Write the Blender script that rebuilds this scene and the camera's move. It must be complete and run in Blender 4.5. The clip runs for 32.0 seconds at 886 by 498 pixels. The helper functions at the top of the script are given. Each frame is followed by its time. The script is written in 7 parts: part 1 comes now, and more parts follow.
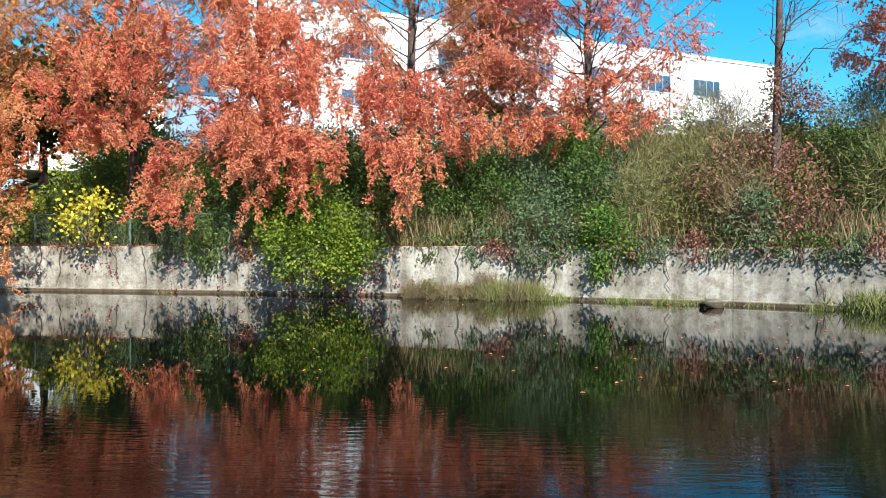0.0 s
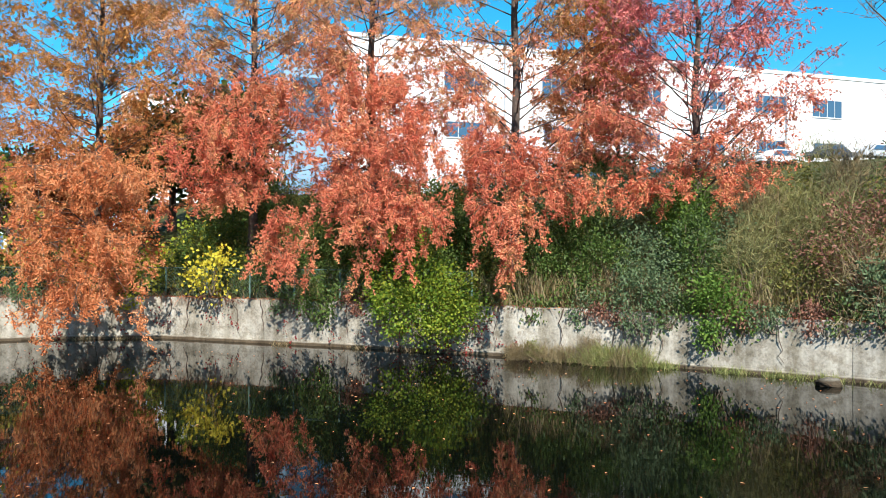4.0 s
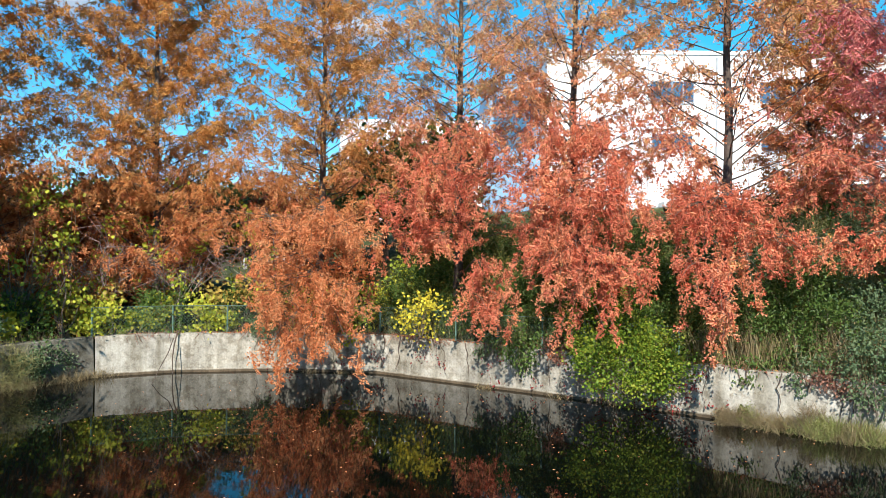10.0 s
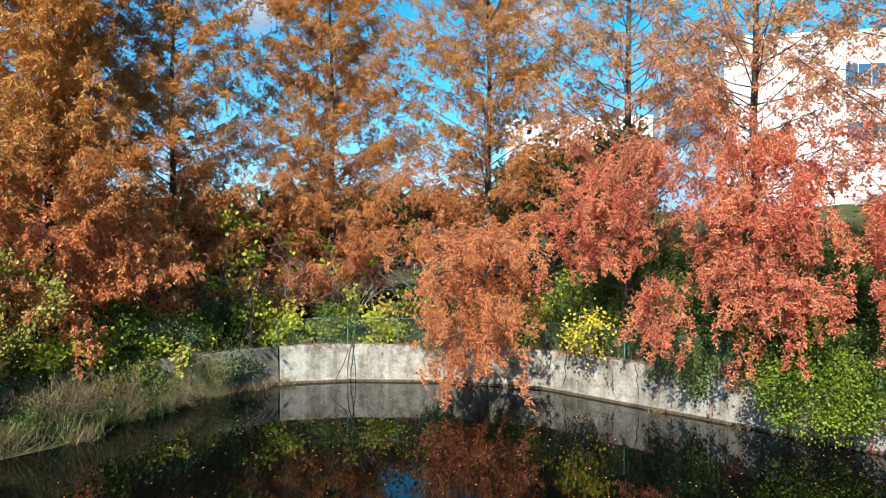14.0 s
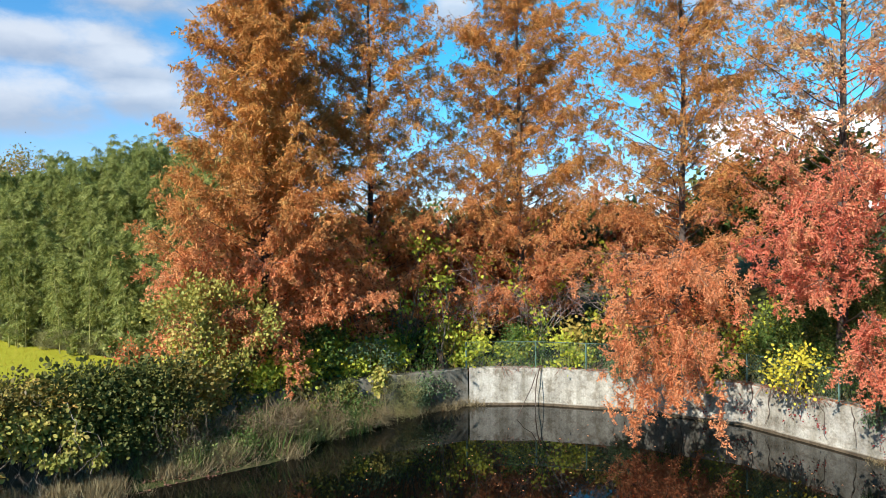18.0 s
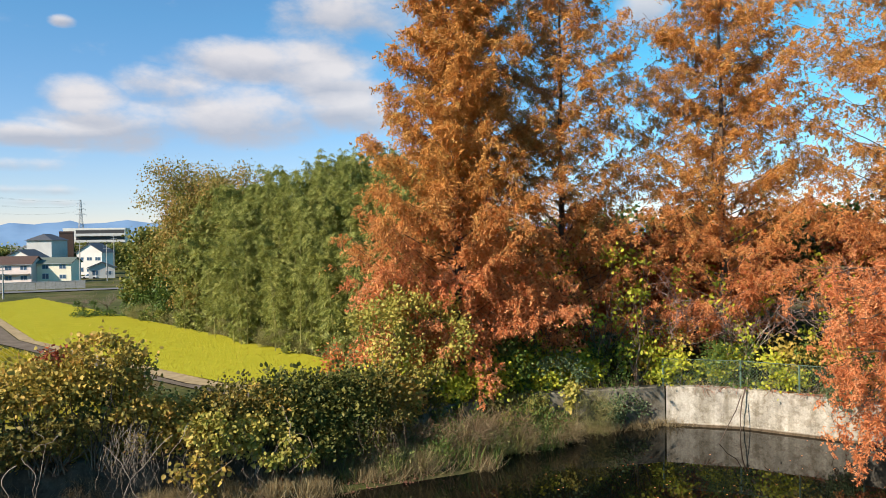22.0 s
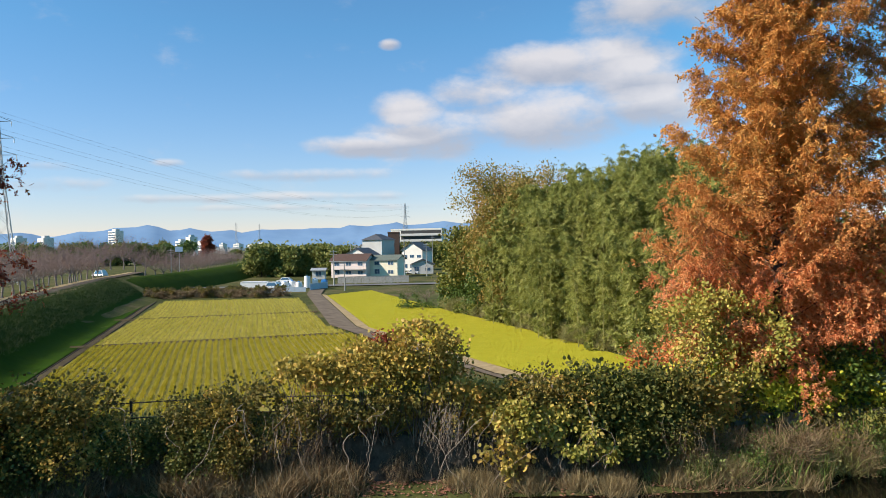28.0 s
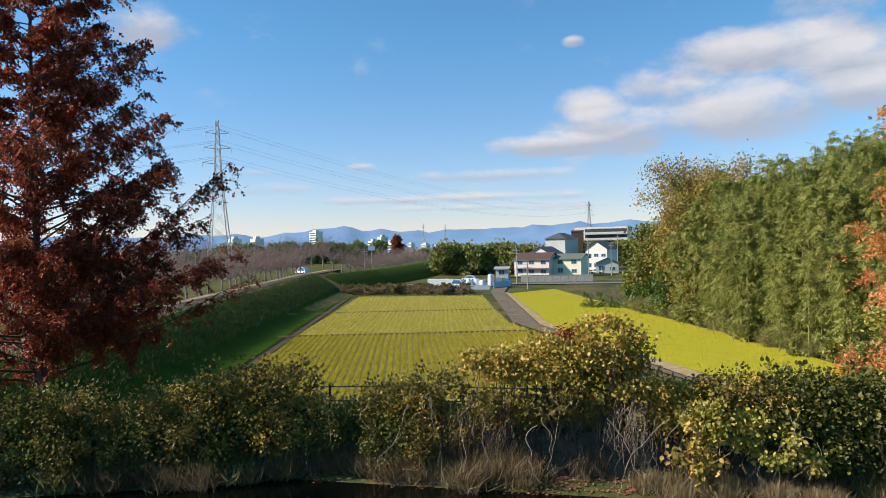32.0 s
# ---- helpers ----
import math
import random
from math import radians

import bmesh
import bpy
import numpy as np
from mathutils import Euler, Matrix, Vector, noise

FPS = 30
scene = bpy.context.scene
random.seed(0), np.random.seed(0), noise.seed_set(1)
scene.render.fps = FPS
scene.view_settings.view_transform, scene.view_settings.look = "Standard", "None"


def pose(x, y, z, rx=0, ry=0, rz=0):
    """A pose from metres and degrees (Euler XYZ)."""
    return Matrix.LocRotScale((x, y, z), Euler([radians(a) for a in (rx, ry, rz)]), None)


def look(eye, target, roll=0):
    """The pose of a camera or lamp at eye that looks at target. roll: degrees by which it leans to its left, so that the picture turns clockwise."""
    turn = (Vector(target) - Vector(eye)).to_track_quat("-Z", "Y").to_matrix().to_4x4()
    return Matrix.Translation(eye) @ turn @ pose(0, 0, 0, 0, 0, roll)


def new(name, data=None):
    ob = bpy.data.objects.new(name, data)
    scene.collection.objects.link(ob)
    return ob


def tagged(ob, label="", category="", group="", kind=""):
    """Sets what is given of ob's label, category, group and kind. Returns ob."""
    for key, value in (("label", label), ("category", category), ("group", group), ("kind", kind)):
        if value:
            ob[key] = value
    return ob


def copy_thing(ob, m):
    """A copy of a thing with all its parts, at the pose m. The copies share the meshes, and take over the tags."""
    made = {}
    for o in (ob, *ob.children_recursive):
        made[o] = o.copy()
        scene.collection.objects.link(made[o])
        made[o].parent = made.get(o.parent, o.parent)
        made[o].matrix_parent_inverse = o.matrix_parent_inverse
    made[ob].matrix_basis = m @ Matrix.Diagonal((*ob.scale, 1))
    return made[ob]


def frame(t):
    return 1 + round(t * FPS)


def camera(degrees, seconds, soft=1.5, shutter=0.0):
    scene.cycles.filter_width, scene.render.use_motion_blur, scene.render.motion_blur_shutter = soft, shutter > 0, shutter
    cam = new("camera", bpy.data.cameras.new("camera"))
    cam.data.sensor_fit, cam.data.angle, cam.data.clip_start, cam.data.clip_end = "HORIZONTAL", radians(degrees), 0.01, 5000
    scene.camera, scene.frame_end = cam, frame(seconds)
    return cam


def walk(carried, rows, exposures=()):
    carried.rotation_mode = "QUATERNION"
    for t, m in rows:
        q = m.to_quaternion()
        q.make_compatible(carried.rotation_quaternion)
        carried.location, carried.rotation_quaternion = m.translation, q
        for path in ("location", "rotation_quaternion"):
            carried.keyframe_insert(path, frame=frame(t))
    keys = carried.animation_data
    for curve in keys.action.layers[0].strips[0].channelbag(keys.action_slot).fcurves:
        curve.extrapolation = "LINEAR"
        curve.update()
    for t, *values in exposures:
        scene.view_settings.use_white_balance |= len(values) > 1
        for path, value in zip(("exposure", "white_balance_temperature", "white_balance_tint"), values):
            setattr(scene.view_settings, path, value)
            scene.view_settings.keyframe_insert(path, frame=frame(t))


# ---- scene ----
cam = camera(62.03, 32.0, soft=0.75)
PATH = [
    (0, (-0.021, 0.790, 1.696), (-0.021, 20.789, 1.559), 0.06),
    (0.5, (-0.004, 0.758, 1.918), (-0.396, 20.754, 1.767), 0.08),
    (1, (-0.007, 0.710, 2.108), (-0.740, 20.696, 1.989), 0.12),
    (1.5, (-0.028, 0.637, 2.257), (-1.084, 20.609, 2.218), 0.21),
    (2, (-0.045, 0.559, 2.385), (-1.412, 20.512, 2.452), 0.28),
    (2.5, (-0.046, 0.512, 2.554), (-1.745, 20.439, 2.695), 0.30),
    (4.5, (-0.029, 0.264, 3.561), (-3.196, 20.011, 3.733), 0.33),
    (5, (-0.012, 0.142, 3.803), (-3.586, 19.819, 3.994), 0.25),
    (5.5, (-0.067, -0.004, 3.968), (-4.001, 19.603, 4.234), 0.23),
    (6, (-0.101, -0.056, 4.098), (-4.430, 19.467, 4.420), 0.34),
    (6.5, (-0.101, -0.058, 4.231), (-4.891, 19.357, 4.588), 0.49),
    (7, (-0.072, -0.034, 4.376), (-5.347, 19.254, 4.730), 0.59),
    (7.5, (-0.033, -0.026, 4.512), (-5.777, 19.129, 4.835), 0.54),
    (8, (-0.009, -0.018, 4.667), (-6.201, 18.998, 4.933), 0.50),
    (8.5, (0.004, -0.020, 4.838), (-6.625, 18.848, 5.022), 0.48),
    (9, (0.000, -0.000, 5.000), (-7.063, 18.711, 5.100), 0.45),
    (9.5, (0.017, 0.040, 5.105), (-7.506, 18.571, 5.159), 0.48),
    (10, (0.016, 0.090, 5.192), (-7.981, 18.421, 5.210), 0.50),
    (10.5, (0.011, 0.116, 5.266), (-8.454, 18.236, 5.251), 0.46),
    (11, (-0.001, 0.110, 5.347), (-8.938, 18.002, 5.297), 0.45),
    (11.5, (-0.031, 0.109, 5.435), (-9.434, 17.761, 5.347), 0.46),
    (12, (-0.066, 0.111, 5.519), (-9.930, 17.510, 5.408), 0.43),
    (12.5, (-0.074, 0.140, 5.658), (-10.443, 17.242, 5.501), 0.34),
    (13, (-0.060, 0.190, 5.823), (-10.942, 16.969, 5.626), 0.23),
    (13.5, (-0.042, 0.267, 6.002), (-11.444, 16.697, 5.772), 0.14),
    (14, (-0.004, 0.308, 6.206), (-11.906, 16.379, 5.945), 0.01),
    (14.5, (-0.005, 0.351, 6.407), (-12.405, 16.041, 6.126), -0.16),
    (16.5, (0.164, 0.576, 7.070), (-14.226, 14.463, 6.740), -0.46),
    (17, (0.225, 0.569, 7.216), (-14.621, 13.967, 6.870), -0.48),
    (17.5, (0.270, 0.568, 7.349), (-15.007, 13.471, 6.995), -0.51),
    (18, (0.302, 0.533, 7.488), (-15.379, 12.940, 7.114), -0.57),
    (18.5, (0.296, 0.534, 7.589), (-15.782, 12.423, 7.217), -0.63),
    (19, (0.288, 0.530, 7.668), (-16.167, 11.892, 7.310), -0.71),
    (19.5, (0.276, 0.502, 7.748), (-16.533, 11.335, 7.408), -0.77),
    (20, (0.240, 0.494, 7.821), (-16.903, 10.791, 7.504), -0.81),
    (20.5, (0.207, 0.513, 7.874), (-17.253, 10.263, 7.587), -0.80),
    (21, (0.199, 0.525, 7.901), (-17.565, 9.709, 7.625), -0.80),
    (21.5, (0.183, 0.518, 7.917), (-17.868, 9.126, 7.647), -0.78),
    (22, (0.178, 0.506, 7.946), (-18.130, 8.554, 7.675), -0.81),
    (22.5, (0.182, 0.488, 7.981), (-18.379, 7.932, 7.712), -0.86),
    (23, (0.168, 0.486, 8.006), (-18.628, 7.315, 7.736), -0.89),
    (23.5, (0.151, 0.493, 8.010), (-18.860, 6.699, 7.755), -0.90),
    (24, (0.157, 0.504, 8.004), (-19.051, 6.072, 7.758), -0.91),
    (24.5, (0.170, 0.496, 8.010), (-19.212, 5.423, 7.772), -0.92),
    (25, (0.200, 0.492, 8.011), (-19.335, 4.776, 7.781), -0.92),
    (25.5, (0.246, 0.499, 7.997), (-19.419, 4.137, 7.780), -0.95),
    (27.5, (0.210, 0.521, 7.847), (-19.771, 1.355, 7.664), -1.11),
    (28, (0.163, 0.524, 7.810), (-19.835, 0.696, 7.638), -1.13),
    (28.5, (0.159, 0.533, 7.778), (-19.834, 0.036, 7.619), -1.16),
    (29, (0.187, 0.541, 7.735), (-19.780, -0.597, 7.592), -1.16),
    (29.5, (0.208, 0.543, 7.703), (-19.714, -1.217, 7.572), -1.20),
    (30, (0.218, 0.541, 7.692), (-19.641, -1.829, 7.566), -1.23),
    (30.5, (0.249, 0.553, 7.687), (-19.526, -2.436, 7.568), -1.22),
    (31, (0.270, 0.549, 7.686), (-19.408, -3.027, 7.577), -1.22),
    (31.5, (0.284, 0.549, 7.672), (-19.280, -3.606, 7.573), -1.23),
    (32, (0.287, 0.549, 7.644), (-19.147, -4.177, 7.558), -1.28),
]
walk(cam, [(t, look(e, g, r)) for t, e, g, r in PATH], [(0.0, 0.88, 6200, 7.0), (6.0, 0.72, 6350, 8.0), (12.0, 0.76, 6300, 7.0), (17.0, 0.78, 6100, 6.5), (19.0, 0.76, 6450, 9.0), (22.0, 0.74, 7250, 13.5), (32.0, 0.68, 7050, 13.5)])

# ---- world and sun ----
SUN_AZ, SUN_EL = radians(163), radians(35)
sun_dir = Vector((math.sin(SUN_AZ) * math.cos(SUN_EL), math.cos(SUN_AZ) * math.cos(SUN_EL), math.sin(SUN_EL)))
world = bpy.data.worlds.new("sky")
scene.world = world
world.use_nodes = True
wn, wl = world.node_tree.nodes, world.node_tree.links
sky = wn.new("ShaderNodeTexSky")
sky.sky_type = "NISHITA"
sky.sun_disc = False
sky.sun_elevation = SUN_EL
sky.sun_rotation = SUN_AZ
sky.air_density, sky.dust_density, sky.ozone_density = 1.0, 0.0, 4.0


def wmath(op, a, b=None, c=None):
    n = wn.new("ShaderNodeMath")
    n.operation = op
    for k, v in enumerate((a, b, c)):
        if v is None:
            continue
        if isinstance(v, (int, float)):
            n.inputs[k].default_value = v
        else:
            wl.new(v, n.inputs[k])
    return n.outputs[0]


# clouds, each (azimuth, elevation, half-width, half-height) in degrees
CLOUDS = [(-95.8, 7.5, 3.6, 0.6), (-90.3, 8.1, 5.3, 1.1), (-91.9, 10.0, 2.6, 1.1), (-81.9, 9.2, 7.5, 1.5), (-86.5, 11.4, 3.5, 0.9), (-81.8, 13.3, 4.8, 1.1), (-75.3, 13.1, 3.9, 1.6),
          (-73.4, 9.5, 3.9, 1.0), (-73.4, 16.9, 4.8, 1.8), (-74.4, 11.2, 3.9, 1.2), (-50.6, 16.7, 1.8, 1.3), (-30.2, 16.4, 3.5, 0.9), (-125.3, 16.0, 3.1, 1.1), (-93.3, 15.1, 0.8, 0.3),
          (-109.8, 6.2, 1.0, 0.3), (-117.9, 5.8, 2.0, 0.4), (-116.7, 4.6, 3.3, 0.6), (-100.2, 5.4, 7.2, 0.5), (-109.9, 3.6, 5.3, 0.35), (-100.7, 3.7, 6.1, 0.4), (-93.8, 3.7, 3.5, 0.4), (-99.0, 2.9, 9.0, 0.3)]
wtc = wn.new("ShaderNodeTexCoord")
wsep = wn.new("ShaderNodeSeparateXYZ")
wl.new(wtc.outputs["Generated"], wsep.inputs[0])
wnoise = wn.new("ShaderNodeTexNoise")
wnoise.inputs["Scale"].default_value = 11.0
wnoise.inputs["Detail"].default_value = 8
wnoise.inputs["Roughness"].default_value = 0.58
wmap = wn.new("ShaderNodeMapping")
wmap.inputs["Scale"].default_value = (1, 1, 1.9)
wl.new(wtc.outputs["Generated"], wmap.inputs["Vector"])
wl.new(wmap.outputs[0], wnoise.inputs["Vector"])
azim = wmath("MULTIPLY", wmath("ARCTAN2", wsep.outputs[0], wsep.outputs[1]), 180 / math.pi)
elev = wmath("MULTIPLY", wmath("ARCSINE", wsep.outputs[2]), 180 / math.pi)
puff, under = 0.0, None
for ca, ce, cw, ch in CLOUDS:
    du = wmath("DIVIDE", wmath("SUBTRACT", azim, ca), cw * 1.45)
    dv = wmath("DIVIDE", wmath("SUBTRACT", elev, ce), ch * (1.9 if ce > 7 else 1.3))
    q = wmath("SUBTRACT", 1.0, wmath("ADD", wmath("MULTIPLY", du, du), wmath("MULTIPLY", dv, dv)))
    puff = wmath("MAXIMUM", puff, q if ce > 7 else wmath("MULTIPLY", q, 0.6))
    lit = wmath("MULTIPLY", wmath("MAXIMUM", q, 0.0), dv)
    under = lit if under is None else wmath("ADD", under, lit)
edge = wmath("ADD", puff, wmath("MULTIPLY_ADD", wnoise.outputs["Fac"], 2.0, -1.12))
cover = wn.new("ShaderNodeMapRange")
cover.interpolation_type = "SMOOTHSTEP"
cover.inputs[1].default_value, cover.inputs[2].default_value = 0.0, 0.95
wl.new(edge, cover.inputs[0])
cloud_col = wn.new("ShaderNodeValToRGB")
ce_ = cloud_col.color_ramp.elements
ce_[0].position, ce_[0].color = 0.30, (3.5, 3.7, 4.3, 1)
ce_[1].position, ce_[1].color = 0.62, (6.2, 6.1, 6.2, 1)
wl.new(wmath("MULTIPLY_ADD", under, 0.55, wmath("MULTIPLY_ADD", wnoise.outputs["Fac"], 0.5, 0.2)), cloud_col.inputs[0])
tint = wn.new("ShaderNodeMix")
tint.data_type, tint.blend_type = "RGBA", "MULTIPLY"
tint.inputs[0].default_value = 1.0
haze = wn.new("ShaderNodeMapRange")
haze.inputs[1].default_value, haze.inputs[2].default_value = 1.0, 16.0
wl.new(elev, haze.inputs[0])
air = wn.new("ShaderNodeMix")
air.data_type = "RGBA"
air.inputs[6].default_value, air.inputs[7].default_value = (0.92, 0.90, 1.10, 1), (0.58, 1.06, 1.24, 1)
wl.new(haze.outputs[0], air.inputs[0])
north = wn.new("ShaderNodeMapRange")
north.interpolation_type = "SMOOTHSTEP"
north.inputs[1].default_value, north.inputs[2].default_value = -85.0, -40.0
wl.new(azim, north.inputs[0])
deep = wn.new("ShaderNodeMix")
deep.data_type = "RGBA"
deep.inputs[7].default_value = (0.26, 1.26, 1.38, 1)
wl.new(wmath("MULTIPLY", north.outputs[0], haze.outputs[0]), deep.inputs[0])
wl.new(air.outputs[2], deep.inputs[6])
wl.new(deep.outputs[2], tint.inputs[7])
wl.new(sky.outputs[0], tint.inputs[6])
skymix = wn.new("ShaderNodeMix")
skymix.data_type = "RGBA"
wl.new(wmath("MULTIPLY", cover.outputs[0], 0.78), skymix.inputs[0])
wl.new(tint.outputs[2], skymix.inputs[6])
wl.new(cloud_col.outputs[0], skymix.inputs[7])
wn["Background"].inputs["Strength"].default_value = 0.085
wl.new(skymix.outputs[2], wn["Background"].inputs["Color"])
sun = new("sun", bpy.data.lights.new("sun", "SUN"))
sun.data.energy = 5.0
sun.data.angle = radians(0.6)
sun.data.color = (1.0, 0.94, 0.85)
sun.matrix_world = look(sun_dir * 100, (0, 0, 0))

RNG = np.random.default_rng(7)


# ---- materials ----
def mat(name, rough=0.8, metal=0.0, spec=0.3):
    m = bpy.data.materials.new(name)
    m.use_nodes = True
    b = m.node_tree.nodes["Principled BSDF"]
    b.inputs["Roughness"].default_value = rough
    b.inputs["Metallic"].default_value = metal
    b.inputs["Specular IOR Level"].default_value = spec
    return m, m.node_tree.nodes, m.node_tree.links, b


def ramp(n, stops):
    r = n.new("ShaderNodeValToRGB")
    e = r.color_ramp.elements
    while len(e) < len(stops):
        e.new(0.5)
    for el, (p, c) in zip(e, stops):
        el.position, el.color = p, (*c, 1)
    return r


def noise_tex(n, l, scale, detail=4, coord="Object", rough=0.6):
    tc = n.new("ShaderNodeTexCoord")
    t = n.new("ShaderNodeTexNoise")
    t.inputs["Scale"].default_value = scale
    t.inputs["Detail"].default_value = detail
    t.inputs["Roughness"].default_value = rough
    l.new(tc.outputs[coord], t.inputs["Vector"])
    return t


def mixed(n, l, a, b, fac, mode="MIX"):
    x = n.new("ShaderNodeMix")
    x.data_type, x.blend_type = "RGBA", mode
    for s, v in ((x.inputs[0], fac), (x.inputs[6], a), (x.inputs[7], b)):
        if isinstance(v, bpy.types.NodeSocket):
            l.new(v, s)
        else:
            s.default_value = v if isinstance(v, (int, float)) else (*v, 1)
    return x.outputs[2]


def bumped(n, l, b, height, strength, dist=0.02):
    bp = n.new("ShaderNodeBump")
    bp.inputs["Strength"].default_value = strength
    bp.inputs["Distance"].default_value = dist
    l.new(height, bp.inputs["Height"])
    l.new(bp.outputs[0], b.inputs["Normal"])


def leaf_mat(name, stops, patch=0.35, trans=0.3, rough=0.55, high=None, z0=3.0, z1=9.0):
    """Leaves: each one takes its colour from a range, drifting in patches through the crown."""
    m, n, l, b = mat(name, rough, 0, 0.25)
    g = n.new("ShaderNodeNewGeometry")
    t = noise_tex(n, l, 0.6, 4)
    add = n.new("ShaderNodeMath")
    add.operation = "MULTIPLY_ADD"
    l.new(g.outputs["Random Per Island"], add.inputs[0])
    add.inputs[1].default_value = 1 - patch
    mul = n.new("ShaderNodeMath")
    mul.operation = "MULTIPLY_ADD"
    l.new(t.outputs["Fac"], mul.inputs[0])
    mul.inputs[1].default_value, mul.inputs[2].default_value = patch * 2.4, -patch * 0.7
    l.new(mul.outputs[0], add.inputs[2])
    r = ramp(n, stops)
    l.new(add.outputs[0], r.inputs[0])
    col = r.outputs[0]
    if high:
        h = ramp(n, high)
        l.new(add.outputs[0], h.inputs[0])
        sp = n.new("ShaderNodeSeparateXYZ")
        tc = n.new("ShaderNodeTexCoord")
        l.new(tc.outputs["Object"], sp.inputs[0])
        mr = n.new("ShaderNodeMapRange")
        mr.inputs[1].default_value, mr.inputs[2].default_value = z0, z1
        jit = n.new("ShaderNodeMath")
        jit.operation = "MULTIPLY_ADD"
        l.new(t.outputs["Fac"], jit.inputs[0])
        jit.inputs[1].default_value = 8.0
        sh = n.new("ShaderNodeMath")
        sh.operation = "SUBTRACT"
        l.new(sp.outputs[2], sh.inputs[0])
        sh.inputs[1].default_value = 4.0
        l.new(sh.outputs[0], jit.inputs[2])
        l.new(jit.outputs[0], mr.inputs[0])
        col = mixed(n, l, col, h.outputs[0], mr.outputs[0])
    l.new(col, b.inputs["Base Color"])
    tr = n.new("ShaderNodeBsdfTranslucent")
    l.new(col, tr.inputs["Color"])
    mx = n.new("ShaderNodeMixShader")
    mx.inputs[0].default_value = trans
    l.new(b.outputs[0], mx.inputs[1])
    l.new(tr.outputs[0], mx.inputs[2])
    l.new(mx.outputs[0], n["Material Output"].inputs[0])
    return m


def simple(name, c1, c2, scale, rough=0.8, bump=0.3, dist=0.02, metal=0.0, scale2=None, spec=0.3):
    m, n, l, b = mat(name, rough, metal, spec)
    t = noise_tex(n, l, scale, 6)
    r = ramp(n, [(0.3, c1), (0.7, c2)])
    l.new(t.outputs["Fac"], r.inputs[0])
    col = r.outputs[0]
    if scale2:
        t2 = noise_tex(n, l, scale2, 4)
        col = mixed(n, l, col, mixed(n, l, c1, c2, t2.outputs["Fac"]), 0.5)
    l.new(col, b.inputs["Base Color"])
    if bump:
        bumped(n, l, b, t.outputs["Fac"], bump, dist)
    return m


M_BARK = simple("bark", (0.05, 0.035, 0.028), (0.13, 0.095, 0.075), 9, 0.9, 0.8)
M_TWIG = simple("twig", (0.10, 0.07, 0.05), (0.2, 0.15, 0.11), 5, 0.9, 0.0)
GOLDS = [(0, (0.38, 0.14, 0.035)), (0.45, (0.68, 0.295, 0.07)), (0.75, (0.74, 0.385, 0.11)), (1, (0.52, 0.40, 0.11))]
ORANGES = [(0, (0.48, 0.12, 0.05)), (0.4, (0.82, 0.30, 0.12)), (0.8, (0.90, 0.43, 0.20)), (1, (0.84, 0.52, 0.20))]
CORALS = [(0, (0.46, 0.075, 0.05)), (0.4, (0.82, 0.24, 0.135)), (0.75, (0.90, 0.38, 0.20)), (1, (0.90, 0.56, 0.18))]
PINKS = [(0, (0.54, 0.10, 0.12)), (0.5, (0.84, 0.27, 0.26)), (1, (0.84, 0.40, 0.29))]
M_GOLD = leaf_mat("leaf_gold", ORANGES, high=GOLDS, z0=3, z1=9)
M_ORANGE = leaf_mat("leaf_orange", ORANGES, 0.55)
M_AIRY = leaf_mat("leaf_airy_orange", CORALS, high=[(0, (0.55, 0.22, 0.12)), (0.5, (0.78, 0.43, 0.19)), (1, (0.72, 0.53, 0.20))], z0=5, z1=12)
M_RED = leaf_mat("leaf_red", CORALS, 0.6)
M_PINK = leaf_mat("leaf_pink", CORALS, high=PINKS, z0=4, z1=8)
M_DKRED = leaf_mat("leaf_dark_red", [(0, (0.13, 0.022, 0.016)), (0.5, (0.26, 0.05, 0.025)), (0.85, (0.44, 0.11, 0.04)), (1, (0.28, 0.18, 0.045))])
M_RUST = leaf_mat("leaf_rust", [(0, (0.28, 0.055, 0.025)), (0.5, (0.54, 0.15, 0.05)), (0.8, (0.66, 0.27, 0.08)), (1, (0.55, 0.38, 0.08))])
M_CRIMSON = leaf_mat("leaf_crimson", [(0, (0.14, 0.014, 0.02)), (0.6, (0.26, 0.03, 0.03)), (1, (0.40, 0.08, 0.045))])
M_GREEN = leaf_mat("leaf_green", [(0, (0.035, 0.066, 0.016)), (0.5, (0.085, 0.14, 0.028)), (1, (0.18, 0.235, 0.06))], rough=0.42)
M_BRIGHT = leaf_mat("leaf_bright_green", [(0, (0.045, 0.09, 0.015)), (0.5, (0.11, 0.20, 0.03)), (1, (0.24, 0.32, 0.06))])
M_CHART = leaf_mat("leaf_chartreuse", [(0, (0.16, 0.22, 0.03)), (0.4, (0.36, 0.40, 0.04)), (0.8, (0.56, 0.52, 0.06)), (1, (0.62, 0.50, 0.10))])
M_LIME = leaf_mat("leaf_lime", [(0, (0.05, 0.11, 0.012)), (0.5, (0.16, 0.235, 0.022)), (1, (0.38, 0.37, 0.04))])
M_YELLOW = leaf_mat("leaf_yellow", [(0, (0.35, 0.32, 0.04)), (0.5, (0.62, 0.52, 0.05)), (1, (0.75, 0.62, 0.06))])
M_SILVER = leaf_mat("leaf_grey_green", [(0, (0.060, 0.096, 0.042)), (0.5, (0.120, 0.174, 0.078)), (1, (0.228, 0.276, 0.144))])
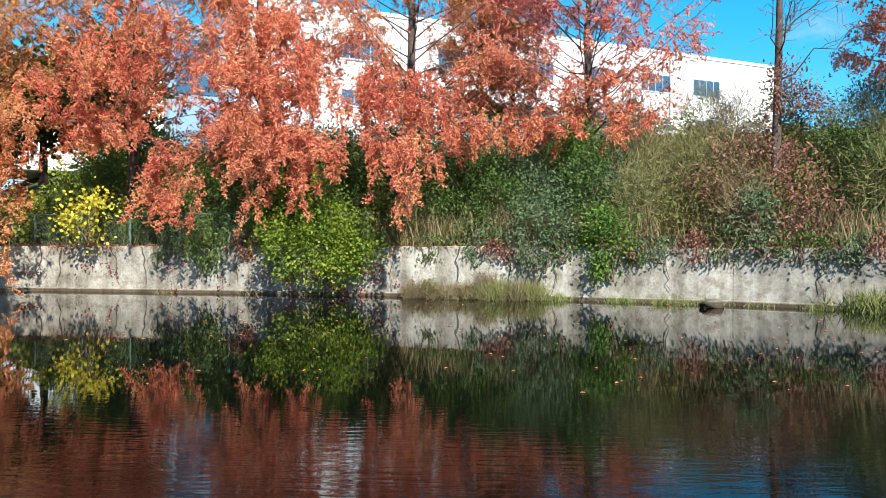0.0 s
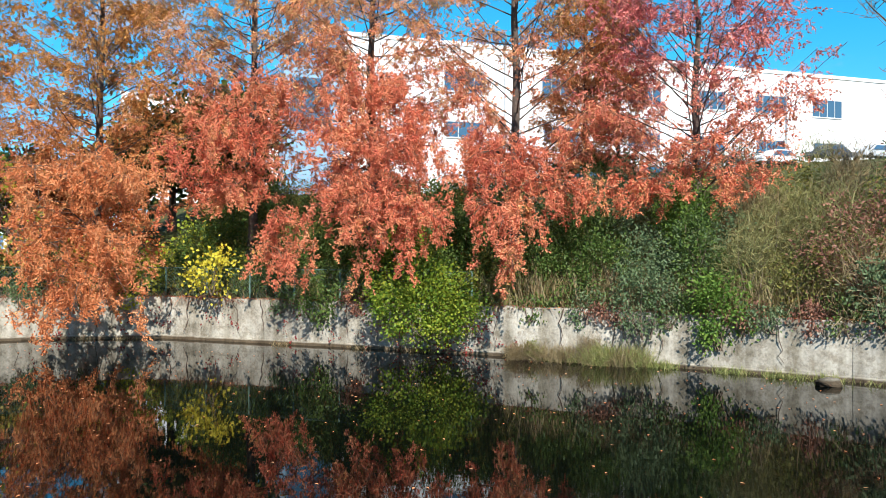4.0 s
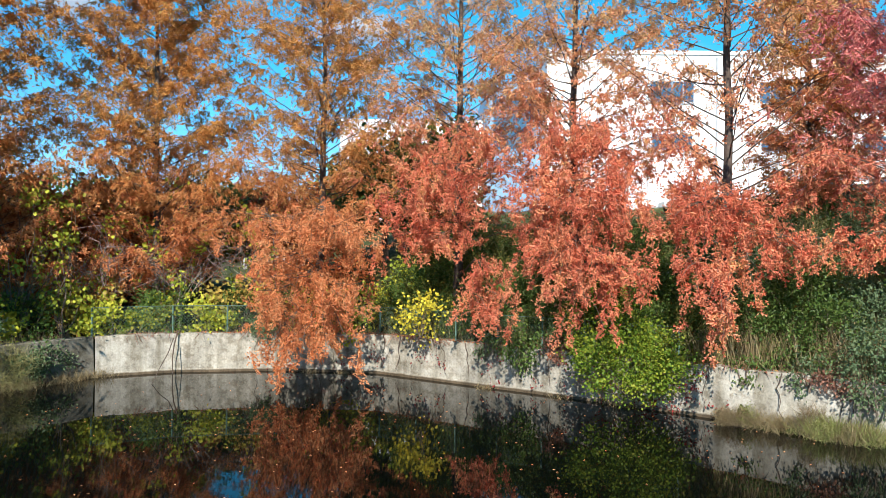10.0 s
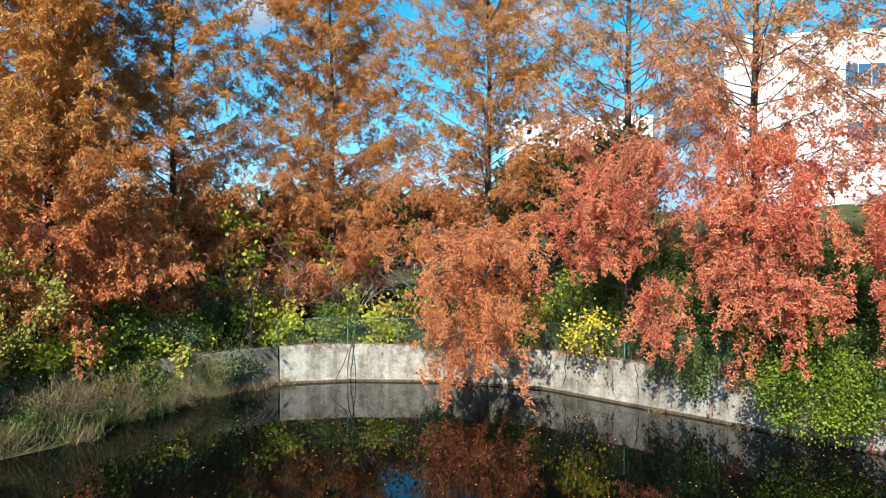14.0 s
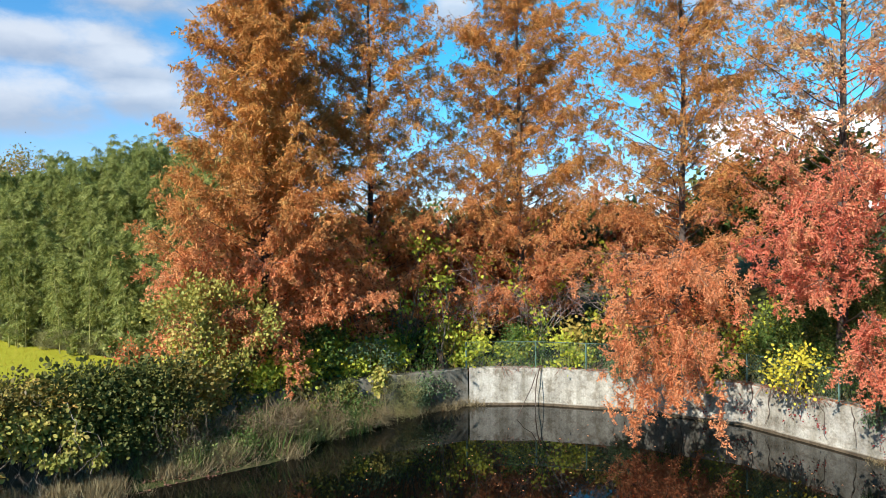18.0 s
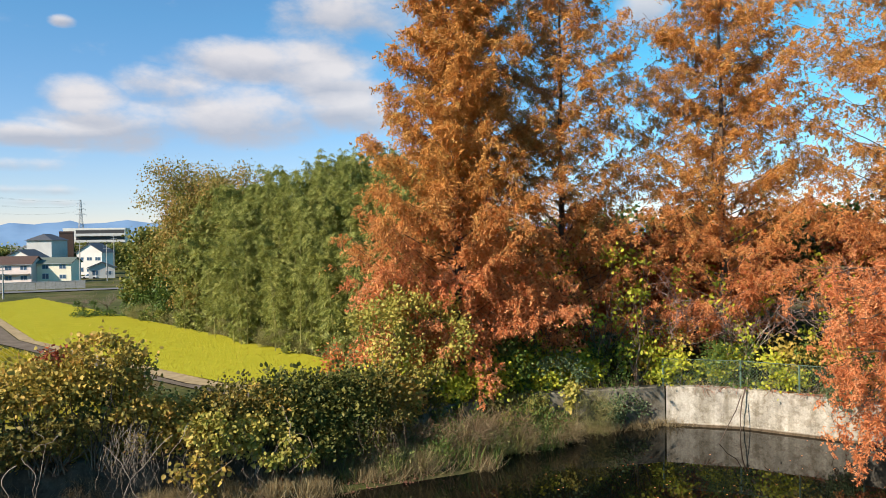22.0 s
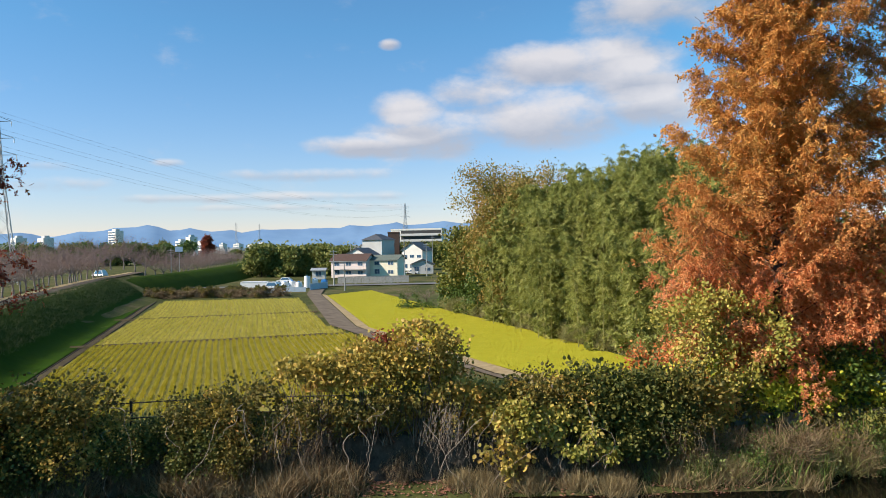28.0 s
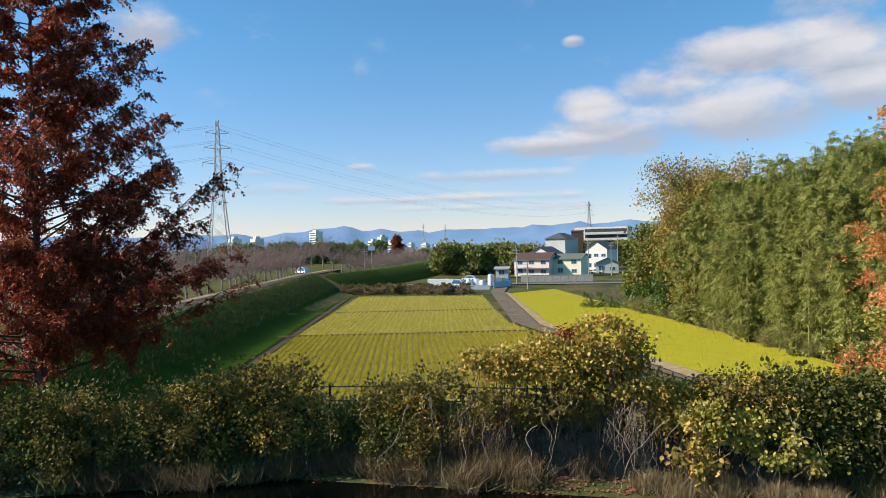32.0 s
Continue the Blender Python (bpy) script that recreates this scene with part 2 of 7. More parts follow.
M_SASA = leaf_mat("leaf_bamboo_grass", [(0, (0.11, 0.115, 0.042)), (0.5, (0.25, 0.24, 0.09)), (1, (0.44, 0.37, 0.17))])
M_DRY = leaf_mat("leaf_dry_brown", [(0, (0.125, 0.056, 0.037)), (0.5, (0.300, 0.138, 0.094)), (1, (0.450, 0.237, 0.150))])
M_BAMBOO = leaf_mat("leaf_bamboo", [(0, (0.065, 0.09, 0.022)), (0.5, (0.225, 0.245, 0.055)), (1, (0.46, 0.42, 0.13))], 0.45)
M_BAMBOO_DARK = leaf_mat("leaf_bamboo_far", [(0, (0.08, 0.095, 0.028)), (0.5, (0.18, 0.20, 0.05)), (1, (0.32, 0.31, 0.09))], 0.45)
M_OLIVE = leaf_mat("leaf_olive", [(0, (0.078, 0.091, 0.026)), (0.5, (0.169, 0.182, 0.039)), (1, (0.312, 0.234, 0.065))])
M_VINE = leaf_mat("leaf_vine", [(0, (0.09, 0.085, 0.02)), (0.3, (0.26, 0.21, 0.045)), (0.55, (0.50, 0.37, 0.08)), (0.8, (0.62, 0.35, 0.11)), (1, (0.48, 0.19, 0.10))], 0.6)
# vine leaves at about half brightness: hedge shade put partly into the colour
M_VINE_DARK = leaf_mat("leaf_vine_shade_dark", [(0, (0.05, 0.048, 0.014)), (0.4, (0.12, 0.11, 0.028)), (0.7, (0.25, 0.185, 0.045)), (1, (0.40, 0.23, 0.08))], 0.7)
M_HEDGE = leaf_mat("leaf_hedge", [(0, (0.05, 0.062, 0.016)), (0.5, (0.115, 0.125, 0.03)), (1, (0.25, 0.22, 0.05))])
M_CLIMB = leaf_mat("leaf_climber", [(0, (0.12, 0.14, 0.03)), (0.4, (0.33, 0.31, 0.06)), (0.75, (0.54, 0.43, 0.11)), (1, (0.55, 0.29, 0.12))], 0.5)
M_BROWN = leaf_mat("brown_grass", [(0, (0.085, 0.058, 0.033)), (0.5, (0.20, 0.14, 0.078)), (1, (0.36, 0.28, 0.155))])
M_RICE = leaf_mat("rice_regrowth", [(0, (0.27, 0.235, 0.02)), (0.5, (0.40, 0.34, 0.03)), (1, (0.52, 0.42, 0.07))], 0.6)
M_STUBBLE = leaf_mat("rice_stubble", [(0, (0.32, 0.28, 0.05)), (0.5, (0.48, 0.42, 0.07)), (1, (0.60, 0.49, 0.13))], 0.6)
M_STRAW = leaf_mat("dry_grass", [(0, (0.12, 0.085, 0.045)), (0.5, (0.27, 0.205, 0.105)), (1, (0.46, 0.37, 0.20))])
M_REED = leaf_mat("green_reed", [(0, (0.104, 0.130, 0.039)), (0.5, (0.234, 0.260, 0.078)), (1, (0.468, 0.403, 0.195))])


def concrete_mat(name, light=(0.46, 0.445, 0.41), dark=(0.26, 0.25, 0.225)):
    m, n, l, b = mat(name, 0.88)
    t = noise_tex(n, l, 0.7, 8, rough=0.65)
    t2 = noise_tex(n, l, 14, 5)
    mp = n.new("ShaderNodeMapping")
    mp.inputs["Scale"].default_value = (1.6, 1.6, 0.18)
    tc = n.new("ShaderNodeTexCoord")
    l.new(tc.outputs["Object"], mp.inputs["Vector"])
    t3 = n.new("ShaderNodeTexNoise")
    t3.inputs["Scale"].default_value = 2.0
    t3.inputs["Detail"].default_value = 5
    l.new(mp.outputs[0], t3.inputs["Vector"])
    c = ramp(n, [(0.3, dark), (0.6, light)])
    l.new(t.outputs["Fac"], c.inputs[0])
    s = ramp(n, [(0.32, (0.62, 0.6, 0.55)), (0.58, (1, 1, 1))])
    l.new(t3.outputs["Fac"], s.inputs[0])
    g = ramp(n, [(0.3, (0.72, 0.72, 0.72)), (0.7, (1.08, 1.07, 1.05))])
    l.new(t2.outputs["Fac"], g.inputs[0])
    t4 = noise_tex(n, l, 2.6, 9, rough=0.75)
    blot = ramp(n, [(0.40, (0.50, 0.46, 0.40)), (0.52, (1, 1, 1))])
    l.new(t4.outputs["Fac"], blot.inputs[0])
    col = mixed(n, l, mixed(n, l, c.outputs[0], s.outputs[0], 1.0, "MULTIPLY"), g.outputs[0], 1.0, "MULTIPLY")
    col = mixed(n, l, col, blot.outputs[0], 0.75, "MULTIPLY")
    info = n.new("ShaderNodeObjectInfo")
    tone = ramp(n, [(0, (0.84, 0.83, 0.81)), (1, (1.05, 1.04, 1.02))])
    l.new(info.outputs["Random"], tone.inputs[0])
    col = mixed(n, l, col, tone.outputs[0], 1.0, "MULTIPLY")
    sp = n.new("ShaderNodeSeparateXYZ")
    l.new(tc.outputs["Object"], sp.inputs[0])
    wet = n.new("ShaderNodeMath")
    wet.operation = "MULTIPLY_ADD"
    l.new(t4.outputs["Fac"], wet.inputs[0])
    wet.inputs[1].default_value = -0.14
    l.new(sp.outputs[2], wet.inputs[2])
    scum = ramp(n, [(0.0, (0.30, 0.24, 0.18)), (0.06, (1, 1, 1))])
    l.new(wet.outputs[0], scum.inputs[0])
    col = mixed(n, l, col, scum.outputs[0], 1.0, "MULTIPLY")
    l.new(col, b.inputs["Base Color"])
    bumped(n, l, b, t4.outputs["Fac"], 0.7, 0.04)
    return m


M_CONC = concrete_mat("weathered_concrete", (0.50, 0.47, 0.41), (0.25, 0.23, 0.195))
M_KERB = concrete_mat("dirty_kerb", (0.26, 0.24, 0.2), (0.15, 0.14, 0.11))
# west wall's concrete: the shade on it is put into the dark colour
M_CONC_DARK = concrete_mat("shade_dark_concrete", (0.15, 0.125, 0.10), (0.07, 0.06, 0.048))
M_WHITE = simple("white_cladding", (0.76, 0.76, 0.75), (0.82, 0.82, 0.81), 0.4, 0.6, 0.0)
M_ASPHALT = simple("asphalt", (0.10, 0.10, 0.105), (0.16, 0.155, 0.15), 1.2, 0.9, 0.2)


def ground_mat():
    m, n, l, b = mat("ground_soil", 0.95, 0, 0.05)
    t = noise_tex(n, l, 0.15, 10, rough=0.7)
    t2 = noise_tex(n, l, 3.0, 6)
    r = ramp(n, [(0.3, (0.035, 0.045, 0.018)), (0.5, (0.075, 0.085, 0.03)), (0.62, (0.13, 0.11, 0.06)), (0.75, (0.08, 0.06, 0.035))])
    l.new(t.outputs["Fac"], r.inputs[0])
    g = ramp(n, [(0.3, (0.6, 0.6, 0.6)), (0.7, (1.15, 1.1, 1.0))])
    l.new(t2.outputs["Fac"], g.inputs[0])
    l.new(mixed(n, l, r.outputs[0], g.outputs[0], 1.0, "MULTIPLY"), b.inputs["Base Color"])
    bumped(n, l, b, t2.outputs["Fac"], 0.8, 0.1)
    return m


M_GROUND = ground_mat()


def water_mat():
    m, n, l, b = mat("pond_water", 0.02, 0, 0.5)
    b.inputs["IOR"].default_value = 1.33
    b.inputs["Base Color"].default_value = (0.002, 0.0026, 0.002, 1)
    tc = n.new("ShaderNodeTexCoord")
    mp = n.new("ShaderNodeMapping")
    mp.inputs["Scale"].default_value = (0.5, 1.6, 1)
    l.new(tc.outputs["Object"], mp.inputs["Vector"])
    t = n.new("ShaderNodeTexNoise")
    t.inputs["Scale"].default_value = 3.0
    t.inputs["Detail"].default_value = 3
    l.new(mp.outputs[0], t.inputs["Vector"])
    mp2 = n.new("ShaderNodeMapping")
    mp2.inputs["Scale"].default_value = (0.45, 1.9, 1)
    l.new(tc.outputs["Object"], mp2.inputs["Vector"])
    t2 = n.new("ShaderNodeTexNoise")
    t2.inputs["Scale"].default_value = 7.0
    t2.inputs["Detail"].default_value = 2
    l.new(mp2.outputs[0], t2.inputs["Vector"])
    calm = noise_tex(n, l, 0.07, 2)
    cr_ = ramp(n, [(0.40, (0.04, 0.04, 0.04)), (0.66, (0.45, 0.45, 0.45))])
    l.new(calm.outputs["Fac"], cr_.inputs[0])
    both = mixed(n, l, t.outputs["Fac"], t2.outputs["Fac"], 0.45)
    # fine wind ripples over the open middle of the pond
    mp3 = n.new("ShaderNodeMapping")
    mp3.inputs["Scale"].default_value = (1.3, 7.5, 1)
    l.new(tc.outputs["Object"], mp3.inputs["Vector"])
    t3 = n.new("ShaderNodeTexNoise")
    t3.inputs["Scale"].default_value = 1.6
    t3.inputs["Detail"].default_value = 2
    t3.inputs["Distortion"].default_value = 0.6
    l.new(mp3.outputs[0], t3.inputs["Vector"])
    sep = n.new("ShaderNodeSeparateXYZ")
    l.new(tc.outputs["Object"], sep.inputs[0])
    breeze = n.new("ShaderNodeMapRange")
    breeze.inputs[1].default_value, breeze.inputs[2].default_value = 9.5, 6.5
    l.new(sep.outputs[1], breeze.inputs[0])
    calmed = mixed(n, l, (0.5, 0.5, 0.5), both, cr_.outputs[0])
    bumped(n, l, b, mixed(n, l, calmed, t3.outputs["Fac"], breeze.outputs[0]), 0.13, 0.02)
    return m


M_WATER = water_mat()


# ---- mesh helpers ----
def soup(name, verts, faces, material, parent=None, label="", shade=False):
    """One mesh from arrays: verts (n, 3), faces (m, k)."""
    verts = np.asarray(verts, np.float32)
    faces = np.asarray(faces, np.int32)
    me = bpy.data.meshes.new(name)
    me.vertices.add(len(verts))
    me.vertices.foreach_set("co", verts.ravel())
    m, k = faces.shape
    me.loops.add(m * k)
    me.loops.foreach_set("vertex_index", faces.ravel())
    me.polygons.add(m)
    me.polygons.foreach_set("loop_start", np.arange(0, m * k, k, dtype=np.int32))
    me.polygons.foreach_set("loop_total", np.full(m, k, np.int32))
    me.update(calc_edges=True)
    if shade:
        me.polygons.foreach_set("use_smooth", np.ones(m, bool))
    me.materials.append(material)
    ob = new(name, me)
    if parent is not None:
        ob.parent = parent
    if label:
        ob["label"] = label
    return ob


def part(name, bm, material, parent=None, label=""):
    me = bpy.data.meshes.new(name)
    bm.to_mesh(me)
    bm.free()
    me.materials.append(material)
    ob = new(name, me)
    if parent is not None:
        ob.parent = parent
    if label:
        ob["label"] = label
    return ob


def boxes(specs, bm=None):
    """A bmesh of boxes (x0, y0, z0, x1, y1, z1)."""
    bm = bm or bmesh.new()
    for x0, y0, z0, x1, y1, z1 in specs:
        v = [bm.verts.new(p) for p in ((x0, y0, z0), (x1, y0, z0), (x1, y1, z0), (x0, y1, z0), (x0, y0, z1), (x1, y0, z1), (x1, y1, z1), (x0, y1, z1))]
        for f in ((3, 2, 1, 0), (4, 5, 6, 7), (0, 1, 5, 4), (1, 2, 6, 5), (2, 3, 7, 6), (3, 0, 4, 7)):
            bm.faces.new([v[i] for i in f])
    return bm


def anchor(name, m, label, category, group="", kind=""):
    ob = new(name)
    ob.empty_display_size = 0.2
    ob.matrix_world = m
    return tagged(ob, label, category, group, kind)


def tubes(paths, sides=5):
    """Tapered tubes: each path is a list of (point, radius). Returns verts, faces (quads)."""
    V, F, o = [], [], 0
    ang = np.arange(sides) * 2 * np.pi / sides
    for path in paths:
        P = np.array([p for p, _ in path], float)
        R = np.array([r for _, r in path], float)
        d = np.gradient(P, axis=0)
        d /= np.linalg.norm(d, axis=1)[:, None] + 1e-9
        ref = np.where(np.abs(d[:, 2:3]) > 0.9, np.array([[1.0, 0, 0]]), np.array([[0, 0, 1.0]]))
        a = np.cross(d, ref)
        a /= np.linalg.norm(a, axis=1)[:, None] + 1e-9
        b = np.cross(d, a)
        ring = P[:, None] + R[:, None, None] * (np.cos(ang)[None, :, None] * a[:, None] + np.sin(ang)[None, :, None] * b[:, None])
        n = len(P)
        V.append(ring.reshape(-1, 3))
        i = np.arange(n - 1)[:, None] * sides
        j = np.arange(sides)[None]
        k = (j + 1) % sides
        F.append((np.stack([i + j, i + k, i + sides + k, i + sides + j], -1) + o).reshape(-1, 4))
        o += n * sides
    return np.concatenate(V), np.concatenate(F)


# leaf patterns, about 1 long along +x: verts and triangles
def spray_pattern(n, width, leaf):
    V, F = [], []
    for i in range(n):
        x = (i + 0.3) / n
        s = 1 if i % 2 else -1
        w = width * (1 - 0.55 * x)
        b = len(V)
        V += [(x - 0.06, 0, 0), (x + leaf * 0.8, s * w * 0.35, 0.02), (x + leaf * 0.6, s * w, -0.06)]
        F.append((b, b + 1, b + 2))
    return np.array(V, float), np.array(F)


TWO = (np.array([(0, 0, 0), (0.5, 0.36, 0.06), (1, 0, -0.06), (0.5, -0.36, 0.06)], float), np.array([(0, 1, 2), (0, 2, 3)]))
BROAD = (np.array([(0, 0, 0), (0.18, 0.34, 0.06), (0.62, 0.36, 0.08), (1, 0, -0.08), (0.62, -0.36, 0.08), (0.18, -0.34, 0.06)], float), np.array([(0, 1, 2), (0, 2, 3), (0, 3, 4), (0, 4, 5)]))
LEAF = (np.array([(0, 0, 0), (0.22, 0.22, 0.06), (0.6, 0.25, 0.07), (1, 0, -0.1), (0.6, -0.25, 0.07), (0.22, -0.22, 0.06)], float), np.array([(0, 1, 2), (0, 2, 3), (0, 3, 4), (0, 4, 5)]))


def blade_pattern(w, arch):
    return (np.array([(0, -w, 0), (0, w, 0), (0.5, -w * 0.9, arch), (0.5, w * 0.9, arch), (1, 0, -arch * 0.6)], float), np.array([(0, 1, 3), (0, 3, 2), (2, 3, 4)]))


BLADE = blade_pattern(0.022, 0.07)
RICE_BLADE = blade_pattern(0.05, 0.08)
THIN = blade_pattern(0.011, 0.11)
BAMBOO_LEAVES = spray_pattern(6, 0.34, 0.36)


def frond_pattern():
    """A feathery frond: paired pointed leaflets along a drooping spine."""
    spine = [(0, 0, 0), (0.5, 0, 0.03), (1, 0, -0.08)]
    V, F = list(spine), []
    for i in range(2):
        x = spine[i][0]
        for sg in (1, -1):
            F.append((i, i + 1, len(V)))
            V.append((x + 0.5, sg * (0.34 - 0.2 * x), -0.08 - 0.05 * i))
    return np.array(V, float), np.array(F)


FROND = frond_pattern()


def scatter(pattern, pos, direction, size, rng, roll=math.pi):
    """Copies of a leaf pattern at pos, pointing along direction, with random roll."""
    pv, pf = pattern
    n = len(pos)
    d = direction / (np.linalg.norm(direction, axis=1)[:, None] + 1e-9)
    ref = np.tile(np.array([[0, 0, 1.0]]), (n, 1))
    ref[np.abs(d[:, 2]) > 0.95] = (1, 0, 0)
    a = np.cross(ref, d)
    a /= np.linalg.norm(a, axis=1)[:, None] + 1e-9
    b = np.cross(d, a)
    th = rng.uniform(-roll, roll, n)[:, None]
    a2 = np.cos(th) * a + np.sin(th) * b
    b2 = -np.sin(th) * a + np.cos(th) * b
    s = np.broadcast_to(np.asarray(size, float), (n,))[:, None, None]
    V = pos[:, None] + s * (pv[None, :, :1] * d[:, None] + pv[None, :, 1:2] * a2[:, None] + pv[None, :, 2:3] * b2[:, None])
    F = pf[None] + (np.arange(n) * len(pv))[:, None, None]
    return V.reshape(-1, 3), F.reshape(-1, 3)


# ---- ground ----
POND = np.array([(-17.5, -32), (-20.2, -17.5), (-22.4, -12.0), (-23.4, -7.0), (-23.4, 8.5), (-25.2, 10.5), (-25.4, 16.2), (-24.3, 21.4), (-22.4, 23.7), (-18.8, 26.0), (-14.8, 27.2), (-7.6, 25.9), (-2.8, 24.9),
                 (3.7, 23.0), (8.0, 21.2), (11.0, 19.4), (16.5, 15.5), (22.0, 6.0), (22.0, -30.0)], float)


def pond_dist(x, y):
    """Metres outside the pond's wall line (negative inside)."""
    p = np.stack([x, y], -1)
    a, b = POND, np.roll(POND, -1, axis=0)
    best = np.full(x.shape, 1e9)
    inside = np.zeros(x.shape, bool)
    for (ax, ay), (bx, by) in zip(a, b):
        d = np.array([bx - ax, by - ay])
        t = np.clip(((p - (ax, ay)) @ d) / (d @ d), 0, 1)
        q = p - (np.array([ax, ay]) + t[..., None] * d)
        best = np.minimum(best, np.hypot(q[..., 0], q[..., 1]))
        c = (ay > y) != (by > y)
        xi = (bx - ax) * (y - ay) / ((by - ay) if by != ay else 1e-9) + ax
        inside ^= c & (x < xi)
    return np.where(inside, -best, best)


def sstep(v, a, b):
    t = np.clip((v - a) / (b - a), 0, 1)
    return t * t * (3 - 2 * t)


DYKE_A, DYKE_B = np.array([-52.0, -37.6]), np.array([-140.0, -61.5])
DYKE_D = (DYKE_B - DYKE_A) / np.linalg.norm(DYKE_B - DYKE_A)
DYKE_N = np.array([-DYKE_D[1], DYKE_D[0]])
FIELD_Z = -1.7


def dyke(x, y):
    """Along the dyke's crest line, and across it (positive to the south)."""
    u = (x - DYKE_A[0]) * DYKE_D[0] + (y - DYKE_A[1]) * DYKE_D[1]
    v = (x - DYKE_A[0]) * DYKE_N[0] + (y - DYKE_A[1]) * DYKE_N[1]
    return u, v


def ground_z(x, y):
    x, y = np.asarray(x, float), np.asarray(y, float)
    sd = pond_dist(x, y)
    # field plain and dam
    west = FIELD_Z + (1.5 - FIELD_Z) * (1 - sstep(sd, 3.5, 13))
    # hill behind the far wall
    hill = 1.5 + np.clip(sd - 0.8, 0, 5.5) * 0.62 + np.clip(sd - 6.3, 0, 32) * 0.12 + sstep(sd, 36, 60) * 4.0
    woods = 1.5 + np.clip(sd - 1, 0, 20) * 0.06
    az = np.degrees(np.arctan2(x, y))
    w1 = sstep(az, -38, -22)
    z = woods * (1 - w1) + hill * w1
    w2 = sstep(az, -66, -58) * sstep(x, -200, -60) * (az < 100)
    z = west * (1 - w2) + z * w2
    u, v = dyke(x, y)
    bank = np.where(v < 0, 1 - sstep(-v, 0, 8.0), 1 - 0.45 * sstep(v, 4.5, 10)) * sstep(u, -45, -20)
    near = (az < -80) | (az > 150)
    z = np.where(near & (sd > 5), np.maximum(z, FIELD_Z + 3.7 * bank), z)
    far = np.hypot(x, y)
    z = z - (az < -75) * sstep(far, 150, 215) * 0.5
    z = z * (1 - sstep(far, 250, 600)) + FIELD_Z * sstep(far, 250, 600)
    z = np.where(sd < 0.5, 1.5 + (-1.2 - 1.5) * np.clip((0.5 - sd) / 0.35, 0, 1), z)
    # grassy ledges in front of the wall
    for (x0, y0, x1, y1), w in LEDGES:
        d = np.array([x1 - x0, y1 - y0])
        p = np.stack([x - x0, y - y0], -1)
        t = np.clip((p @ d) / (d @ d), 0, 1)
        q = p - t[..., None] * d
        r = np.hypot(q[..., 0], q[..., 1])
        z = np.where((sd < 0.58) & (r < 2.2) & (y0 > 20), np.minimum(z, 0.05), z)
        z = np.where(sd < 0.3, np.maximum(z, 0.16 - 0.26 * (r / w) ** 2), z)
    return z


LEDGES = [((-23.4, -12.0, -23.4, 6), 1.5), ((-24.9, 11, -25.0, 16), 1.3), ((-23.6, 7, -23.6, 11), 1.7), ((-1.0, 24.2, 2.6, 23.2), 0.45), ((-22.6, -12, -19.6, -20), 1.5)]


def spaced(lo, hi, fine_lo, fine_hi, step):
    c = list(np.arange(fine_lo, fine_hi + 1e-6, step))
    s, v = step, fine_hi
    while v < hi:
        s *= 1.22
        v += s
        c.append(min(v, hi))
    s, v = step, fine_lo
    while v > lo:
        s *= 1.22
        v -= s
        c.insert(0, max(v, lo))
    return np.array(c)


def build_ground():
    xs, ys = spaced(-4200, 2000, -44, 30, 0.6), spaced(-3500, 3500, -34, 50, 0.6)
    X, Y = np.meshgrid(xs, ys, indexing="ij")
    Z = ground_z(X, Y)
    rough = (pond_dist(X, Y) > 1.2) & (np.hypot(X, Y) < 300)
    Z = Z + rough * RNG.normal(0, 0.03, Z.shape)
    n, m = X.shape
    idx = np.arange(n * m).reshape(n, m)
    F = np.stack([idx[:-1, :-1], idx[1:, :-1], idx[1:, 1:], idx[:-1, 1:]], -1).reshape(-1, 4)
    g = soup("ground", np.stack([X, Y, Z], -1).reshape(-1, 3), F, M_GROUND, shade=True)
    tagged(g, "earth and rough grass round the pond, rising to a hill", "ground", kind="structure")


build_ground()
bm = bmesh.new()
vs = [bm.verts.new((x, y, 0)) for x, y in POND]
bm.faces.new(vs)
bmesh.ops.triangulate(bm, faces=bm.faces)
tagged(part("water", bm, M_WATER), "dark still pond water mirroring the trees", "water", kind="structure")


def wall_run(name, pts, top, thick, label, material=None):
    """Concrete retaining wall along pts, its face on the line, leaning back a little."""
    P = np.array(pts, float)
    d = np.gradient(P, axis=0)
    nrm = np.stack([-d[:, 1], d[:, 0]], 1)
    nrm /= np.linalg.norm(nrm, axis=1)[:, None]
    bm = bmesh.new()
    rows = []
    for p, n in zip(P, nrm):
        a, b = p, p + n * 0.16
        e = p + n * (thick + 0.1)
        t = top + RNG.normal(0, 0.012)
        prof = [(*a, -1.3), (*(a + n * 0.04), 0.10), (*(a + n * 0.10), 0.14), (*b, t - 0.03), (*(b + n * 0.03), t), (*(e - n * 0.03), t), (*e, t - 0.03), (*e, -1.3)]
        rows.append([bm.verts.new(q) for q in prof])
    for r, s in zip(rows, rows[1:]):
        for i in range(len(r) - 1):
            bm.faces.new((r[i], s[i], s[i + 1], r[i + 1]))
    for r in (rows[0], rows[-1]):
        bm.faces.new(r if r is rows[0] else r[::-1])
    bmesh.ops.recalc_face_normals(bm, faces=bm.faces)
    return tagged(part(name, bm, material or M_CONC), label, "retaining wall", kind="structure")


def run_points(k0, k1, step=1.0):
    out = []
    for a, b in zip(POND[k0:k1], POND[k0 + 1:k1 + 1]):
        n = max(1, int(np.linalg.norm(b - a) / step))
        out += [a + (b - a) * i / n for i in range(n)]
    return out + [POND[k1]]


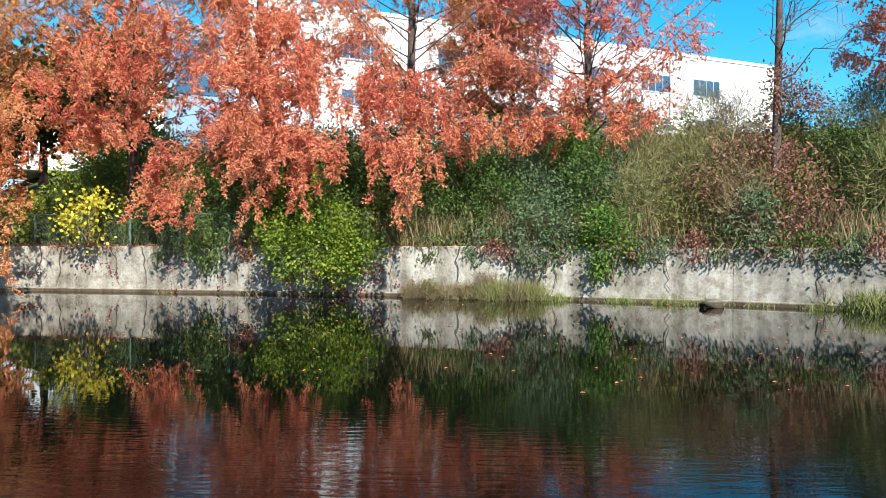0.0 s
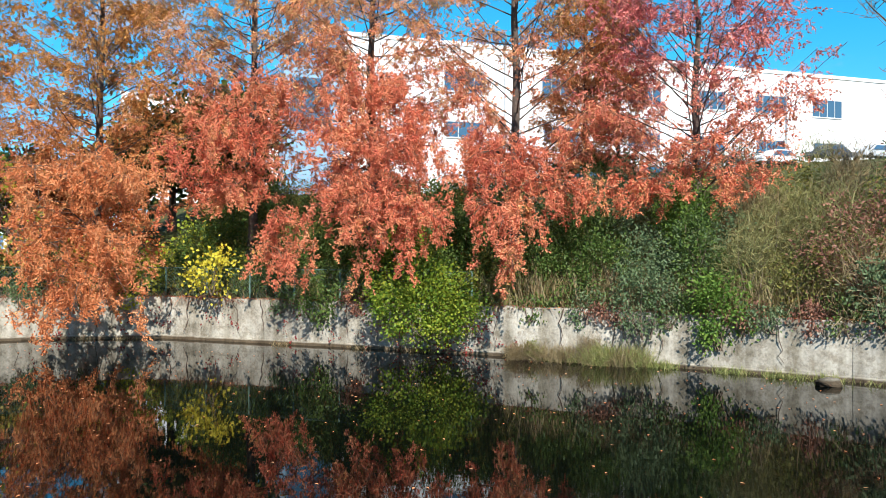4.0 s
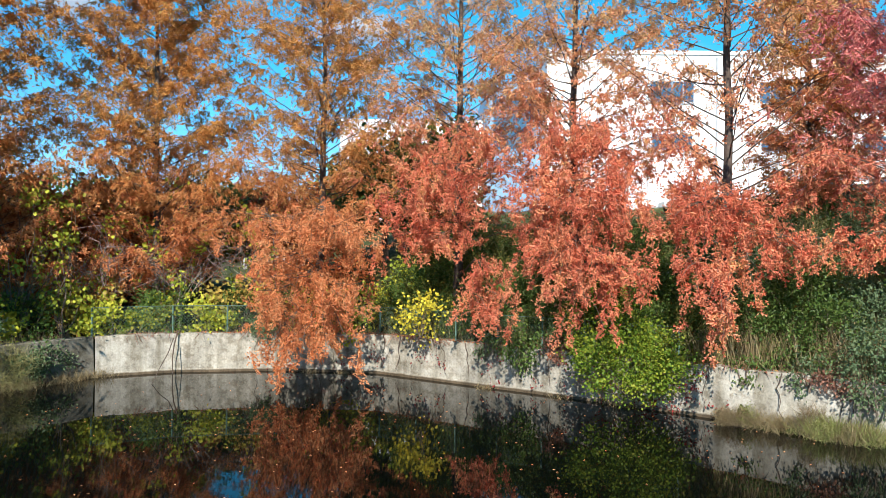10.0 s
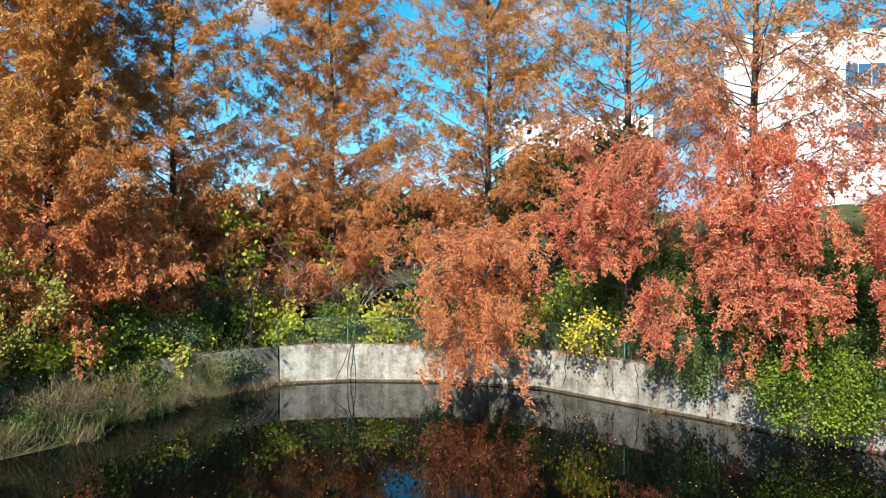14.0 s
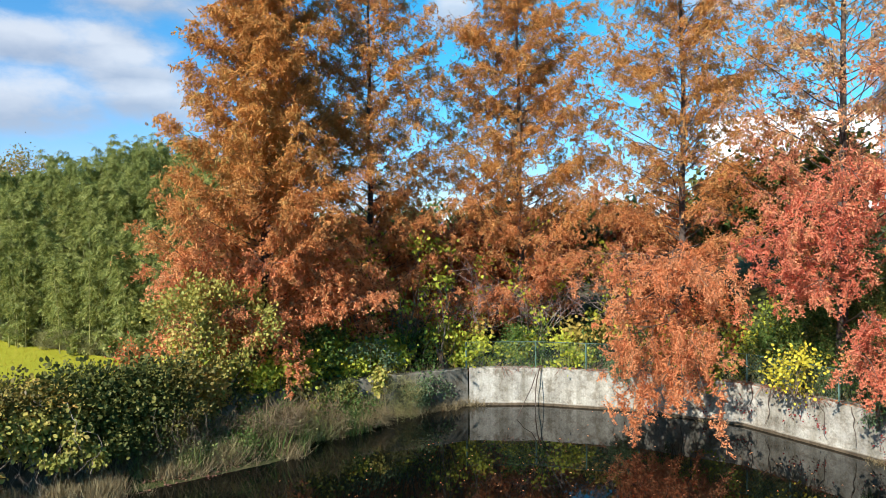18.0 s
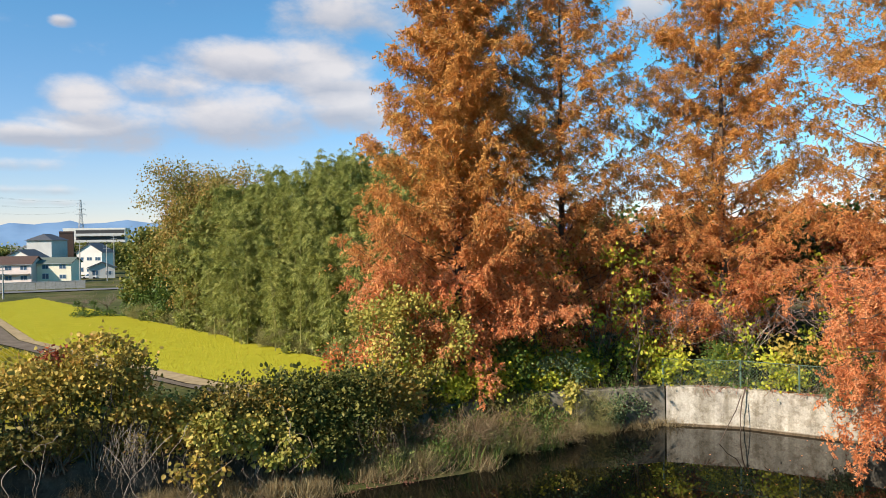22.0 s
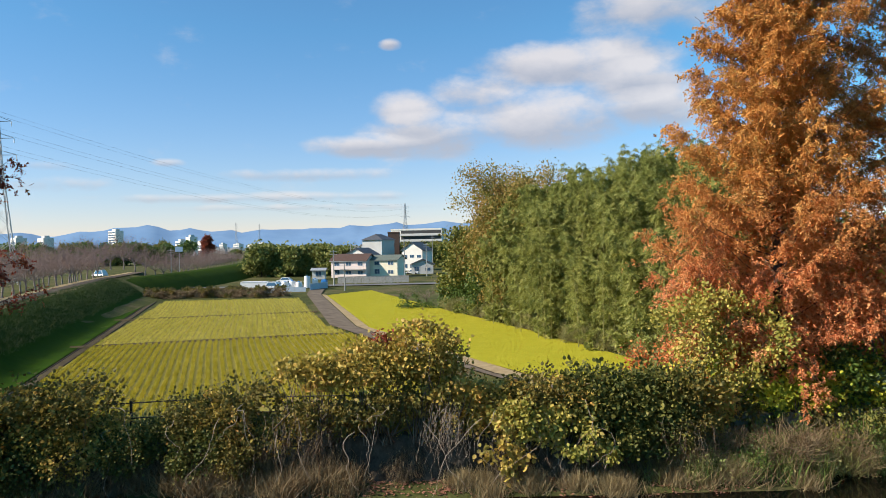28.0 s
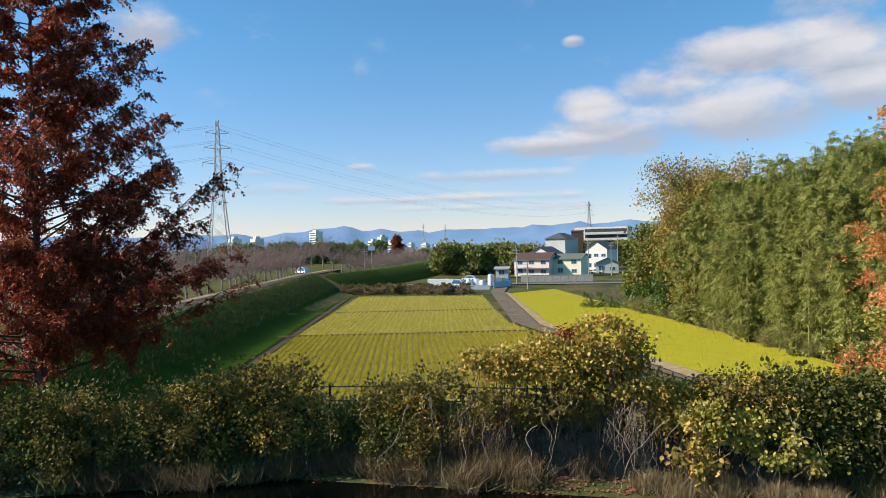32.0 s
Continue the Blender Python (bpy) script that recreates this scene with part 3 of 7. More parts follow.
north_pts = run_points(7, 17, 0.5)
core = [p + 0.02 * (p - np.array([-3.0, 5.0])) / np.linalg.norm(p - np.array([-3.0, 5.0])) for p in north_pts]
north_wall = wall_run("wall_north", core, 1.57, 0.5, "long weathered concrete retaining wall at the water's edge")
k = 0
while k < len(north_pts) - 3:
    n = min(11 + int(RNG.integers(0, 3)), len(north_pts) - k)
    pts = [np.array(p, float) for p in north_pts[k:k + n]]
    d0, d1 = pts[1] - pts[0], pts[-2] - pts[-1]
    pts[0] = pts[0] + 0.005 * d0 / np.linalg.norm(d0)
    pts[-1] = pts[-1] + 0.005 * d1 / np.linalg.norm(d1)
    panel = wall_run("wall_panel", pts, 1.6 + RNG.normal(0, 0.008), 0.6, "")
    for key in ("category", "kind"):
        del panel[key]
    panel.parent = north_wall
    k += n - 1
# corner wall takes the darker kerb concrete to stand in for shade
wall_run("wall_corner", run_points(5, 7), 1.6, 0.6, "brown concrete retaining wall at the pond's corner, darkened in colour for shade", M_KERB)
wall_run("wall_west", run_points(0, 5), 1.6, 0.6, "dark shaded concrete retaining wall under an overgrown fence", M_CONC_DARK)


# ---- trees ----
def gz(x, y):
    return float(ground_z(np.array([x]), np.array([y]))[0])


def limb_path(p0, p1, r0, rng, sag=0.0, n=6, wob=0.12):
    p0, p1 = np.array(p0, float), np.array(p1, float)
    L = np.linalg.norm(p1 - p0)
    out = []
    for i in range(n):
        t = i / (n - 1)
        q = p0 + (p1 - p0) * t + np.array([0, 0, sag * 4 * t * (1 - t)]) + rng.normal(0, wob * L * 0.08, 3) * (0 < i)
        out.append((q, max(0.008, r0 * (1 - 0.85 * t))))
    return out


def along(path, t):
    P = np.array([p for p, _ in path])
    k = np.clip(np.asarray(t) * (len(P) - 1), 0, len(P) - 1.001)
    i = k.astype(int)
    f = (k - i)[:, None]
    return P[i] * (1 - f) + P[i + 1] * f


def reach(az, d, z, half, drop):
    """A bough's end by bearing and distance from the pond's middle."""
    return d * math.sin(radians(az)), d * math.cos(radians(az)), z, half, drop


def conifer(x, y, top, radius, leaf, label, seed, limbs=64, low=0.14, twigs=19, per=10, boughs=(), low_leaf=None, trunk_r=0.2, base=None, size=0.17, rise=0.6, power=0.5, bare=0.15, thick=1.0, skirt=0.7):
    """A deciduous conifer: straight trunk, tiers of rising limbs, side twigs with hanging feathery fronds. boughs: (x, y, z, half-width, drop) of low limbs that hang over the water."""
    rng = np.random.default_rng(seed)
    zb = gz(x, y) - 0.2 if base is None else base
    H = top - zb
    tree = anchor("dawn_redwood", Matrix.Translation((x, y, zb)), label, "tree", "trees on the pond bank")
    trunk = [(np.array([rng.normal(0, 0.05), rng.normal(0, 0.05), H * t]), trunk_r * (1.25 if t == 0 else 1) * (1 - 0.93 * t)) for t in np.linspace(0, 1, 12)]
    v, f = tubes([trunk], 9)
    soup("trunk", v, f, M_BARK, tree, shade=True)
    paths, fine, P, D, S = [], [], [], [], []
    PL, DL, SL = [], [], []
    up = np.array([0, 0, 1.0])
    ga = rng.uniform(0, 6.28)
    for i in range(limbs):
        t = low + (0.985 - low) * ((i + rng.uniform(0, 1)) / limbs)
        ga += 2.4 + rng.normal(0, 0.35)
        prof = min(1.0, ((1 - t) / (1 - low)) ** power + 0.05) * min(1.0, skirt + (t - low) * 2.5)
        L = radius * prof * rng.uniform(0.66, 1.14)
        d = np.array([math.cos(ga), math.sin(ga), 0])
        side = np.array([-d[1], d[0], 0])
        p0 = np.array([0, 0, H * t])
        p1 = p0 + d * L + up * (L * rise * rng.uniform(0.3, 1.5) + 0.25)
        lp = limb_path(p0, p1, thick * (0.010 + 0.020 * prof), rng, sag=-0.03 * L)
        paths.append(lp)
        nt = max(5, int(twigs * (0.35 + 0.65 * prof) * rng.uniform(0.75, 1.25)))
        kk = rng.uniform(bare, 1.0, nt)
        for n_, (k, s) in enumerate(zip(kk, along(lp, kk))):
            sg = 1 if n_ % 2 else -1
            td = d * rng.uniform(0.2, 0.9) + side * sg * rng.uniform(0.2, 0.9) + up * rng.uniform(-0.3, 0.25)
            tl = rng.uniform(0.45, 1.15) * (0.45 + 0.6 * prof)
            n = max(3, int(per * rng.uniform(0.5, 1.5)))
            q = rng.uniform(0.05, 1, n)[:, None]
            P.append(s + td * tl * q - up * 0.35 * tl * q ** 2 + rng.normal(0, 0.075, (n, 3)))
            D.append(td * 0.5 + rng.normal(0, 0.6, (n, 3)) - up * 0.45)
            S.append(rng.uniform(0.5, 1.3, n) * size)
            if n_ % 3 == 0:
                fine.append([(s, 0.007), (s + td * tl * 0.5 - up * 0.09 * tl, 0.005), (s + td * tl - up * 0.35 * tl, 0.003)])
    n = int(10 * per)
    q = rng.uniform(0.82, 1.0, n)[:, None]
    P.append(up * H * q + rng.normal(0, 0.25, (n, 3)) * (1.04 - q) * 6)
    D.append(rng.normal(0, 0.5, (n, 3)) - up * 0.3)
    S.append(rng.uniform(0.6, 1.2, n) * size)
    for bx, by, bz, bw, drop in boughs:
        q1 = np.array([bx - x, by - y, bz - zb])
        p0 = np.array([0, 0, max(0.8, min(H * 0.6, q1[2] - 0.6 + rng.uniform(0, 0.8)))])
        lp = limb_path(p0, q1, 0.05, rng, sag=0.5, n=8)
        paths.append(lp)
        side = np.cross(q1 - p0, up)
        side /= np.linalg.norm(side)
        m = int(14 * bw * (1 + 0.25 * drop)) + 3
        tt = rng.uniform(0.45, 1.05, m)
        s0 = along(lp, np.minimum(tt, 1)) + side * (rng.uniform(-1, 1, m) * (0.35 + 0.75 * tt) * bw)[:, None] + up * rng.normal(0.0, 0.32, m)[:, None]
        for s in s0:
            hang = rng.uniform(0.15, 1.0) ** 1.7 * drop
            n = int(30 * (0.6 + 1.4 * hang))
            q = rng.uniform(0, 1, n)[:, None]
            lean = rng.normal(0, 0.25, 3)
            PL.append(s + np.array([lean[0], lean[1], -1]) * hang * q + rng.normal(0, 0.075, (n, 3)) * (1.3 - 0.7 * q))
            DL.append(np.array([lean[0], lean[1], -0.5]) + rng.normal(0, 0.7, (n, 3)))
            SL.append(rng.uniform(0.5, 1.25, n) * size)
            fine.append([(s, 0.008), (s + np.array([lean[0], lean[1], -1]) * hang * 0.8, 0.004)])
        for s in s0[::3]:
            fine.append(limb_path(along(lp, np.array([rng.uniform(0.3, 0.8)]))[0], s, 0.016, rng, n=4))
    for lp in paths[:56]:
        v, f = tubes([lp], 4)
        soup("limb", v, f, M_BARK, tree)
    v, f = tubes(paths[56:] + fine, 3)
    tagged(soup("twig_mass", v, f, M_TWIG, tree), kind="stuff")
    v, f = scatter(FROND, np.concatenate(P), np.concatenate(D), np.concatenate(S), rng)
    soup("crown", v, f, leaf, tree)
    if PL:
        v, f = scatter(FROND, np.concatenate(PL), np.concatenate(DL), np.concatenate(SL), rng)
        soup("hanging_foliage", v, f, low_leaf or leaf, tree, "feathery foliage drooping from the low boughs")
    return tree


conifer(-27.6, 13.4, 22.0, 4.7, M_GOLD, "tall dawn redwood in rusty gold autumn foliage", 11, limbs=195, low=0.10, twigs=35, per=24, low_leaf=M_ORANGE, bare=0.1, power=0.72, rise=0.5,
        boughs=[(-24.6, 13.2, 3.0, 0.6, 1.3), (-25.0, 12.6, 4.0, 0.8, 1.3), (-25.6, 10.8, 4.6, 1.0, 1.3), (-27.2, 9.4, 6.0, 1.3, 1.4), (-26.8, 9.2, 4.2, 1.1, 1.4), (-25.2, 12.2, 6.2, 1.2, 1.2), (-25.4, 14.6, 6.0, 1.1, 1.1)], skirt=1.0)
conifer(-28.3, 18.9, 21.5, 4.5, M_GOLD, "slender dawn redwood with thin golden top", 12, limbs=150, twigs=26, per=15, low=0.08, power=0.45, bare=0.25, skirt=1.0)
conifer(-25.6, 25.8, 23.0, 5.2, M_GOLD, "tall dawn redwood in gold and orange foliage", 13, limbs=182, twigs=30, per=18, low=0.07, power=0.48, skirt=1.0)
conifer(-19.2, 29.8, 24.0, 5.6, M_GOLD, "dawn redwood with airy crown and weeping orange boughs", 14, limbs=170, twigs=27, per=15, low=0.12, power=0.42, bare=0.2, low_leaf=M_ORANGE,
        boughs=[reach(-38.0, 28, 4.6, 0.8, 1.6), reach(-36.0, 27, 5.6, 1.0, 1.5), reach(-33.5, 26.5, 6.2, 1.1, 1.4), reach(-31.0, 26, 5.7, 1.0, 1.4), reach(-28.8, 26.5, 5.4, 0.8, 1.7), reach(-37.4, 27.5, 3.3, 0.9, 1.8),
                reach(-34.6, 26.6, 3.8, 1.0, 1.6), reach(-31.6, 26.2, 3.5, 0.9, 1.7), reach(-35.6, 27.5, 2.3, 0.9, 1.7), reach(-32.6, 27, 1.8, 1.0, 1.3), reach(-29.6, 27, 3.2, 0.7, 1.5), reach(-39.5, 30, 6.0, 1.2, 1.3), reach(-37.0, 27.0, 1.7, 0.8, 1.3), reach(-34.2, 26.4, 1.5, 0.8, 1.2), reach(-31.0, 26.2, 1.9, 0.6, 1.3)])
conifer(-11.8, 28.8, 24.0, 5.0, M_AIRY, "dawn redwood with airy orange crown and red lower boughs", 15, limbs=128, twigs=20, per=15, low_leaf=M_RED, power=0.42, bare=0.2,
        boughs=[reach(-27.6, 27, 7.2, 1.1, 1.4), reach(-25.0, 26.5, 8.2, 1.3, 1.4), reach(-22.6, 26, 7.2, 1.1, 1.5), reach(-27.0, 28, 5.6, 1.1, 1.2), reach(-23.6, 27, 5.6, 1.0, 1.2), reach(-21.0, 26, 9.0, 1.2, 1.3), reach(-19.2, 25.0, 4.4, 0.6, 1.5),
                reach(-18.2, 24.6, 3.4, 0.6, 1.6), reach(-20.0, 25.2, 3.2, 0.5, 1.5)])
conifer(-6.9, 28.8, 24.0, 5.0, M_AIRY, "dawn redwood with a dense mass of orange-red lower boughs", 16, limbs=122, twigs=20, per=15, low_leaf=M_RED, power=0.42, bare=0.2,
        boughs=[reach(-17.0, 25, 7.6, 1.2, 1.4), reach(-14.6, 25.0, 8.8, 1.4, 1.5), reach(-12.2, 24.6, 9.2, 1.3, 1.5), reach(-9.8, 25, 8.2, 1.3, 1.5), reach(-17.2, 24.6, 5.8, 1.0, 1.4), reach(-15.0, 23.8, 6.8, 1.3, 1.5),
                reach(-12.4, 23.4, 7.2, 1.3, 1.5), reach(-9.8, 23.4, 6.4, 1.2, 1.5), reach(-15.6, 23.4, 4.8, 1.1, 1.4), reach(-13.2, 22.8, 5.2, 1.2, 1.5), reach(-10.8, 22.6, 4.8, 1.1, 1.5), reach(-8.6, 22.8, 4.4, 0.9, 1.4),
                reach(-12.6, 22.6, 3.7, 1.0, 1.2), reach(-7.4, 23.6, 6.8, 1.0, 1.2)])
conifer(-1.1, 26.7, 23.0, 4.8, M_AIRY, "dawn redwood with a dark trunk and red-orange boughs", 17, limbs=105, twigs=18, per=15, low_leaf=M_RED, power=0.42, bare=0.25,
        boughs=[reach(-5.6, 21.8, 4.5, 0.8, 1.4), reach(-3.6, 21, 4.0, 0.5, 1.6), reach(-6.2, 23, 6.2, 1.1, 1.3), reach(-3.4, 23.2, 6.6, 1.2, 1.3), reach(-0.4, 23.4, 6.2, 1.1, 1.3), reach(2.4, 23.6, 5.4, 1.0, 1.3),
                reach(5.0, 24.0, 5.4, 0.9, 1.2), reach(-0.6, 22.6, 4.8, 0.9, 1.2), reach(-2.6, 20.6, 2.9, 0.3, 1.2)])
conifer(1.5, 31.0, 18.5, 2.0, M_GOLD, "young dawn redwood with bronze foliage", 18, limbs=91, trunk_r=0.12, twigs=19, per=15)
conifer(2.9, 31.6, 16.5, 1.7, M_AIRY, "thin young dawn redwood with orange foliage", 28, limbs=65, trunk_r=0.1, twigs=16, per=15)
conifer(5.0, 26.4, 15.8, 4.9, M_PINK, "spreading dawn redwood with pinkish red foliage", 19, limbs=101, rise=0.75, twigs=19, per=12, bare=0.3, power=0.42, thick=0.9, boughs=[(3.4, 23.8, 5.2, 0.8, 1.2), (6.0, 23.4, 5.6, 0.9, 1.1), (2.2, 24.4, 5.4, 0.8, 1.2), (4.6, 23.2, 6.6, 1.0, 1.0)])
conifer(15.6, 22.0, 15.5, 4.6, M_PINK, "dawn redwood with deep pink-red foliage", 20, limbs=104, rise=0.6, twigs=30, per=15)
conifer(-24.9, -22.6, 22.5, 8.0, M_DKRED, "dawn redwood in dark brownish red foliage behind the fence", 21, limbs=150, low=0.05, twigs=46, per=14, bare=0.18, power=0.78, rise=0.45, size=0.23, thick=1.8, skirt=1.0,
        boughs=[reach(-125, 30, 9.5, 1.8, 1.5), reach(-127.5, 31, 7.6, 2.0, 1.6), reach(-124, 31, 6.6, 1.6, 1.5), reach(-129, 30, 5.4, 2.0, 1.5), reach(-125.5, 30, 4.6, 1.6, 1.3), reach(-131, 29.5, 7.2, 1.8, 1.5)])


# ---- factory on the hill ----
M_GLASS, gn, gl, gb = mat("window_glass", 0.06, 0.0, 0.8)
gb.inputs["Base Color"].default_value = (0.05, 0.10, 0.16, 1)
M_FRAME = simple("window_frame", (0.5, 0.5, 0.5), (0.58, 0.58, 0.57), 2, 0.5, 0)
M_SEAM = simple("panel_joint", (0.35, 0.35, 0.36), (0.42, 0.42, 0.43), 2, 0.7, 0)
M_BLUEWALL = simple("blue_grey_cladding", (0.18, 0.30, 0.42), (0.22, 0.34, 0.46), 1, 0.5, 0)
M_DARK = simple("dark_metal", (0.03, 0.03, 0.032), (0.06, 0.06, 0.06), 3, 0.6, 0)
M_GREYMETAL = simple("galvanised_steel", (0.32, 0.33, 0.34), (0.45, 0.46, 0.46), 4, 0.5, 0, metal=0.4)


def window(parent, x, z, w, h, panes, y=0.0):
    """A window set into a front wall that faces -y: frame, sill and panes."""
    t = 0.06
    fr = part("window", boxes([(x, y - 0.05, z, x + w, y + 0.02, z + t), (x, y - 0.05, z + h - t, x + w, y + 0.02, z + h)]
                              + [(x + w * i / panes - t / 2 + (t / 2 if i == 0 else -t / 2 if i == panes else 0), y - 0.05, z + t, x + w * i / panes + t / 2 + (t / 2 if i == 0 else -t / 2 if i == panes else 0), y + 0.02, z + h - t) for i in range(panes + 1)]), M_FRAME, parent)
    part("sill", boxes([(x - 0.05, y - 0.12, z - 0.08, x + w + 0.05, y - 0.005, z - 0.004)]), M_FRAME, fr)
    for i in range(panes):
        part("pane", boxes([(x + w * i / panes + t * 0.6, y - 0.025, z + t + 0.004, x + w * (i + 1) / panes - t * 0.6, y - 0.006, z + h - t - 0.004)]), M_GLASS, fr)
    return fr


def factory():
    A, B = np.array([-17.5, 62.6]), np.array([39.2, 88.0])
    L = float(np.linalg.norm(B - A))
    ang = math.degrees(math.atan2(*(B - A)[::-1]))
    f = anchor("factory_building", pose(A[0], A[1], 8.0, 0, 0, ang), "long white factory building with blue-grey windows on the hill", "building")
    part("wall", boxes([(0, 0, 0, L, 22, 14.4)]), M_WHITE, f)
    part("parapet", boxes([(-0.1, -0.12, 14.404, L + 0.1, 0.3, 14.75), (-0.1, 0.3, 14.404, 0.3, 22, 14.75), (L - 0.3, 0.3, 14.404, L + 0.1, 22, 14.75)]), M_WHITE, f)
    for i in range(1, 14):
        part("panel_joint", boxes([(L * i / 14 - 0.04, -0.012, 0.1, L * i / 14 + 0.04, -0.002, 14.3)]), M_SEAM, f)
    for i, x in enumerate((9.0, 18.6, 27.5, 35.0, 42.4, 49.6)):
        window(f, x, 10.2, 3.9, 1.9, 4)
        window(f, x + 0.2, 6.0, 3.6, 1.5, 3)
    for x in (14.8, 24.0, 46.2):
        part("downpipe", boxes([(x, -0.16, 0.2, x + 0.12, -0.02, 14.2)]), M_GREYMETAL, f)
    # stair bay with blue cladding at the end, and the lower annex
    bay = part("stair_bay", boxes([(-5.0, 3.0, 0, -0.05, 18, 12.6)]), M_BLUEWALL, f, "blue-grey clad stair bay")
    part("window_band", boxes([(-4.4, 2.93, 6.5, -0.8, 2.996, 11.2)]), M_GLASS, bay)
    an = part("annex", boxes([(-19, 8, 0, -5.1, 20, 9.6)]), M_WHITE, f, "lower white annex")
    part("annex_parapet", boxes([(-19.1, 7.9, 9.604, -5.1, 8.3, 9.9)]), M_WHITE, an)
    part("canopy", boxes([(20, -2.4, 3.4, 27, -0.02, 3.65)]), M_GREYMETAL, f)
    return f, A, B, L


fac, FA, FB, FL = factory()


M_TYRE = simple("tyre", (0.015, 0.015, 0.015), (0.03, 0.03, 0.03), 10, 0.9, 0)
CAR_PAINT = {}


def car(x, y, z, rot, color, name="parked_car", label="", tall=1.45, length=4.2):
    if color not in CAR_PAINT:
        m, n, l, b = mat("car_paint", 0.25, 0, 0.6)
        b.inputs["Base Color"].default_value = (*color, 1)
        CAR_PAINT[color] = m
    c = anchor(name, pose(x, y, z, 0, 0, rot), label, "car", "parked cars")
    h = length / 2
    prof = [(-h, 0.35), (-h + 0.05, 0.78), (-h + 0.9, 0.88), (-h + 1.55, tall), (h - 1.0, tall), (h - 0.2, 0.9), (h, 0.75), (h, 0.35)]
    bm = bmesh.new()
    rows = []
    for s in (-1, 1):
        rows.append([bm.verts.new((px, s * (0.84 if pz < 1 else 0.66), pz)) for px, pz in prof])
    for i in range(len(prof)):
        j = (i + 1) % len(prof)
        bm.faces.new((rows[0][i], rows[0][j], rows[1][j], rows[1][i]))
    bm.faces.new(rows[0][::-1])
    bm.faces.new(rows[1])
    bmesh.ops.bevel(bm, geom=list(bm.edges), offset=0.05, segments=2, affect="EDGES")
    bmesh.ops.recalc_face_normals(bm, faces=bm.faces)
    part("body", bm, CAR_PAINT[color], c)
    for s in (-1, 1):
        bm = bmesh.new()
        q = [(-h + 1.15, 0.95), (-h + 1.66, tall - 0.1), (h - 1.05, tall - 0.1), (h - 0.45, 0.95)]
        bm.faces.new([bm.verts.new((px, s * (0.852 - 0.18 * (pz - 0.9) / (tall - 0.9) + 0.012), pz)) for px, pz in q])
        part("side_window", bm, M_GLASS, c)
    for i, (px, s) in enumerate(((-h + 0.8, 1), (-h + 0.8, -1), (h - 0.8, 1), (h - 0.8, -1))):
        bm = bmesh.new()
        bmesh.ops.create_cone(bm, cap_ends=True, segments=14, radius1=0.31, radius2=0.31, depth=0.2, matrix=pose(px, s * 0.78, 0.31, 90, 0, 0))
        part("wheel", bm, M_TYRE, c)
    return c


def on_front(s, off):
    """A place off metres in front of the factory's facade, s metres along it."""
    d = (FB - FA) / FL
    p = FA + d * s + np.array([d[1], -d[0]]) * off
    return p


fang = math.degrees(math.atan2(*(FB - FA)[::-1]))
for s, col, lab in ((10, (0.5, 0.5, 0.5), "silver car parked by the factory"), (19, (0.25, 0.03, 0.03), "dark red car parked by the factory"), (25.5, (0.04, 0.04, 0.05), "black car parked by the factory"),
                    (33, (0.75, 0.75, 0.75), "white car parked by the factory"), (39, (0.75, 0.75, 0.75), "white car parked by the factory"), (45, (0.06, 0.07, 0.09), "dark blue car parked by the factory"),
                    (50.5, (0.45, 0.46, 0.47), "grey car parked by the factory"), (56, (0.05, 0.05, 0.055), "dark car parked by the factory")):
    p = on_front(s, 7.0)
    car(p[0], p[1], gz(p[0], p[1]), fang, col, label=lab, tall=1.5 if s != 33 else 1.75)


# ---- bamboo grove ----
M_CULM = simple("bamboo_culm", (0.16, 0.17, 0.05), (0.32, 0.28, 0.10), 3, 0.5, 0)


def bamboo(seed, h):
    rng = np.random.default_rng(seed)
    b = anchor("bamboo", Matrix.Identity(4), "tall green bamboo clump arching at the tips", "bamboo", "bamboo grove")
    P, D = [], []
    for c in range(6):
        bx, by = rng.normal(0, 1.7, 2)
        a = rng.uniform(0, 6.28)
        hh = h * rng.uniform(0.66, 1.1)
        bend = rng.uniform(0.8, 3.6)
        pts = []
        for t in np.linspace(0, 1, 8):
            pts.append((np.array([bx + math.cos(a) * bend * t ** 2.5, by + math.sin(a) * bend * t ** 2.5, hh * t * (1 - 0.1 * t ** 3)]), 0.045 * (1 - 0.85 * t)))
        v, f = tubes([pts], 5)
        soup("culm", v, f, M_CULM, b)
        nodes, per = 64, 8
        t = 0.1 + 0.9 * np.sort(rng.uniform(0, 1, nodes)) ** 0.85
        r = 0.85 * (1 - t) ** 0.55 * np.minimum(1, 0.4 + 2 * t) + 0.1
        an = rng.uniform(0, 6.28, nodes)
        out = np.repeat(np.stack([np.cos(an), np.sin(an), 0 * an], 1), per, axis=0)
        u = rng.uniform(0.15, 1.0, nodes * per)
        rr = np.repeat(r, per) * u
        q = np.repeat(along(pts, t), per, axis=0) + out * rr[:, None] + np.array([0, 0, 1]) * (rr * (0.75 - 0.8 * u))[:, None]
        P.append(q + rng.normal(0, 0.07, q.shape))
        D.append(out * 0.6 + rng.normal(0, 0.33, q.shape) + np.array([0, 0, -0.45]))
    P, D = np.concatenate(P), np.concatenate(D)
    v, f = scatter(BAMBOO_LEAVES, P, D, rng.uniform(0.32, 0.62, len(P)), rng)
    soup("foliage", v, f, M_BAMBOO, b)
    return b


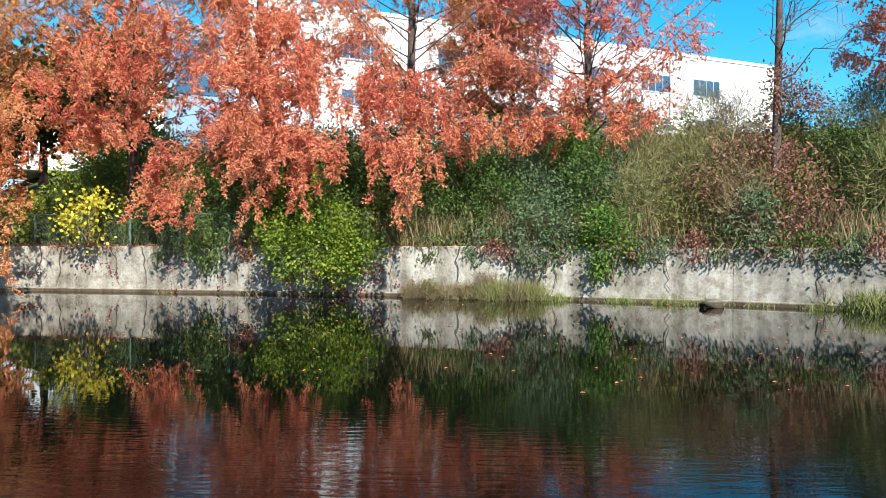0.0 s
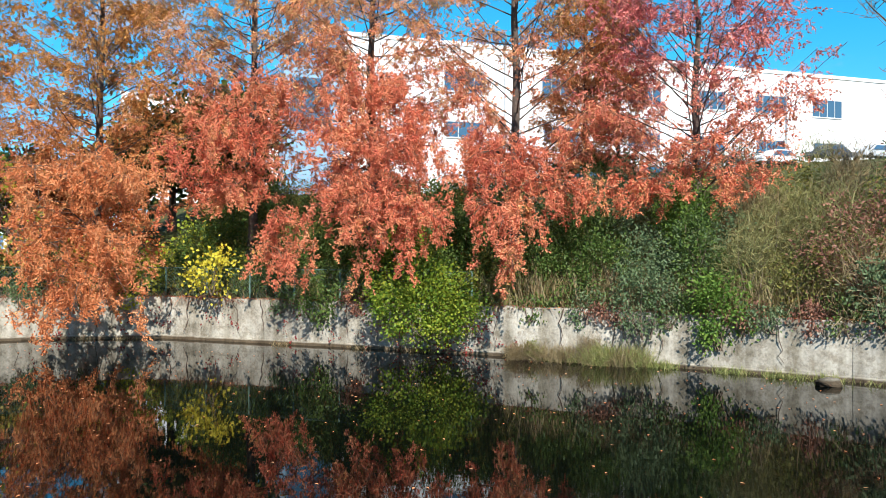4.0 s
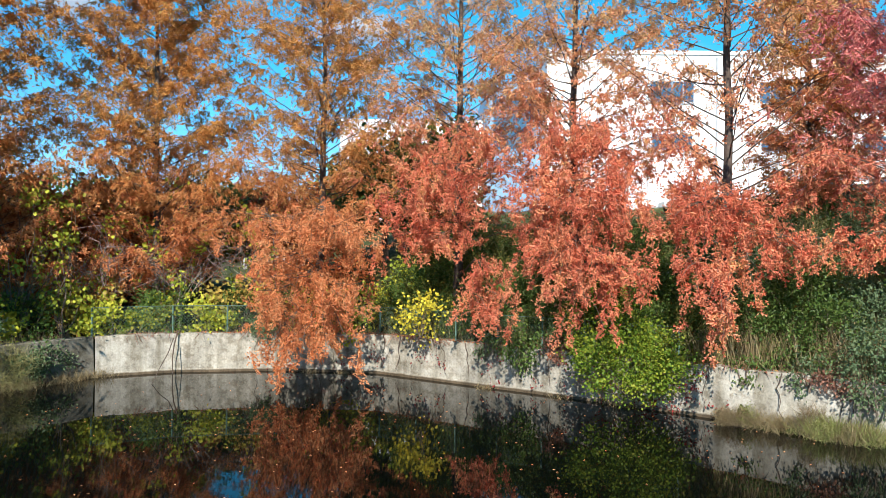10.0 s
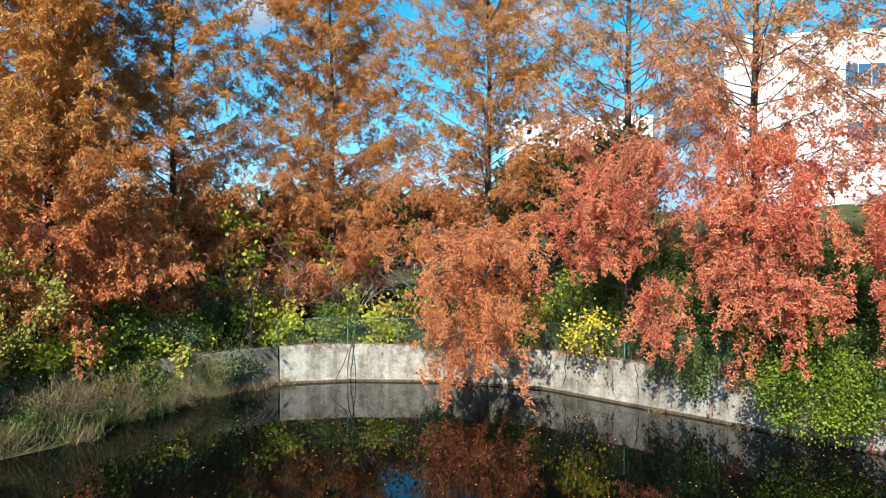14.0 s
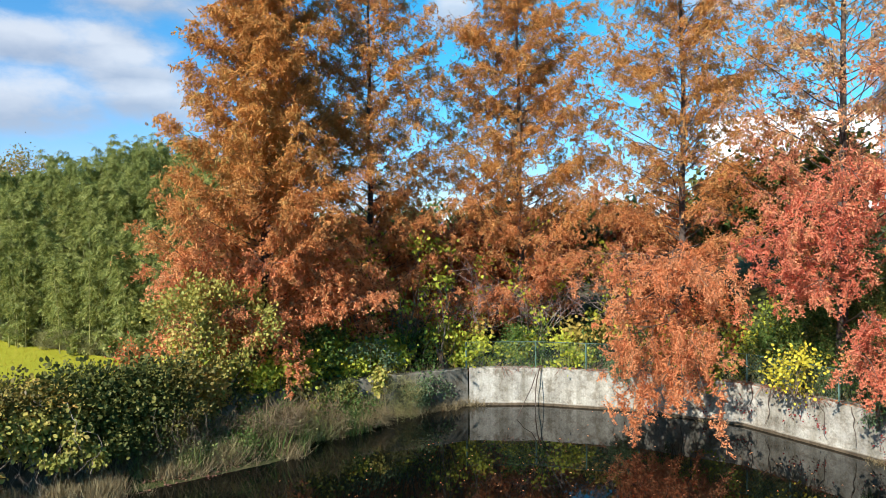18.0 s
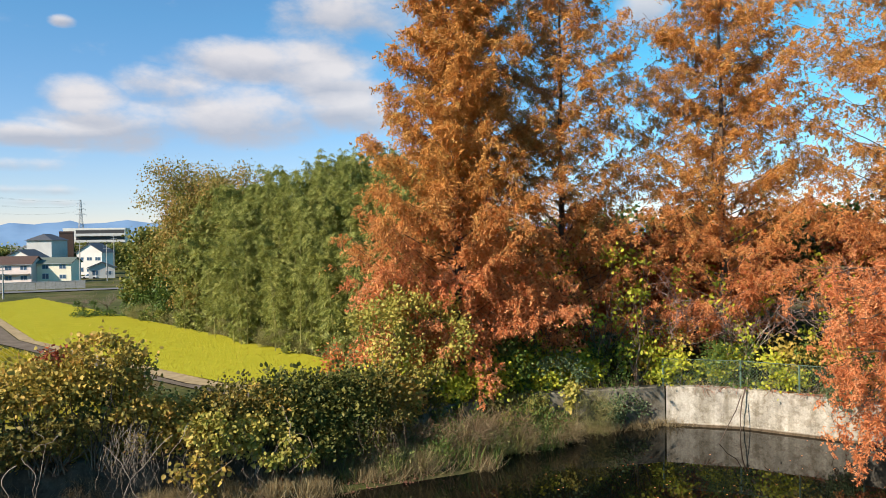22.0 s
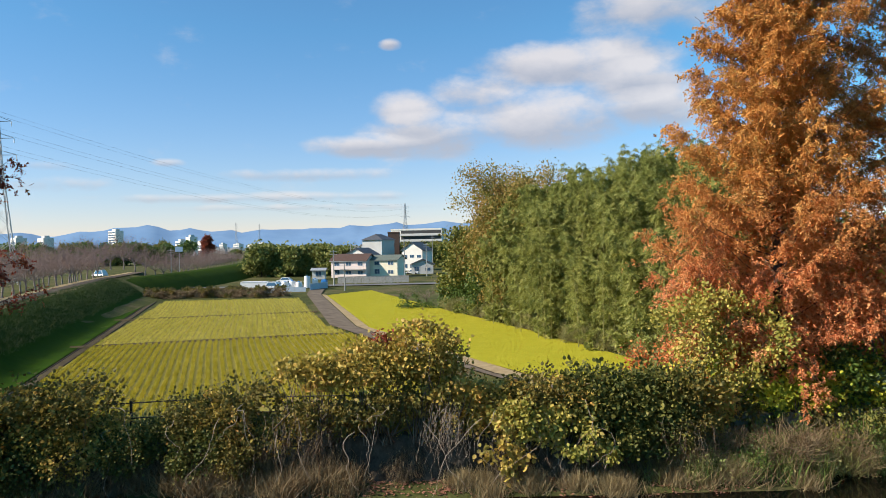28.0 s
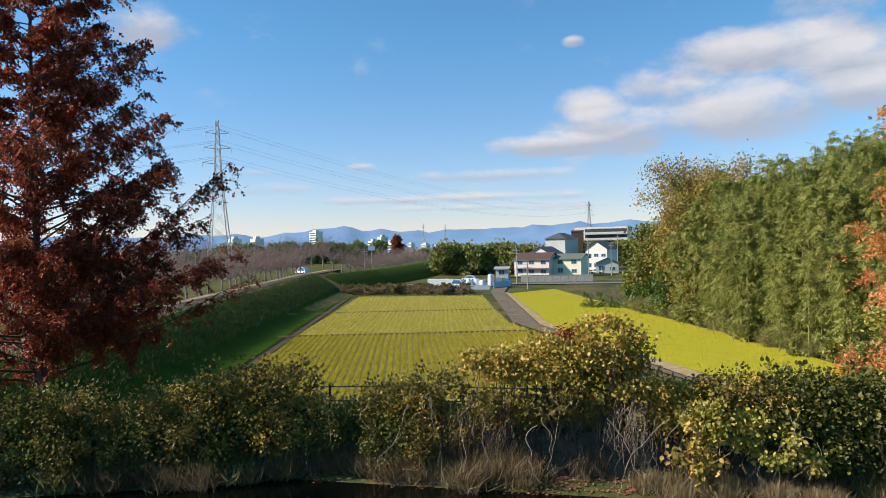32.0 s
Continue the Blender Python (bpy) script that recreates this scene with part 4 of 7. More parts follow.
def spread(kinds, places):
    """Place templates at (x, y, turn, scale): the first use moves the template, the rest are copies."""
    first = [True] * len(kinds)
    for i, (k, x, y, turn, z, *size) in enumerate(places):
        m = Matrix.Translation((x, y, z)) @ Matrix.Rotation(turn, 4, "Z") @ Matrix.Scale(size[0] if size else 1.0, 4)
        if first[k]:
            kinds[k].matrix_world = m
            first[k] = False
        else:
            copy_thing(kinds[k], m)


grove_rng = np.random.default_rng(31)
kinds = [bamboo(40 + i, h) for i, h in enumerate((12.5, 15.0, 18.0, 20.0, 16.5))]
EDGE = [(-46, 21.5), (-57, 18.6), (-78, 12.3), (-100, 5.5), (-110, 3.0)]
places = []
for i in range(210):
    k = grove_rng.uniform(0, len(EDGE) - 1.001)
    j = int(k)
    ex, ey = np.array(EDGE[j]) + (np.array(EDGE[j + 1]) - np.array(EDGE[j])) * (k - j)
    dep = grove_rng.uniform(0, 1) ** 1.5 * 15
    qx, qy = ex + dep * 0.25, ey + dep
    kind = (0, 1, 4, 2, 3)[min(4 if qx > -88 else 2, int(dep / 2.6 + grove_rng.uniform(0, 1.5)))]
    if math.degrees(math.atan2(qx, qy)) < -66 and qy > 10.6 - 0.118 * (qx + 86):
        places.append((kind, qx, qy, grove_rng.uniform(0, 6.28), gz(qx, qy) - 0.1))
spread(kinds, places)


# ---- shrubs ----
BROAD_LEAVED = (M_VINE, M_VINE_DARK, M_CLIMB, M_HEDGE, M_LIME, M_CHART, M_YELLOW)


def shrub(name, rx, ry, rz, leaf, n, size, label, seed, pattern=None, group="shrubs on the bank", category="shrub", stems=7, droop=0.1, lift=0.85, at=None, clump=55, fuzz=0.2, stem_r=0.025):
    """A leafy shrub of half-sizes rx, ry, rz: stems from the foot to an uneven crown of separate leaves."""
    rng = np.random.default_rng(seed)
    s = anchor(name, Matrix.Translation(at) if at else Matrix.Identity(4), label, category, group)
    c = np.array([0, 0, rz * lift])
    nodes = rng.normal(0, 1, (max(7, n // clump), 3))
    nodes /= np.linalg.norm(nodes, axis=1)[:, None]
    nodes *= rng.uniform(0.2, 1.0, len(nodes))[:, None] ** 0.45
    nodes = c + nodes * np.array([rx, ry, rz])
    pick = nodes[rng.integers(0, len(nodes), n)]
    P = pick + rng.normal(0, fuzz, (n, 3)) * np.array([rx, ry, rz]) ** 0.5
    D = (P - c) * 0.6 + rng.normal(0, 0.6, (n, 3)) + np.array([0, 0, -droop])
    v, f = scatter(pattern or (BROAD if leaf in BROAD_LEAVED else LEAF), P, D, rng.uniform(0.55, 1.3, n) * size, rng)
    soup("foliage", v, f, leaf, s)
    v, f = tubes([limb_path(rng.normal(0, 0.12, 3) * (1, 1, 0) - (0, 0, 0.1), nodes[i], stem_r, rng, n=5, wob=0.5) for i in range(min(stems, len(nodes)))], 4)
    tagged(soup("twig_mass", v, f, M_TWIG, s), kind="stuff")
    return s


def bank_y(x):
    return float(np.interp(x, [-25.4, -24.3, -22.4, -18.8, -14.8, -7.6, -2.8, 3.7, 8, 11, 16.5, 20], [16.2, 21.4, 23.7, 26, 27.2, 25.9, 24.9, 23, 21.2, 19.4, 15.5, 10]))


SH = [shrub("shrub", 1.1, 1.0, 1.3, M_GREEN, 2470, 0.102, "dark green broadleaf shrub on the slope", 101),
      shrub("shrub", 1.3, 1.0, 1.0, M_GREEN, 2470, 0.098, "low spreading dark green shrub on the slope", 102),
      shrub("ivy_bush", 1.0, 0.9, 1.4, M_SILVER, 2470, 0.094, "grey-green ivy-covered bush on the slope", 103),
      shrub("shrub", 0.9, 0.8, 1.6, M_BRIGHT, 2470, 0.102, "fresh green upright shrub beside the wall", 104),
      shrub("bamboo_grass", 1.1, 0.9, 1.4, M_SASA, 1700, 0.36, "pale olive thicket of bamboo grass", 105, BLADE, droop=0.0),
      shrub("dry_bush", 1.2, 1.0, 1.2, M_DRY, 1000, 0.11, "half-bare bush with dry reddish-brown leaves", 106, stems=14),
      shrub("shrub", 1.2, 1.0, 1.1, M_OLIVE, 2090, 0.102, "olive green shrub turning brown", 107),
      shrub("dry_bush", 1.0, 1.0, 1.3, M_STRAW, 1200, 0.4, "tangle of straw-coloured dry stems", 108, BLADE, stems=10, droop=-0.3)]
sr = np.random.default_rng(60)
places = []
for dd, step in ((1.3, 1.25), (2.5, 1.3), (3.8, 1.4), (5.2, 1.5), (6.8, 1.7), (8.6, 2.2)):
    bx = -14.5 + sr.uniform(0, 1)
    while bx < 20:
        x, y = bx + sr.normal(0, 0.25), bank_y(bx) + dd + sr.normal(0, 0.25)
        pool = (0, 1, 0, 6) if bx < -4 else (0, 1, 2, 6) if bx < 1.2 else (2, 0, 2, 4) if bx < 4 else (3, 4, 0, 2) if bx < 5.6 else (4, 4, 7, 6) if bx < 7.6 else (5, 4, 7, 6) if bx < 11.5 else (0, 4, 6, 4)
        places.append((pool[sr.integers(0, 4)], x, y, sr.uniform(0, 6.28), gz(x, y) - 0.15))
        bx += step * sr.uniform(0.75, 1.2)
spread(SH, places)
shrub("shrub", 1.8, 0.9, 1.3, M_LIME, 8840, 0.084, "bright lime-green shrub hanging over the concrete wall", 51, at=(-3.9, 24.2, 0.6), fuzz=0.17, clump=90)
shrub("shrub", 1.3, 0.9, 1.3, M_LIME, 4420, 0.084, "yellow-green shrub under the red boughs", 53, at=(-5.2, 25.6, 2.0), clump=90)
shrub("shrub", 0.9, 0.6, 0.8, M_YELLOW, 700, 0.115, "small shrub with lemon-yellow leaves above the wall", 52, at=(-12.1, 25.9, 1.9), fuzz=0.28)
shrub("ivy_bush", 0.8, 0.5, 1.2, M_BRIGHT, 2890, 0.101, "glossy green bush trailing down the wall", 54, at=(4.9, 22.5, 0.7), droop=0.5, clump=80)
shrub("ivy_bush", 0.9, 0.8, 1.5, M_GREEN, 2890, 0.101, "tall green ivy column on the slope", 65, at=(4.6, 23.8, 2.0), clump=80)
shrub("ivy_bush", 0.8, 0.8, 1.4, M_BRIGHT, 2550, 0.101, "upper green ivy column on the slope", 66, at=(4.3, 25.2, 3.6), clump=80)
ov = np.random.default_rng(67)
for i, x in enumerate((-9.6, -6.8, -0.6, 1.2, 2.0, 3.6, 6.2, 7.2, 9.6, 10.6, 11.4, -17.5, -19.6, 5.6, 8.0)):
    k = i % 3
    shrub("overhang", ov.uniform(0.4, 0.9), 0.3, ov.uniform(0.35, 0.6), (M_SILVER, M_DRY, M_GREEN)[k], int(ov.integers(420, 800)), 0.09,
          ("grey-green ivy hanging over the wall's edge", "dry brown creeper hanging over the wall's edge", "dark green ivy hanging over the wall's edge")[k], 600 + i, at=(x, bank_y(x) + 0.15, 1.25), droop=0.9, category="climber", group="climbers over the wall")
shrub("ivy_bush", 1.0, 0.5, 1.3, M_SILVER, 2550, 0.092, "grey-green ivy trailing over the wall", 55, at=(2.9, 23.1, 0.9), droop=0.4)
shrub("ivy_bush", 0.7, 0.4, 0.9, M_SILVER, 1190, 0.109, "grey-green ivy clump on the wall's top", 56, at=(8.6, 21.0, 1.5), droop=0.4)
shrub("ivy_bush", 0.9, 0.4, 0.7, M_GREEN, 1190, 0.109, "dark green ivy spilling over the wall", 57, at=(-8.2, 25.8, 1.1), droop=0.5)
shrub("dry_bush", 1.9, 1.0, 1.3, M_DRY, 2380, 0.092, "leaning bush with withered pinkish-brown leaves", 58, at=(8.8, 22.2, 2.6), stems=20)
shrub("dry_bush", 1.2, 0.8, 0.8, M_DRY, 1020, 0.092, "withered climber on the bare tree", 59, at=(10.2, 22.6, 5.6), stems=6)

# behind the curved end of the wall: yellowing bushes, dark red thicket, woods
LB = [shrub("yellow_bush", 1.2, 0.9, 0.8, M_CHART, 1000, 0.15, "yellow-green leafy bush behind the chain-link fence", 121, group="bushes behind the fence"),
      shrub("yellow_bush", 0.9, 0.8, 1.2, M_CHART, 800, 0.15, "tall yellow-green bush with open twigs", 122, group="bushes behind the fence", fuzz=0.3),
      shrub("shrub", 1.2, 1.0, 1.1, M_GREEN, 1000, 0.14, "dark green undergrowth bush", 123, group="bushes behind the fence"),
      shrub("red_bush", 1.6, 1.4, 1.8, M_RUST, 1500, 0.15, "rust-red maple bush under the trees", 124, group="bushes behind the fence"),
      shrub("bare_bush", 1.5, 1.2, 2.0, M_VINE, 420, 0.17, "open bush with pale bare branches and few yellow leaves", 125, group="bushes behind the fence", stems=22, stem_r=0.035)]
places = []
for dd, step, pool in ((1.15, 1.3, (0, 0, 1, 2)), (1.9, 1.6, (0, 4, 3, 2)), (3.2, 1.9, (3, 2, 4, 1)), (5.5, 2.2, (3, 3, 4, 3)), (8.5, 2.6, (3, 3, 2, 3)), (12, 3, (3, 2, 3, 2))):
    pts = run_points(5, 11, step)
    for p in pts:
        c = np.array([-14.0, 18.0])
        d = (p - c) / np.linalg.norm(p - c)
        q = p + d * dd + sr.normal(0, 0.35, 2)
        if (q[0] < -13 or dd > 6) and (q[1] > 10 or dd < 3):
            places.append((pool[sr.integers(0, 4)], q[0], q[1], sr.uniform(0, 6.28), gz(q[0], q[1]) - 0.1))
spread(LB, places)


def broad_tree(name, h, r, leaf, n, size, label, seed, group, lean=0.0, trunk_r=0.2, low=0.3, far=False):
    """A broadleaf tree: forking limbs, and a crown of leaf clumps with gaps."""
    rng = np.random.default_rng(seed)
    t = anchor(name, Matrix.Identity(4), label, "tree", group)
    tr = [(np.array([lean * k, 0.15 * math.sin(5 * k), h * 0.62 * k]), trunk_r * (1 - 0.6 * k)) for k in np.linspace(0, 1, 6)]
    v, f = tubes([tr], 7)
    soup("trunk", v, f, M_BARK, t, shade=True)
    P, D, joined = [], [], []
    for i in range(16):
        k = rng.uniform(low, 1)
        a = i * 2.4 + rng.normal(0, 0.3)
        p0 = along(tr, np.array([k]))[0]
        el = rng.uniform(0.1, 1.1)
        L = r * rng.uniform(0.6, 1.05) * (1 - 0.35 * k)
        p1 = p0 + np.array([math.cos(a) * math.cos(el), math.sin(a) * math.cos(el), math.sin(el) * h * 0.4 / r]) * L
        lp = limb_path(p0, p1, trunk_r * 0.35, rng, n=6, wob=0.6)
        if far:
            joined.append(lp)
        else:
            v, f = tubes([lp], 4)
            soup("limb", v, f, M_BARK, t)
        for c in along(lp, rng.uniform(0.4, 1.0, 7)):
            m = n // 112
            c2 = c + rng.normal(0, 0.12 * r, 3)
            P.append(c2 + rng.normal(0, 0.11 * r, (m, 3)))
            D.append(rng.normal(0, 1, (m, 3)) + (0, 0, -0.2))
    if far:
        v, f = tubes(joined, 3)
        tagged(soup("limb_mass", v, f, M_BARK, t), kind="stuff")
    P, D = np.concatenate(P), np.concatenate(D)
    v, f = scatter(TWO if far else BROAD, P, D, rng.uniform(0.6, 1.3, len(P)) * size, rng)
    soup("crown", v, f, leaf, t)
    return t


WT = [broad_tree("evergreen_tree", 8.5, 3.2, M_GREEN, 4500, 0.3, "dark evergreen tree in the wood behind the pond", 131, "woodland trees"),
      broad_tree("maple_tree", 7.5, 3.0, M_RUST, 6000, 0.2, "rust-red maple in the wood behind the pond", 132, "woodland trees"),
      broad_tree("evergreen_tree", 7.0, 3.4, M_OLIVE, 4500, 0.3, "olive evergreen tree in the wood behind the pond", 133, "woodland trees")]
places = []
for az, d, k in ((-66, 46, 2), (-62, 40, 1), (-58, 46, 0), (-55, 40, 1), (-51, 44, 1), (-48, 50, 0), (-44, 43, 1), (-41, 48, 2), (-38, 52, 0), (-35, 46, 1), (-31, 50, 2), (-28, 43, 0), (-24, 40, 2), (-61, 56, 2), (-53, 58, 0), (-45, 60, 2), (-37, 64, 0), (-57, 38, 1), (-50.5, 38.5, 1), (-46.5, 40, 1)):
    x, y = d * math.sin(radians(az)), d * math.cos(radians(az))
    places.append((k, x, y, sr.uniform(0, 6.28), gz(x, y) - 0.2, 1.08))
spread(WT, places)


# bare thin tree on the slope
def bare_tree(name, h, r, label, seed, group, n1=16, n2=7, trunk_r=0.12, vase=False, material=None, tw=0.008):
    rng = np.random.default_rng(seed)
    t = anchor(name, Matrix.Identity(4), label, "tree", group)
    tr = [(np.array([0.1 * math.sin(3 * k), 0.08 * math.sin(4 * k + 1), h * (0.3 if vase else 1.0) * k]), trunk_r * (1 - (0.3 if vase else 0.9) * k)) for k in np.linspace(0, 1, 8)]
    v, f = tubes([tr], 7)
    soup("trunk", v, f, material or M_BARK, t, shade=True)
    fine = []
    for i in range(n1):
        k = rng.uniform(0.75, 1.0) if vase else rng.uniform(0.3, 0.97)
        a = i * 2.4 + rng.normal(0, 0.3)
        p0 = along(tr, np.array([k]))[0]
        L = r * rng.uniform(0.6, 1.1) * (1.0 if vase else 1.15 - 0.9 * k)
        up = rng.uniform(0.5, 1.3) if vase else rng.uniform(0.5, 1.1)
        p1 = p0 + np.array([math.cos(a), math.sin(a), up]) * L
        lp = limb_path(p0, p1, trunk_r * (0.3 if vase else 0.17), rng, n=6, wob=0.5, sag=(0.1 if vase else 0.02) * L)
        v, f = tubes([lp], 4)
        soup("limb", v, f, material or M_BARK, t)
        for q in along(lp, rng.uniform(0.25, 1.0, n2)):
            e = q + (np.array([math.cos(a), math.sin(a), 0.7]) * 0.6 + rng.normal(0, 0.55, 3)) * L * 0.42
            fl = limb_path(q, e, tw * 1.7, rng, n=4, wob=0.7)
            fine.append(fl)
            for w in along(fl, rng.uniform(0.3, 1, 3)):
                fine.append(limb_path(w, w + rng.normal(0, 0.22, 3) * L * 0.5 + (0, 0, 0.1 * L), tw, rng, n=3))
    v, f = tubes(fine, 3)
    tagged(soup("twig_mass", v, f, M_TWIG2, t), kind="stuff")
    return t


M_TWIG2 = simple("bare_twig", (0.17, 0.115, 0.10), (0.28, 0.20, 0.18), 3, 0.9, 0)
b1 = bare_tree("bare_tree", 12.5, 3.0, "slim leafless tree with dark trunk on the slope", 141, "trees on the pond bank", n1=22, trunk_r=0.17)
b1.matrix_world = Matrix.Translation((9.95, 22.9, gz(9.95, 22.9) - 0.2))

pb = bare_tree("pale_shrub", 5.2, 2.4, "open shrub with pale bare branches behind the fence", 142, "bushes behind the fence", n1=12, n2=6, trunk_r=0.07, vase=True, material=simple("pale_bark", (0.32, 0.27, 0.22), (0.48, 0.42, 0.36), 4, 0.8, 0), tw=0.011)
pb.matrix_world = Matrix.Translation((-25.9, 23.2, 1.4))
for i, (x, y) in enumerate(((-24.0, 25.6), (-28.0, 21.0), (-21.2, 28.2), (-27.0, 26.4))):
    copy_thing(pb, Matrix.Translation((x, y, 1.4)) @ Matrix.Rotation(1.3 * i + 0.7, 4, "Z"))


# ---- grasses ----
def grass(name, pts, height, material, label, seed, blades=14, spread_r=0.18, lean=0.35, pattern=None):
    """Tufts of blades at the given (x, y, z)."""
    rng = np.random.default_rng(seed)
    B = np.repeat(np.asarray(pts, float), blades, axis=0)
    n = len(B)
    B = B + rng.normal(0, spread_r, (n, 3)) * (1, 1, 0)
    D = rng.normal(0, lean, (n, 3)) * (1, 1, 0) + (0, 0, 1)
    v, f = scatter(pattern or BLADE, B, D, rng.uniform(0.5, 1.25, n) * height, rng)
    return tagged(soup(name, v, f, material), label, "grass", kind="stuff")


def ledge_pts(x0, y0, x1, y1, w, n, seed, side=1.0):
    rng = np.random.default_rng(seed)
    m = max(6, n // 14)
    t = rng.uniform(0, 1, m)
    c = np.stack([x0 + (x1 - x0) * t, y0 + (y1 - y0) * t], 1) + rng.normal(0, w, (m, 2))
    p = c[rng.integers(0, m, n)] + rng.normal(0, 0.16, (n, 2))
    z = ground_z(p[:, 0], p[:, 1])
    k = (z > -0.12) & (pond_dist(p[:, 0], p[:, 1]) < 0.1)
    return np.column_stack([p, np.maximum(z, -0.05)])[k]


def foot_pts(x0, x1, n, seed, reach=0.35):
    """Clumped places at the foot of the far wall."""
    rng = np.random.default_rng(seed)
    m = max(4, n // 9)
    c = rng.uniform(x0, x1, m)
    x = c[rng.integers(0, m, n)] + rng.normal(0, 0.12, n)
    y = np.array([bank_y(v) for v in x]) - np.abs(rng.normal(0, reach * 0.6, n)) - 0.02
    return np.column_stack([x, y, np.full(n, -0.04)])


grass("dry_grass", ledge_pts(-23.0, -14, -23.0, 6, 0.4, 260, 1), 0.6, M_STRAW, "dry straw-coloured grass at the foot of the wall", 301, blades=30, lean=0.45, pattern=THIN)
grass("brown_grass", ledge_pts(-23.1, -15, -23.1, -2.5, 0.4, 520, 31), 0.95, M_BROWN, "tangled brown stalks at the foot of the wall", 331, blades=22, lean=0.6, pattern=THIN)
grass("dry_grass", ledge_pts(-22.6, 2.0, -22.6, 8, 0.4, 170, 21), 0.6, M_STRAW, "sunlit straw grass at the water's edge", 321, blades=24, lean=0.5, pattern=THIN)
grass("reeds", ledge_pts(-23.6, 7.5, -24.6, 16.0, 0.7, 330, 2), 0.9, M_REED, "green and tan reeds on the muddy spit", 302, blades=16, lean=0.5, pattern=THIN)
grass("weeds", ledge_pts(-23.6, 8.5, -24.8, 17.0, 0.8, 330, 32), 0.85, M_GREEN, "upright dark green weeds on the muddy spit", 332, blades=14, lean=0.3)
grass("dry_reeds", ledge_pts(-22.8, 8.0, -23.6, 13.5, 0.6, 60, 3), 0.8, M_BROWN, "bent dry reeds at the water's edge", 303, blades=26, lean=0.7, pattern=THIN)
grass("dry_reeds", ledge_pts(-23.0, 8.0, -24.0, 14.5, 0.6, 70, 33), 0.7, M_STRAW, "bleached tufts among the brown reeds", 333, blades=22, lean=0.6, pattern=THIN)
grass("bank_grass", ledge_pts(-1.4, 23.6, 3.0, 22.7, 0.5, 200, 4), 0.5, M_STRAW, "tufts of tan and green grass at the wall's foot", 304, blades=20, lean=0.8, pattern=THIN)
grass("bank_grass", ledge_pts(-1.4, 23.8, 3.0, 22.8, 0.5, 120, 14), 0.6, M_REED, "green grass among the tan tufts", 314, blades=18, lean=0.6, pattern=THIN)
grass("bank_grass", foot_pts(3.0, 11.5, 130, 5), 0.3, M_REED, "low grass along the wall's foot", 305, lean=0.6)
grass("bank_grass", foot_pts(10.0, 12.6, 90, 6, 0.5), 0.65, M_REED, "tall green grass tufts at the wall's foot", 306, lean=0.45)
grass("bank_grass", foot_pts(-22.0, -2.0, 60, 7, 0.2), 0.25, M_STRAW, "scattered dry tufts at the wall's foot", 316, lean=0.7)
grass("brown_grass", ledge_pts(-22.3, -12, -19.3, -20, 0.5, 420, 36), 0.9, M_BROWN, "tangled dry stalks below the shaded wall", 336, blades=22, lean=0.6, pattern=THIN)
grass("weeds", ledge_pts(-22.4, -11, -19.4, -20, 0.5, 200, 37), 0.8, M_REED, "green and tan weeds below the shaded wall", 337, blades=14, lean=0.5)
lit = np.concatenate([ledge_pts(-23.0, -12, -23.0, 7, 0.6, 2600, 38), ledge_pts(-22.2, -12, -19.4, -20, 0.6, 900, 39), ledge_pts(-23.2, 7, -24.6, 17, 0.8, 1600, 40)]) + (0, 0, 0.03)
lr = np.random.default_rng(41)
v, f = scatter(LEAF, lit, lr.normal(0, 1, lit.shape) * (1, 1, 0.15), lr.uniform(0.08, 0.16, len(lit)), lr, roll=0.6)
tagged(soup("leaf_litter", v, f, M_DRY), "brown fallen leaves on the mud at the wall's foot", "leaves", kind="stuff")
grass("brown_grass", ledge_pts(-23.0, -3, -22.8, 7, 0.45, 90, 42), 0.45, M_BROWN, "bent brown stalks at the foot of the wall", 342, blades=18, lean=0.8, pattern=THIN)
wt = []
gr = np.random.default_rng(307)
for p in run_points(5, 17, 0.22):
    if gr.uniform() < 0.75:
        c = np.array([-3.0, 5.0])
        d = (p - c) / np.linalg.norm(p - c)
        q = p + d * gr.uniform(0.5, 1.6)
        wt.append((q[0], q[1], 1.5))
grass("wall_top_grass", wt, 0.45, M_STRAW, "dry grass fringe along the top of the wall", 307)
wt = [(-23.95 - gr.uniform(0, 1.6), y, 1.5) for y in np.arange(-16, 9, 0.12)]
grass("fence_grass", wt, 0.8, M_REED, "long grass under the fence", 308)
sl = []
for i in range(2600):
    x = gr.uniform(-14, 20)
    y = bank_y(x) + gr.uniform(0.8, 10)
    sl.append((x, y, 0))
sl = np.array(sl)
sl[:, 2] = ground_z(sl[:, 0], sl[:, 1])
grass("slope_grass", sl, 0.8, M_SASA, "dry grass between the bushes of the slope", 309, blades=7)

ds = np.array([(x, bank_y(x) + 0.7 + abs(gr.normal(0, 0.8)), 0) for x in gr.uniform(-2, 18, 620)])
ds[:, 2] = ground_z(ds[:, 0], ds[:, 1])
grass("dry_stems", ds, 1.1, M_STRAW, "upright dry stalks above the wall", 344, blades=9, lean=0.22, pattern=THIN)

